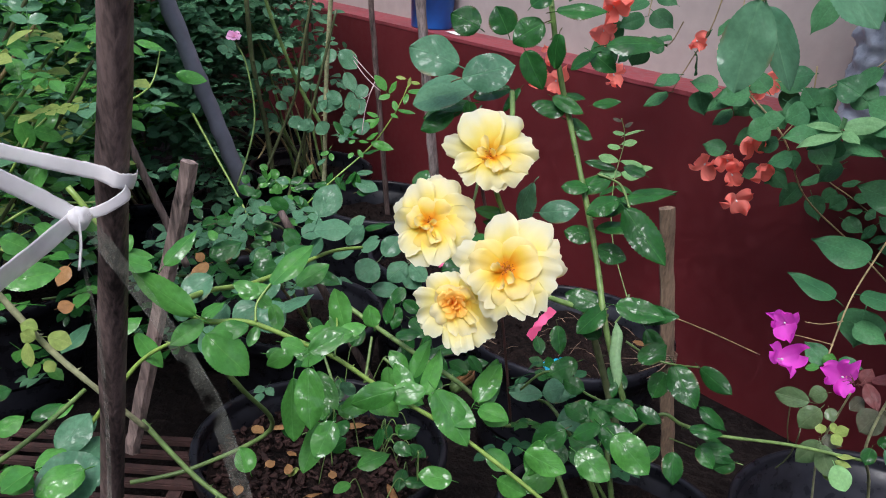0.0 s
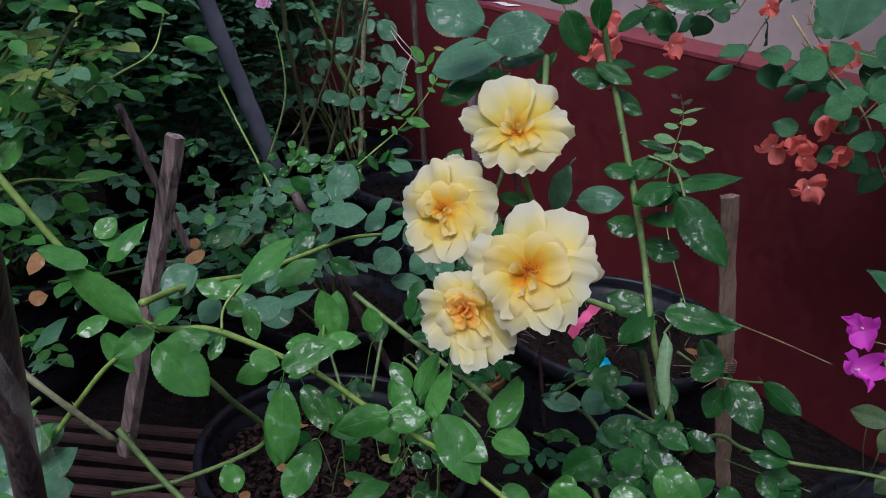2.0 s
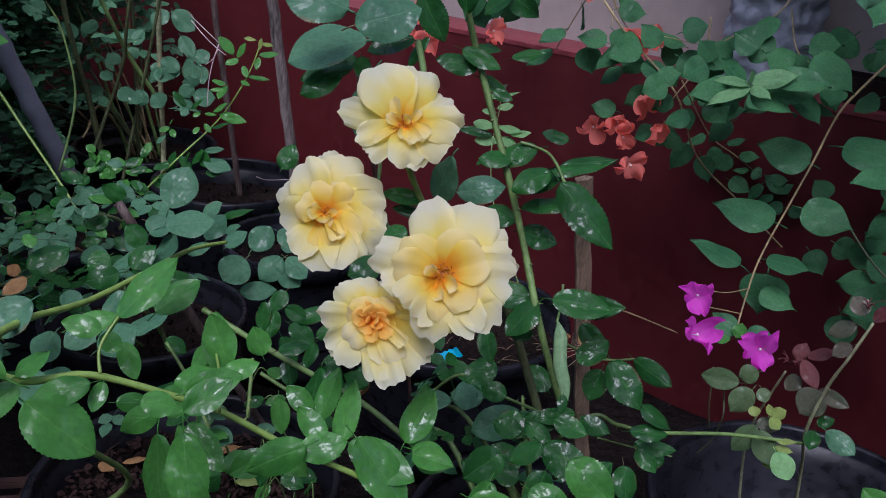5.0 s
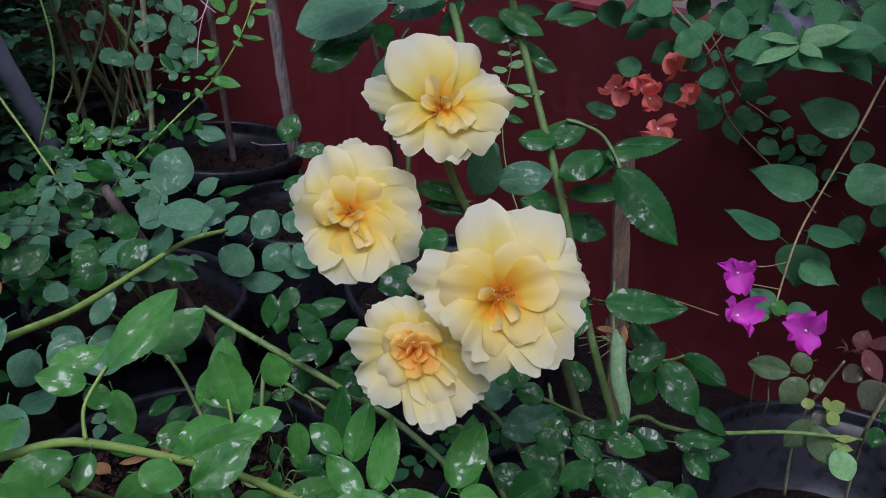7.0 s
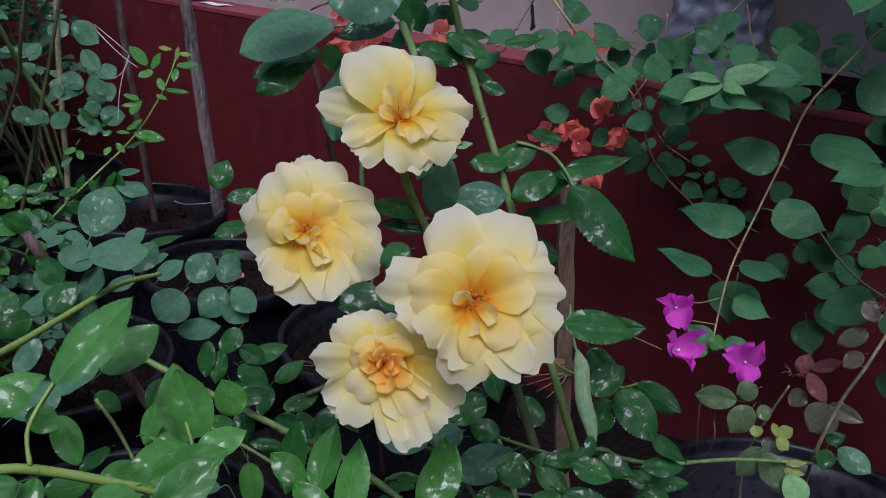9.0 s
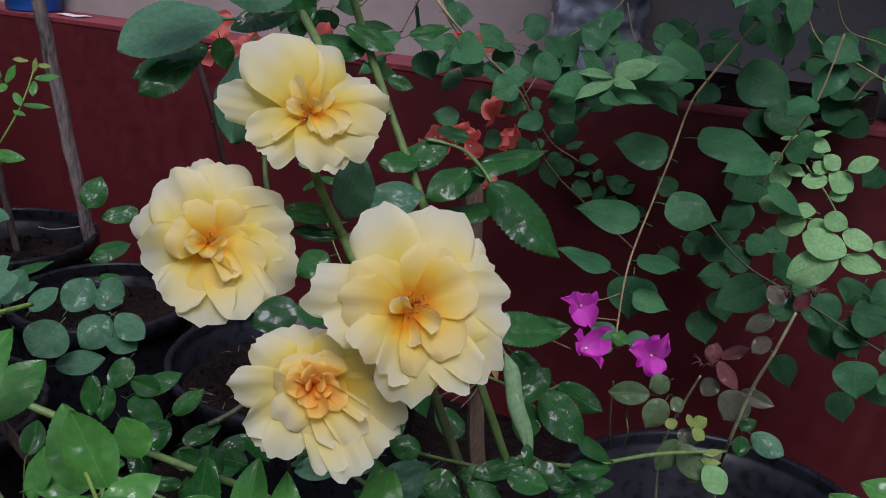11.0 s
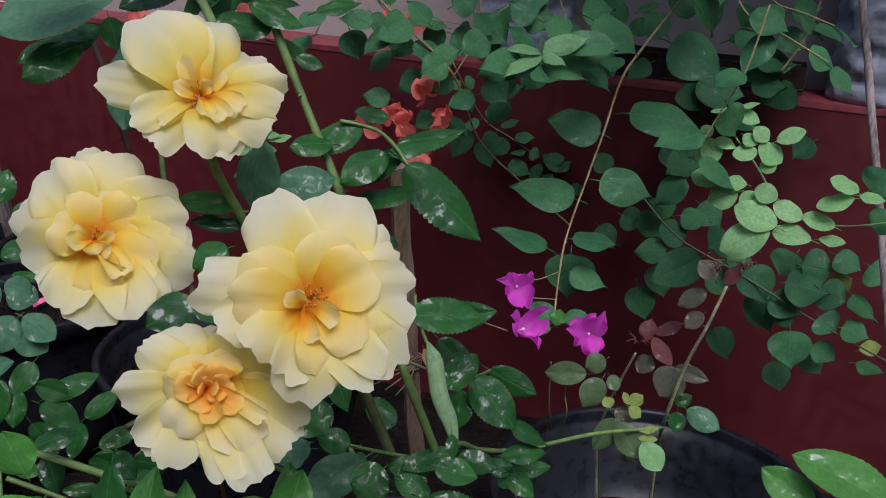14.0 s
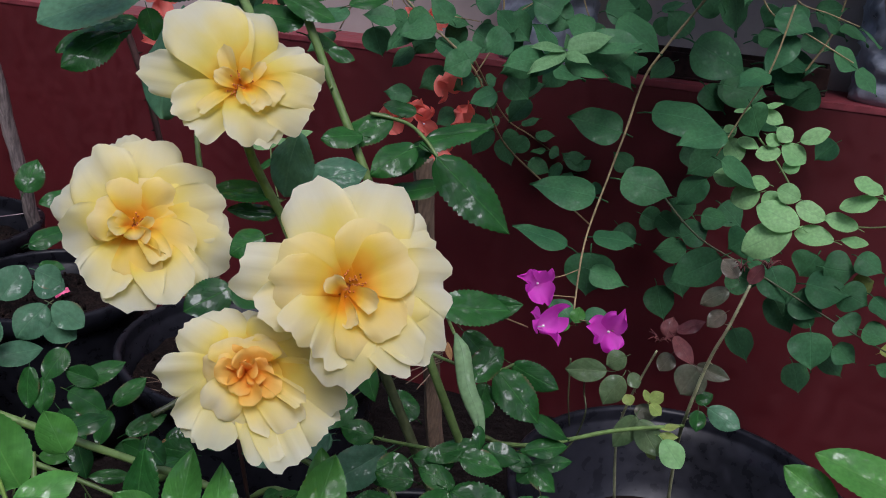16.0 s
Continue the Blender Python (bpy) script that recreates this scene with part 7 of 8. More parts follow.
leaf(front, (-0.075, 0.774, 0.617), (-0.092, 0.738, 0.577), 0.0388, "fresh_lit")
leaf(front, (-0.036, 0.791, 0.631), (-0.061, 0.783, 0.625), 0.0271, "fresh_lit")
leaf(front, (-0.028, 0.772, 0.637), (0.017, 0.782, 0.644), 0.0333, "fresh_lit")
leaf(front, (-0.046, 0.761, 0.593), (-0.015, 0.763, 0.589), 0.0141, "fresh_lit")
leaf(front, (-0.014, 0.860, 0.640), (-0.011, 0.843, 0.612), 0.0237, "fresh_lit")
leaf(front, (0.023, 0.876, 0.661), (0.008, 0.848, 0.618), 0.0312, "rose")
leaf(front, (-0.137, 0.782, 0.690), (-0.112, 0.787, 0.686), 0.0206, "fresh_lit")
leaf(front, (-0.108, 0.788, 0.686), (-0.081, 0.797, 0.690), 0.0252, "fresh_lit")
leaf(front, (-0.080, 0.824, 0.695), (-0.044, 0.829, 0.692), 0.0235, "young")
leaf(front, (-0.072, 0.836, 0.714), (-0.085, 0.820, 0.691), 0.0200, "young")
leaf(front, (-0.231, 0.842, 0.707), (-0.249, 0.833, 0.706), 0.0250, "matt")
leaf(front, (-0.209, 0.831, 0.693), (-0.205, 0.815, 0.663), 0.0321, "matt")
leaf(front, (-0.174, 0.902, 0.669), (-0.143, 0.920, 0.686), 0.0291, "matt")
leaf(front, (-0.159, 0.958, 0.656), (-0.119, 0.977, 0.675), 0.0335, "matt")
leaf(front, (-0.033, 0.719, 0.603), (-0.001, 0.733, 0.614), 0.0279, "fresh_lit")
leaf(front, (-0.162, 0.806, 0.523), (-0.176, 0.819, 0.546), 0.0331, "fresh_lit")
# ---- more bougainvillea leaves on twigs along the ledge ----
rng = random.Random(77)
for k in range(26):
    s = rng.uniform(-1.25, -0.15)
    a = on_wall(s, rng.uniform(-0.42, -0.10), rng.uniform(0.84, 1.16))
    way = Vector((rng.uniform(-1, 1), rng.uniform(-0.7, 0.3), rng.uniform(-0.9, 0.1))).normalized() * rng.uniform(0.10, 0.17)
    if s < -0.70 and s > -0.92 and a.z > 0.80:
        continue
    cane(vine, (a - way * 0.3 + Vector((0, 0, 0.05)), a, a + way * 0.5, a + way), 0.0014, 0.0009, VINE_STEM, seed=k)
    for u in (0.0, 0.35, 0.7, 1.0):
        p = a + way * u
        d = (way.normalized() * 0.5 + Vector((rng.uniform(-1, 1), rng.uniform(-0.6, 0.4), rng.uniform(-0.8, 0.3)))).normalized()
        leaf(vine, p + d * 0.010, p + d * rng.uniform(0.055, 0.085), rng.uniform(0.034, 0.052), "vine")
# ---- the slender shoots behind ----
shoots = thing("rose_bush", "slender rose with small pale leaflets by the wall", "rose bush", at=(-0.138, 2.346, 0.28))
cane(shoots, ((-0.334, 1.902, 0.385), (-0.303, 1.899, 0.444), (-0.222, 1.920, 0.527), (-0.137, 1.952, 0.607), (-0.088, 1.944, 0.681), (-0.067, 1.951, 0.723), (-0.054, 1.957, 0.757)), 0.0024, 0.0012, CANE_YOUNG, thorns=5, seed=836)
cane(shoots, ((-0.563, 1.987, 0.652), (-0.503, 1.932, 0.580), (-0.451, 1.892, 0.513), (-0.396, 1.837, 0.445), (-0.383, 1.839, 0.390)), 0.003, 0.002, CANE_YOUNG, thorns=6, seed=837)
cane(shoots, ((-0.309, 2.340, 0.243), (-0.299, 2.353, 0.426), (-0.298, 2.345, 0.588), (-0.292, 2.328, 0.764), (-0.277, 2.299, 0.979), (-0.259, 2.249, 1.176)), 0.0068, 0.006, CANE_PALE, thorns=10, seed=838)
cane(shoots, ((-0.453, 2.405, 0.336), (-0.472, 2.399, 0.505), (-0.489, 2.372, 0.627), (-0.502, 2.340, 0.753), (-0.510, 2.307, 0.963), (-0.514, 2.256, 1.127)), 0.0075, 0.006, CANE_DARK, thorns=10, seed=839)
cane(shoots, ((-0.292, 2.334, 0.539), (-0.356, 2.300, 0.658), (-0.386, 2.259, 0.747), (-0.428, 2.217, 0.880), (-0.458, 2.168, 1.037)), 0.0055, 0.0045, CANE, thorns=8, seed=840)
cane(shoots, ((-0.478, 2.247, 0.364), (-0.431, 2.299, 0.493), (-0.374, 2.295, 0.647), (-0.354, 2.265, 0.747), (-0.314, 2.243, 0.958)), 0.0045, 0.0035, CANE_DARK, thorns=6, seed=841)
cane(shoots, ((-0.391, 2.258, 0.346), (-0.345, 2.274, 0.540), (-0.308, 2.260, 0.680), (-0.259, 2.245, 0.887)), 0.0045, 0.0035, CANE_DARK, thorns=6, seed=842)
leaf(shoots, (-0.379, 1.875, 0.507), (-0.400, 1.865, 0.492), 0.0261, "rose")
leaf(shoots, (-0.331, 1.870, 0.467), (-0.361, 1.863, 0.464), 0.0224, "matt")
leaf(shoots, (-0.349, 1.870, 0.475), (-0.380, 1.863, 0.474), 0.0211, "matt")
leaf(shoots, (-0.391, 1.858, 0.469), (-0.408, 1.851, 0.460), 0.0273, "rose")
leaf(shoots, (-0.310, 1.886, 0.498), (-0.318, 1.879, 0.482), 0.0286, "young")
leaf(shoots, (-0.333, 1.869, 0.465), (-0.359, 1.859, 0.451), 0.0236, "matt")
leaf(shoots, (-0.304, 1.892, 0.512), (-0.271, 1.900, 0.520), 0.0211, "rose")
leaf(shoots, (-0.344, 1.892, 0.534), (-0.358, 1.896, 0.555), 0.0286, "young")
leaf(shoots, (-0.343, 1.887, 0.520), (-0.361, 1.878, 0.503), 0.0261, "young")
leaf(shoots, (-0.322, 1.871, 0.463), (-0.298, 1.882, 0.482), 0.0261, "rose")
leaf(shoots, (-0.317, 1.894, 0.525), (-0.346, 1.891, 0.533), 0.0211, "matt")
leaf(shoots, (-0.383, 1.864, 0.478), (-0.406, 1.862, 0.487), 0.0211, "matt")
leaf(shoots, (-0.276, 1.908, 0.548), (-0.266, 1.916, 0.568), 0.0211, "young")
leaf(shoots, (-0.353, 1.884, 0.518), (-0.331, 1.883, 0.502), 0.0273, "young")
leaf(shoots, (-0.314, 1.894, 0.524), (-0.287, 1.904, 0.541), 0.0248, "rose")
leaf(shoots, (-0.367, 1.893, 0.553), (-0.384, 1.893, 0.564), 0.0224, "young")
leaf(shoots, (-0.370, 1.886, 0.534), (-0.382, 1.892, 0.559), 0.0236, "young")
leaf(shoots, (-0.284, 1.878, 0.465), (-0.306, 1.869, 0.451), 0.0248, "matt")
leaf(shoots, (-0.296, 1.884, 0.487), (-0.267, 1.883, 0.471), 0.0273, "young")
leaf(shoots, (-0.354, 1.873, 0.487), (-0.352, 1.867, 0.468), 0.0298, "matt")
leaf(shoots, (-0.369, 1.884, 0.526), (-0.360, 1.894, 0.551), 0.0236, "young")
leaf(shoots, (-0.329, 1.881, 0.495), (-0.300, 1.883, 0.484), 0.0248, "matt")
leaf(shoots, (-0.289, 1.888, 0.495), (-0.295, 1.880, 0.474), 0.0261, "matt")
leaf(shoots, (-0.405, 1.876, 0.526), (-0.423, 1.876, 0.540), 0.0261, "rose")
leaf(shoots, (-0.361, 1.887, 0.529), (-0.382, 1.877, 0.514), 0.0224, "young")
leaf(shoots, (-0.396, 1.862, 0.481), (-0.366, 1.869, 0.483), 0.0211, "matt")
leaf(shoots, (-0.338, 2.238, 0.597), (-0.336, 2.230, 0.566), 0.0426, "matt")
leaf(shoots, (-0.251, 2.266, 0.670), (-0.274, 2.257, 0.640), 0.0500, "matt")
leaf(shoots, (-0.300, 2.242, 0.591), (-0.279, 2.237, 0.561), 0.0470, "matt")
leaf(shoots, (-0.220, 2.261, 0.633), (-0.216, 2.255, 0.604), 0.0441, "matt")
leaf(shoots, (-0.342, 2.237, 0.596), (-0.322, 2.234, 0.570), 0.0397, "matt")
leaf(shoots, (-0.235, 2.255, 0.613), (-0.220, 2.249, 0.581), 0.0382, "matt")
leaf(shoots, (-0.325, 2.240, 0.598), (-0.334, 2.230, 0.564), 0.0426, "matt")
leaf(shoots, (-0.301, 2.252, 0.637), (-0.264, 2.254, 0.623), 0.0353, "matt")
leaf(shoots, (-0.213, 2.251, 0.588), (-0.161, 2.255, 0.585), 0.0515, "matt")
leaf(shoots, (-0.212, 2.267, 0.658), (-0.215, 2.258, 0.617), 0.0470, "matt")
leaf(shoots, (-0.283, 2.258, 0.650), (-0.309, 2.248, 0.623), 0.0368, "matt")
leaf(shoots, (-0.272, 2.259, 0.650), (-0.258, 2.255, 0.623), 0.0515, "matt")
leaf(shoots, (-0.257, 2.246, 0.584), (-0.209, 2.244, 0.557), 0.0456, "matt")
leaf(shoots, (-0.372, 2.233, 0.603), (-0.352, 2.230, 0.574), 0.0470, "matt")
leaf(shoots, (-0.231, 1.907, 0.526), (-0.261, 1.900, 0.517), 0.0273, "rose")
leaf(shoots, (-0.211, 1.914, 0.540), (-0.186, 1.907, 0.510), 0.0248, "rose")
leaf(shoots, (-0.250, 1.896, 0.502), (-0.213, 1.896, 0.488), 0.0298, "rose")
leaf(shoots, (-0.273, 1.885, 0.478), (-0.306, 1.885, 0.494), 0.0273, "rose")
leaf(shoots, (-0.278, 1.882, 0.473), (-0.252, 1.880, 0.457), 0.0248, "rose")
leaf(shoots, (-0.161, 1.909, 0.509), (-0.119, 1.915, 0.519), 0.0422, "rose")
leaf(shoots, (-0.158, 1.912, 0.519), (-0.169, 1.923, 0.555), 0.0323, "rose")
leaf(shoots, (-0.348, 1.888, 0.526), (-0.389, 1.882, 0.533), 0.0373, "rose")
leaf(shoots, (-0.105, 1.969, 0.741), (-0.132, 1.979, 0.774), 0.0307, "young")
leaf(shoots, (-0.097, 1.965, 0.736), (-0.081, 1.962, 0.767), 0.0213, "young")
leaf(shoots, (-0.095, 1.963, 0.732), (-0.120, 1.954, 0.723), 0.0213, "young")
leaf(shoots, (-0.053, 1.957, 0.745), (-0.015, 1.939, 0.752), 0.0189, "young")
leaf(shoots, (-0.060, 1.970, 0.772), (-0.083, 1.967, 0.777), 0.0118, "yellow")
leaf(shoots, (-0.054, 1.955, 0.740), (-0.060, 1.937, 0.720), 0.0166, "young")
leaf(shoots, (-0.050, 1.965, 0.766), (-0.026, 1.948, 0.766), 0.0095, "yellow")
leaf(shoots, (-0.054, 1.961, 0.753), (-0.048, 1.959, 0.779), 0.0106, "yellow")
leaf(shoots, (-0.085, 1.955, 0.721), (-0.077, 1.934, 0.702), 0.0166, "young")
leaf(shoots, (-0.075, 1.945, 0.703), (-0.032, 1.922, 0.703), 0.0130, "young")
leaf(shoots, (-0.089, 1.945, 0.694), (-0.072, 1.927, 0.689), 0.0142, "young")
leaf(shoots, (-0.120, 1.948, 0.684), (-0.146, 1.947, 0.692), 0.0177, "young")
leaf(shoots, (-0.118, 1.944, 0.676), (-0.151, 1.941, 0.674), 0.0118, "young")
leaf(shoots, (-0.118, 1.946, 0.681), (-0.135, 1.930, 0.659), 0.0307, "young")
leaf(shoots, (-0.143, 1.931, 0.631), (-0.114, 1.921, 0.652), 0.0189, "young")
leaf(shoots, (-0.131, 1.927, 0.627), (-0.077, 1.898, 0.620), 0.0272, "young")
leaf(shoots, (-0.198, 1.948, 0.636), (-0.220, 1.956, 0.666), 0.0284, "rose")
leaf(shoots, (-0.190, 1.945, 0.633), (-0.163, 1.937, 0.659), 0.0213, "rose")
leaf(shoots, (-0.194, 1.945, 0.632), (-0.208, 1.933, 0.622), 0.0177, "matt")
leaf(shoots, (-0.170, 1.937, 0.627), (-0.184, 1.927, 0.622), 0.0142, "young")
leaf(shoots, (-0.161, 1.934, 0.627), (-0.137, 1.918, 0.629), 0.0118, "young")
leaf(shoots, (-0.149, 1.919, 0.600), (-0.108, 1.904, 0.616), 0.0189, "rose")
leaf(shoots, (-0.162, 1.926, 0.607), (-0.149, 1.906, 0.595), 0.0142, "young")
leaf(shoots, (-0.172, 1.925, 0.599), (-0.183, 1.912, 0.589), 0.0142, "young")
leaf(shoots, (-0.234, 1.959, 0.588), (-0.253, 1.950, 0.581), 0.0168, "young")
leaf(shoots, (-0.230, 1.957, 0.585), (-0.222, 1.938, 0.573), 0.0168, "young")
leaf(shoots, (-0.234, 1.962, 0.595), (-0.226, 1.955, 0.608), 0.0144, "young")
leaf(shoots, (-0.242, 1.955, 0.574), (-0.260, 1.943, 0.561), 0.0216, "matt")
leaf(shoots, (-0.271, 1.955, 0.555), (-0.291, 1.937, 0.528), 0.0216, "rose")
leaf(shoots, (-0.338, 1.950, 0.503), (-0.386, 1.954, 0.511), 0.0168, "young")
leaf(shoots, (-0.321, 1.949, 0.510), (-0.350, 1.949, 0.521), 0.0239, "young")
leaf(shoots, (-0.328, 1.947, 0.503), (-0.358, 1.939, 0.492), 0.0216, "young")
leaf(shoots, (-0.321, 1.944, 0.500), (-0.297, 1.924, 0.495), 0.0168, "young")
leaf(shoots, (-0.311, 1.943, 0.505), (-0.285, 1.935, 0.526), 0.0192, "young")
leaf(shoots, (-0.290, 1.938, 0.504), (-0.265, 1.921, 0.506), 0.0144, "young")
leaf(shoots, (-0.234, 1.925, 0.510), (-0.222, 1.927, 0.547), 0.0239, "rose")
leaf(shoots, (-0.211, 1.921, 0.514), (-0.190, 1.920, 0.550), 0.0263, "rose")
leaf(shoots, (-0.188, 1.919, 0.524), (-0.163, 1.915, 0.555), 0.0239, "rose")
leaf(shoots, (-0.163, 1.924, 0.550), (-0.123, 1.907, 0.560), 0.0144, "matt")
leaf(shoots, (-0.165, 1.917, 0.532), (-0.109, 1.888, 0.525), 0.0359, "matt")
leaf(shoots, (-0.252, 1.922, 0.492), (-0.219, 1.913, 0.516), 0.0216, "rose")
leaf(shoots, (-0.267, 1.925, 0.489), (-0.243, 1.902, 0.477), 0.0239, "rose")
leaf(shoots, (-0.281, 2.435, 0.751), (-0.325, 2.425, 0.727), 0.0467, "matt")
leaf(shoots, (-0.271, 2.433, 0.755), (-0.218, 2.391, 0.716), 0.0525, "matt")
leaf(shoots, (-0.253, 2.405, 0.699), (-0.220, 2.367, 0.658), 0.0379, "matt")
leaf(shoots, (-0.213, 2.382, 0.671), (-0.187, 2.353, 0.647), 0.0409, "matt")
leaf(shoots, (-0.233, 2.379, 0.653), (-0.235, 2.347, 0.602), 0.0379, "matt")
leaf(shoots, (-0.261, 2.376, 0.629), (-0.273, 2.358, 0.605), 0.0292, "matt")
leaf(shoots, (-0.205, 2.365, 0.636), (-0.195, 2.334, 0.598), 0.0379, "matt")
leaf(shoots, (-0.357, 2.433, 0.701), (-0.403, 2.426, 0.682), 0.0409, "matt")
leaf(shoots, (-0.344, 2.431, 0.705), (-0.366, 2.411, 0.671), 0.0350, "matt")
leaf(shoots, (-0.413, 2.435, 0.672), (-0.444, 2.437, 0.683), 0.0438, "matt")
leaf(shoots, (-0.380, 2.421, 0.661), (-0.356, 2.395, 0.641), 0.0350, "matt")
leaf(shoots, (-0.298, 2.388, 0.632), (-0.318, 2.372, 0.611), 0.0350, "matt")
leaf(shoots, (-0.431, 2.428, 0.644), (-0.404, 2.401, 0.625), 0.0379, "matt")
leaf(shoots, (-0.494, 2.452, 0.662), (-0.530, 2.434, 0.625), 0.0496, "matt")
leaf(shoots, (-0.544, 2.484, 0.705), (-0.510, 2.450, 0.674), 0.0496, "matt")
leaf(shoots, (-0.456, 2.464, 0.714), (-0.492, 2.451, 0.688), 0.0438, "matt")
leaf(shoots, (-0.418, 2.399, 0.585), (-0.441, 2.403, 0.607), 0.0409, "matt")
leaf(shoots, (-0.387, 2.382, 0.564), (-0.360, 2.352, 0.539), 0.0350, "matt")
leaf(shoots, (-0.272, 1.539, 0.578), (-0.310, 1.542, 0.588), 0.0256, "young")
leaf(shoots, (-0.357, 1.577, 0.613), (-0.320, 1.552, 0.605), 0.0256, "rose")
leaf(shoots, (-0.324, 1.558, 0.590), (-0.310, 1.536, 0.573), 0.0256, "matt")
leaf(shoots, (-0.281, 1.549, 0.596), (-0.237, 1.523, 0.589), 0.0329, "matt")
leaf(shoots, (-0.216, 1.522, 0.573), (-0.183, 1.497, 0.562), 0.0329, "rose")
leaf(shoots, (-0.256, 1.531, 0.569), (-0.233, 1.512, 0.564), 0.0237, "young")
leaf(shoots, (-0.280, 1.529, 0.552), (-0.315, 1.522, 0.540), 0.0329, "rose")
leaf(shoots, (-0.281, 1.534, 0.561), (-0.249, 1.523, 0.582), 0.0237, "rose")
leaf(shoots, (-0.270, 1.516, 0.526), (-0.242, 1.492, 0.513), 0.0274, "rose")
leaf(shoots, (-0.291, 1.519, 0.521), (-0.323, 1.514, 0.516), 0.0256, "rose")
leaf(shoots, (-0.256, 1.500, 0.499), (-0.300, 1.493, 0.481), 0.0292, "rose")
leaf(shoots, (-0.330, 1.541, 0.549), (-0.354, 1.543, 0.563), 0.0219, "matt")
leaf(shoots, (-0.338, 1.534, 0.527), (-0.359, 1.524, 0.516), 0.0201, "matt")
leaf(shoots, (-0.324, 1.532, 0.531), (-0.334, 1.535, 0.558), 0.0201, "matt")
leaf(shoots, (-0.134, 1.500, 0.571), (-0.104, 1.491, 0.596), 0.0256, "matt")
leaf(shoots, (-0.102, 1.492, 0.574), (-0.053, 1.477, 0.594), 0.0219, "rose")
leaf(shoots, (-0.099, 1.482, 0.552), (-0.075, 1.471, 0.567), 0.0219, "matt")
leaf(shoots, (-0.011, 1.475, 0.590), (0.026, 1.461, 0.606), 0.0274, "rose")
leaf(shoots, (-0.001, 1.464, 0.570), (0.026, 1.445, 0.568), 0.0219, "rose")
leaf(shoots, (-0.009, 1.458, 0.551), (0.022, 1.435, 0.543), 0.0365, "matt")
leaf(shoots, (-0.300, 1.513, 0.500), (-0.322, 1.502, 0.488), 0.0219, "matt")
leaf(shoots, (-0.348, 1.523, 0.496), (-0.363, 1.508, 0.477), 0.0237, "rose")
leaf(shoots, (-0.285, 1.500, 0.479), (-0.314, 1.484, 0.451), 0.0310, "matt")
leaf(shoots, (-0.237, 1.512, 0.536), (-0.259, 1.513, 0.553), 0.0237, "rose")
leaf(shoots, (-0.300, 1.529, 0.538), (-0.282, 1.509, 0.529), 0.0201, "young")
leaf(shoots, (-0.348, 1.559, 0.578), (-0.362, 1.559, 0.595), 0.0219, "rose")
leaf(shoots, (-0.352, 1.547, 0.548), (-0.329, 1.541, 0.575), 0.0219, "matt")
shoot = thing("rose_bush", "thin rose shoot with tiny pale leaflets before the wall", "rose bush", at=(0.45, 1.95, 0.2))
cane(shoot, ((0.486, 1.723, 0.320), (0.444, 1.842, 0.448), (0.455, 1.978, 0.544), (0.478, 2.032, 0.645), (0.466, 2.046, 0.697)), 0.0016, 0.001, CANE, thorns=0, seed=907)
leaf(shoot, (0.467, 2.044, 0.690), (0.446, 2.050, 0.697), 0.0110, "bronze")
leaf(shoot, (0.475, 2.040, 0.678), (0.493, 2.039, 0.692), 0.0125, "bronze")
leaf(shoot, (0.477, 2.035, 0.658), (0.521, 2.029, 0.677), 0.0157, "lime")
leaf(shoot, (0.476, 2.036, 0.661), (0.449, 2.042, 0.662), 0.0157, "lime")
leaf(shoot, (0.472, 2.031, 0.637), (0.508, 2.026, 0.648), 0.0188, "lime")
leaf(shoot, (0.470, 2.029, 0.628), (0.439, 2.036, 0.630), 0.0188, "lime")
leaf(shoot, (0.469, 2.022, 0.597), (0.421, 2.034, 0.605), 0.0251, "lime")
leaf(shoot, (0.473, 2.021, 0.597), (0.529, 2.006, 0.591), 0.0251, "lime")
leaf(shoot, (0.504, 2.010, 0.581), (0.550, 2.001, 0.593), 0.0219, "lime")
leaf(shoot, (0.464, 2.017, 0.576), (0.388, 2.035, 0.588), 0.0313, "rose")
leaf(shoot, (0.478, 2.011, 0.565), (0.424, 2.022, 0.565), 0.0251, "lime")
leaf(shoot, (0.478, 2.013, 0.571), (0.519, 2.001, 0.563), 0.0251, "lime")
leaf(shoot, (0.467, 2.005, 0.537), (0.429, 2.006, 0.512), 0.0251, "rose")
leaf(shoot, (0.467, 2.005, 0.537), (0.508, 1.993, 0.526), 0.0219, "rose")

# ---- bark mulch and fallen leaves in the pot under the canes ----
rng = random.Random(31)
bm = bmesh.new()
for _ in range(900):
    a, r = rng.uniform(0, 6.28), 0.185 * math.sqrt(rng.random())
    s = rng.uniform(0.003, 0.009)
    at = Matrix.Translation((r * math.cos(a), r * math.sin(a), rng.uniform(0.0, 0.012))) @ Euler((rng.uniform(-0.7, 0.7), rng.uniform(-0.7, 0.7), rng.uniform(0, 6))).to_matrix().to_4x4()
    outline = [(s * rng.uniform(0.5, 1.7) * math.cos(k * 1.26), s * rng.uniform(0.4, 1.0) * math.sin(k * 1.26)) for k in range(5)]
    lo = [bm.verts.new(at @ Vector((x, y, 0))) for x, y in outline]
    hi = [bm.verts.new(at @ Vector((x * 0.85, y * 0.85, s * 0.35))) for x, y in outline]
    bm.faces.new(lo[::-1])
    bm.faces.new(hi)
    for k in range(5):
        bm.faces.new((lo[k], lo[(k + 1) % 5], hi[(k + 1) % 5], hi[k]))
mulch = mesh_object("bark_mulch", bm, BARK, False)
mulch.location = (-0.136, 1.198, 0.243)
tagged(mulch, "reddish brown bark chips covering the pot soil", "mulch", kind="stuff")
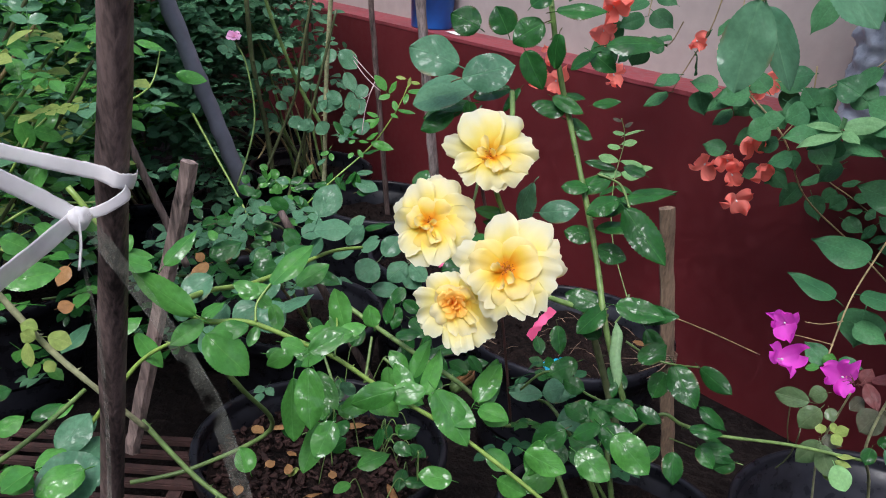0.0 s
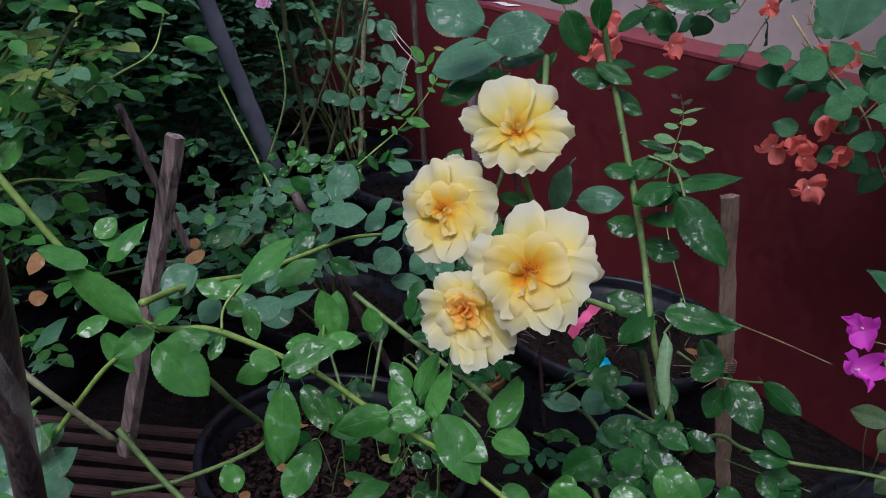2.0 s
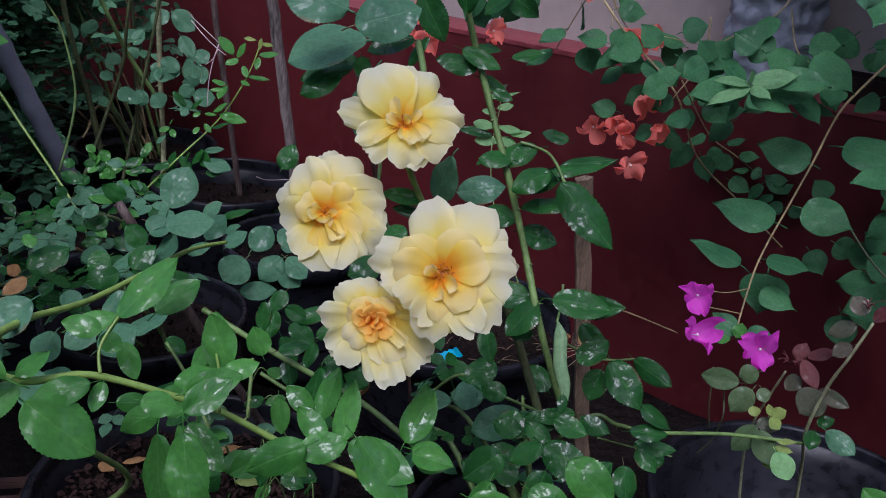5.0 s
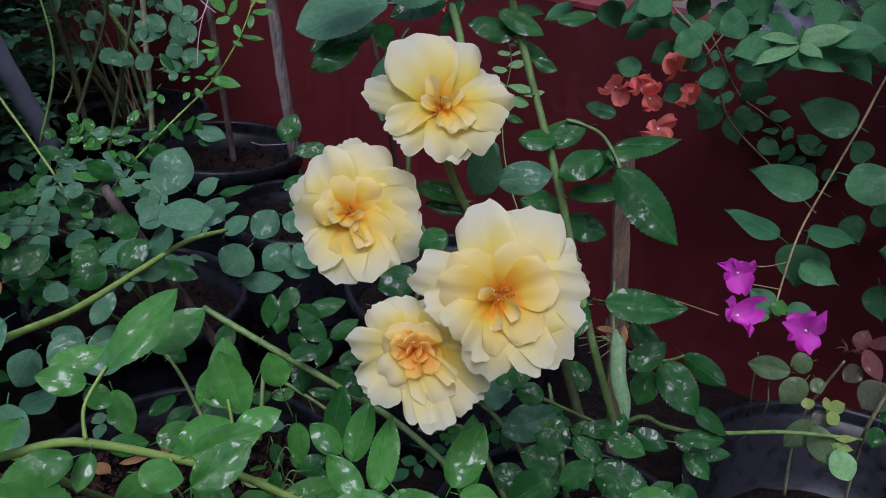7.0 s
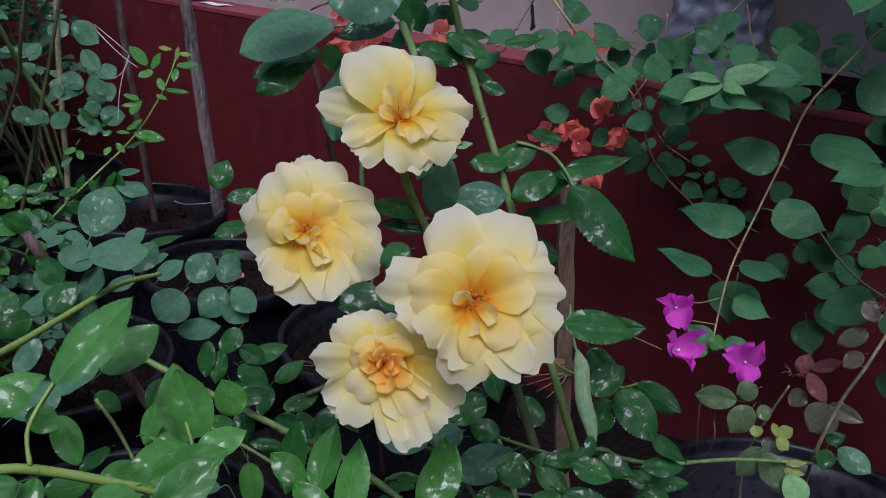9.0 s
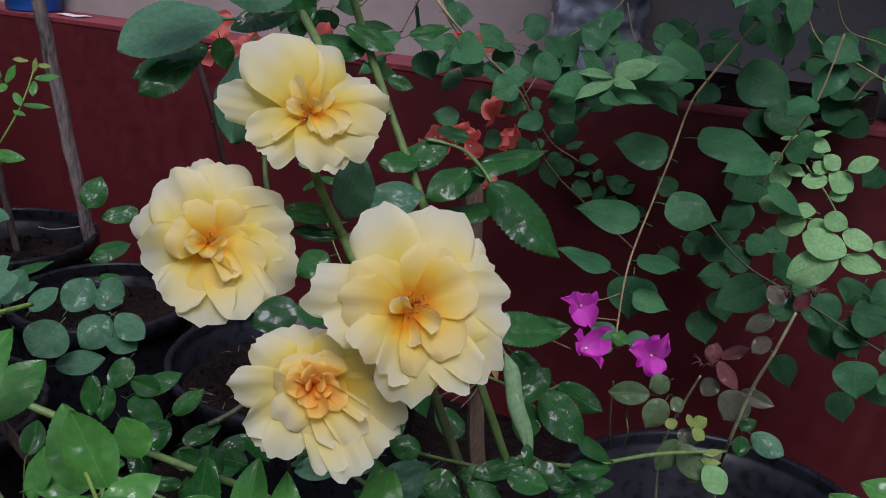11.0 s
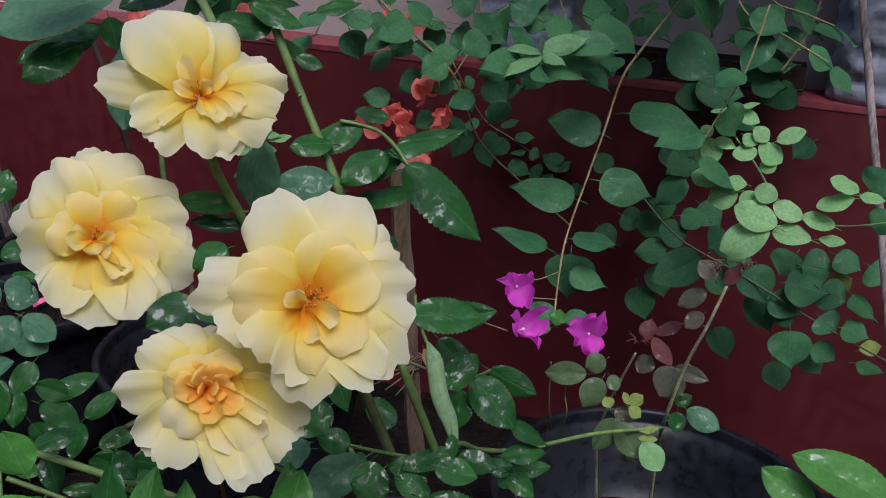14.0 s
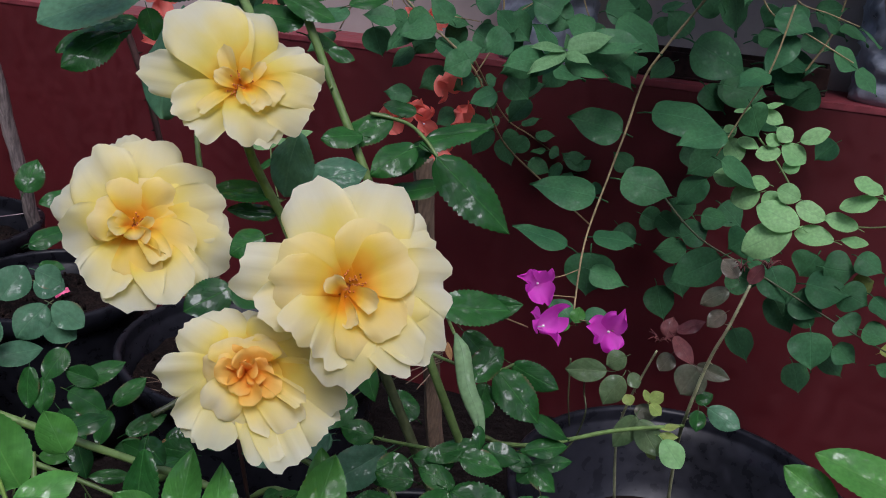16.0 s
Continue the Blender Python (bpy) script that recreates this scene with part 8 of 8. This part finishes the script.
litter = thing("leaf_litter", "dry brown and yellow leaves fallen on the mulch", "fallen leaves", at=(-0.136, 1.198, 0.25))
for k in range(15):
    a, r = rng.uniform(0, 6.28), 0.18 * math.sqrt(rng.random())
    p = Vector((-0.136 + r * math.cos(a), 1.198 + r * math.sin(a), 0.258 + rng.uniform(0, 0.008)))
    w = Vector((rng.uniform(-1, 1), rng.uniform(-1, 1), rng.uniform(-0.15, 0.2))).normalized()
    leaf(litter, p, p + w * rng.uniform(0.02, 0.04), rng.uniform(0.012, 0.022), rng.choice(("dry", "dry", "yellow")), (rng.uniform(-0.4, 0.4), rng.uniform(-0.4, 0.4), 1))

# ---- low leaves of the young rose over the mulch ----
rng = random.Random(52)
for k in range(30):
    p = Vector((rng.uniform(-0.16, 0.03), rng.uniform(1.02, 1.30), rng.uniform(0.30, 0.44)))
    w = Vector((rng.uniform(-1, 1), rng.uniform(-0.8, 0.3), rng.uniform(-0.6, 0.4))).normalized()
    n = rng.uniform(0.028, 0.042)
    cane(front, (p - w * 0.03 - Vector((0, 0, 0.05)), p - w * 0.012, p), 0.0010, 0.0008, CANE, seed=k)
    leaf(front, p, p + w * n, n * rng.uniform(0.7, 0.85), rng.choice(("rose", "rose", "matt", "fresh_lit")))

# ---- small things among the plants ----
cane(bush, ((0.371, 1.067, 0.628), (0.443, 1.114, 0.586), (0.560, 1.207, 0.508)), 0.0011, 0.0009, VINE_STEM, thorns=0, seed=948)
leaf(front, (-0.265, 1.033, 0.679), (-0.286, 1.020, 0.667), 0.0195, "dry")
leaf(front, (-0.271, 1.033, 0.683), (-0.282, 1.033, 0.692), 0.0135, "dry")
leaf(bush, (0.339, 1.038, 0.605), (0.339, 1.027, 0.588), 0.0082, "dry")
leaf(bush, (0.328, 1.039, 0.598), (0.311, 1.047, 0.598), 0.0068, "dry")
raffia = bmesh.new()
for k in range(5):
    z = 0.585 + 0.004 * k
    tube(raffia, smooth_path([(0.332, 1.062, z), (0.352, 1.060, z + 0.003), (0.372, 1.078, z - 0.002), (0.36, 1.10, z), (0.335, 1.095, z + 0.004), (0.332, 1.064, z + 0.002)], 5), 0.0013, 0.0011, 5)
for k in range(4):
    tube(raffia, smooth_path([(0.35, 1.061, 0.592), (0.33 - 0.012 * k, 1.04, 0.585 + 0.006 * k), (0.30 - 0.02 * k, 1.03, 0.57 + 0.012 * k)], 5), 0.0013, 0.0008, 5)
bmesh.ops.transform(raffia, verts=raffia.verts, matrix=Matrix.Translation((0.410, 1.193, 0.50)) @ Matrix.Diagonal((0.72, 0.72, 0.9, 1)) @ Matrix.Translation((-0.352, -1.080, -0.592)))
tagged(mesh_object("raffia_tie", raffia, WOOD_PALE), "dry raffia wound round the wooden stake", "tie")
straws = bmesh.new()
rng = random.Random(8)
for k in range(46):
    a, r = rng.uniform(0, 6.28), 0.19 * math.sqrt(rng.random())
    p = Vector((0.338 + r * math.cos(a), 1.691 + r * math.sin(a), 0.247 + rng.uniform(0, 0.01)))
    w = Vector((rng.uniform(-1, 1), rng.uniform(-1, 1), rng.uniform(-0.1, 0.35))).normalized() * rng.uniform(0.02, 0.05)
    tube(straws, [p, p + w * 0.5 + Vector((0, 0, 0.003)), p + w], 0.0009, 0.0006, 4)
tagged(mesh_object("straw", straws, WOOD_PALE), "dry straws and rootlets scattered on pot soil", "straw", kind="stuff")
for strands in ((((-0.205, 2.171, 0.784), (-0.169, 2.088, 0.769), (-0.139, 2.070, 0.745)), ((-0.201, 2.144, 0.777), (-0.169, 2.082, 0.755), (-0.144, 2.066, 0.735), (-0.124, 2.056, 0.722)), ((-0.139, 2.069, 0.743), (-0.150, 2.058, 0.712), (-0.159, 2.043, 0.672), (-0.163, 2.022, 0.621)), ((-0.141, 2.065, 0.733), (-0.152, 2.058, 0.712), (-0.167, 2.057, 0.700))),
                (((-0.067, 2.256, 0.387), (-0.043, 2.276, 0.373), (0.002, 2.311, 0.363), (0.049, 2.317, 0.366)), ((0.020, 2.316, 0.364), (0.022, 2.316, 0.338), (0.026, 2.310, 0.326)))):
    bm = bmesh.new()
    for pts in strands:
        tube(bm, smooth_path(pts, 4), 0.0012, 0.0010, 5)
    tagged(mesh_object("string_scrap", bm, TWINE), "thin greyish pink string caught on the stake", "string")
pinkrose = thing("rose_bush", "dark rose stem with one small pink bud", "rose bush", at=(-0.52, 2.06, 0.28))
cane(pinkrose, ((-0.474, 2.041, 0.460), (-0.440, 2.092, 0.610), (-0.460, 2.112, 0.746), (-0.486, 2.110, 0.805)), 0.003, 0.0018, CANE, thorns=4, seed=974)
PINK_BUD = [(a, 19, 19, 1) for a in (0, 72, 144, 216, 288)] + [(a + 36, 13, 13, 2) for a in (0, 120, 240)]
head = bloom(pinkrose, (-0.488, 2.110, 0.817), (-0.2, -0.6, 0.7), (0, 0, 1), PINK_BUD, 9, "small pink rosebud", 0.02)
for ob in head.children:
    if ob.name.startswith("petal"):
        ob.data.materials[0] = PETAL_PINK
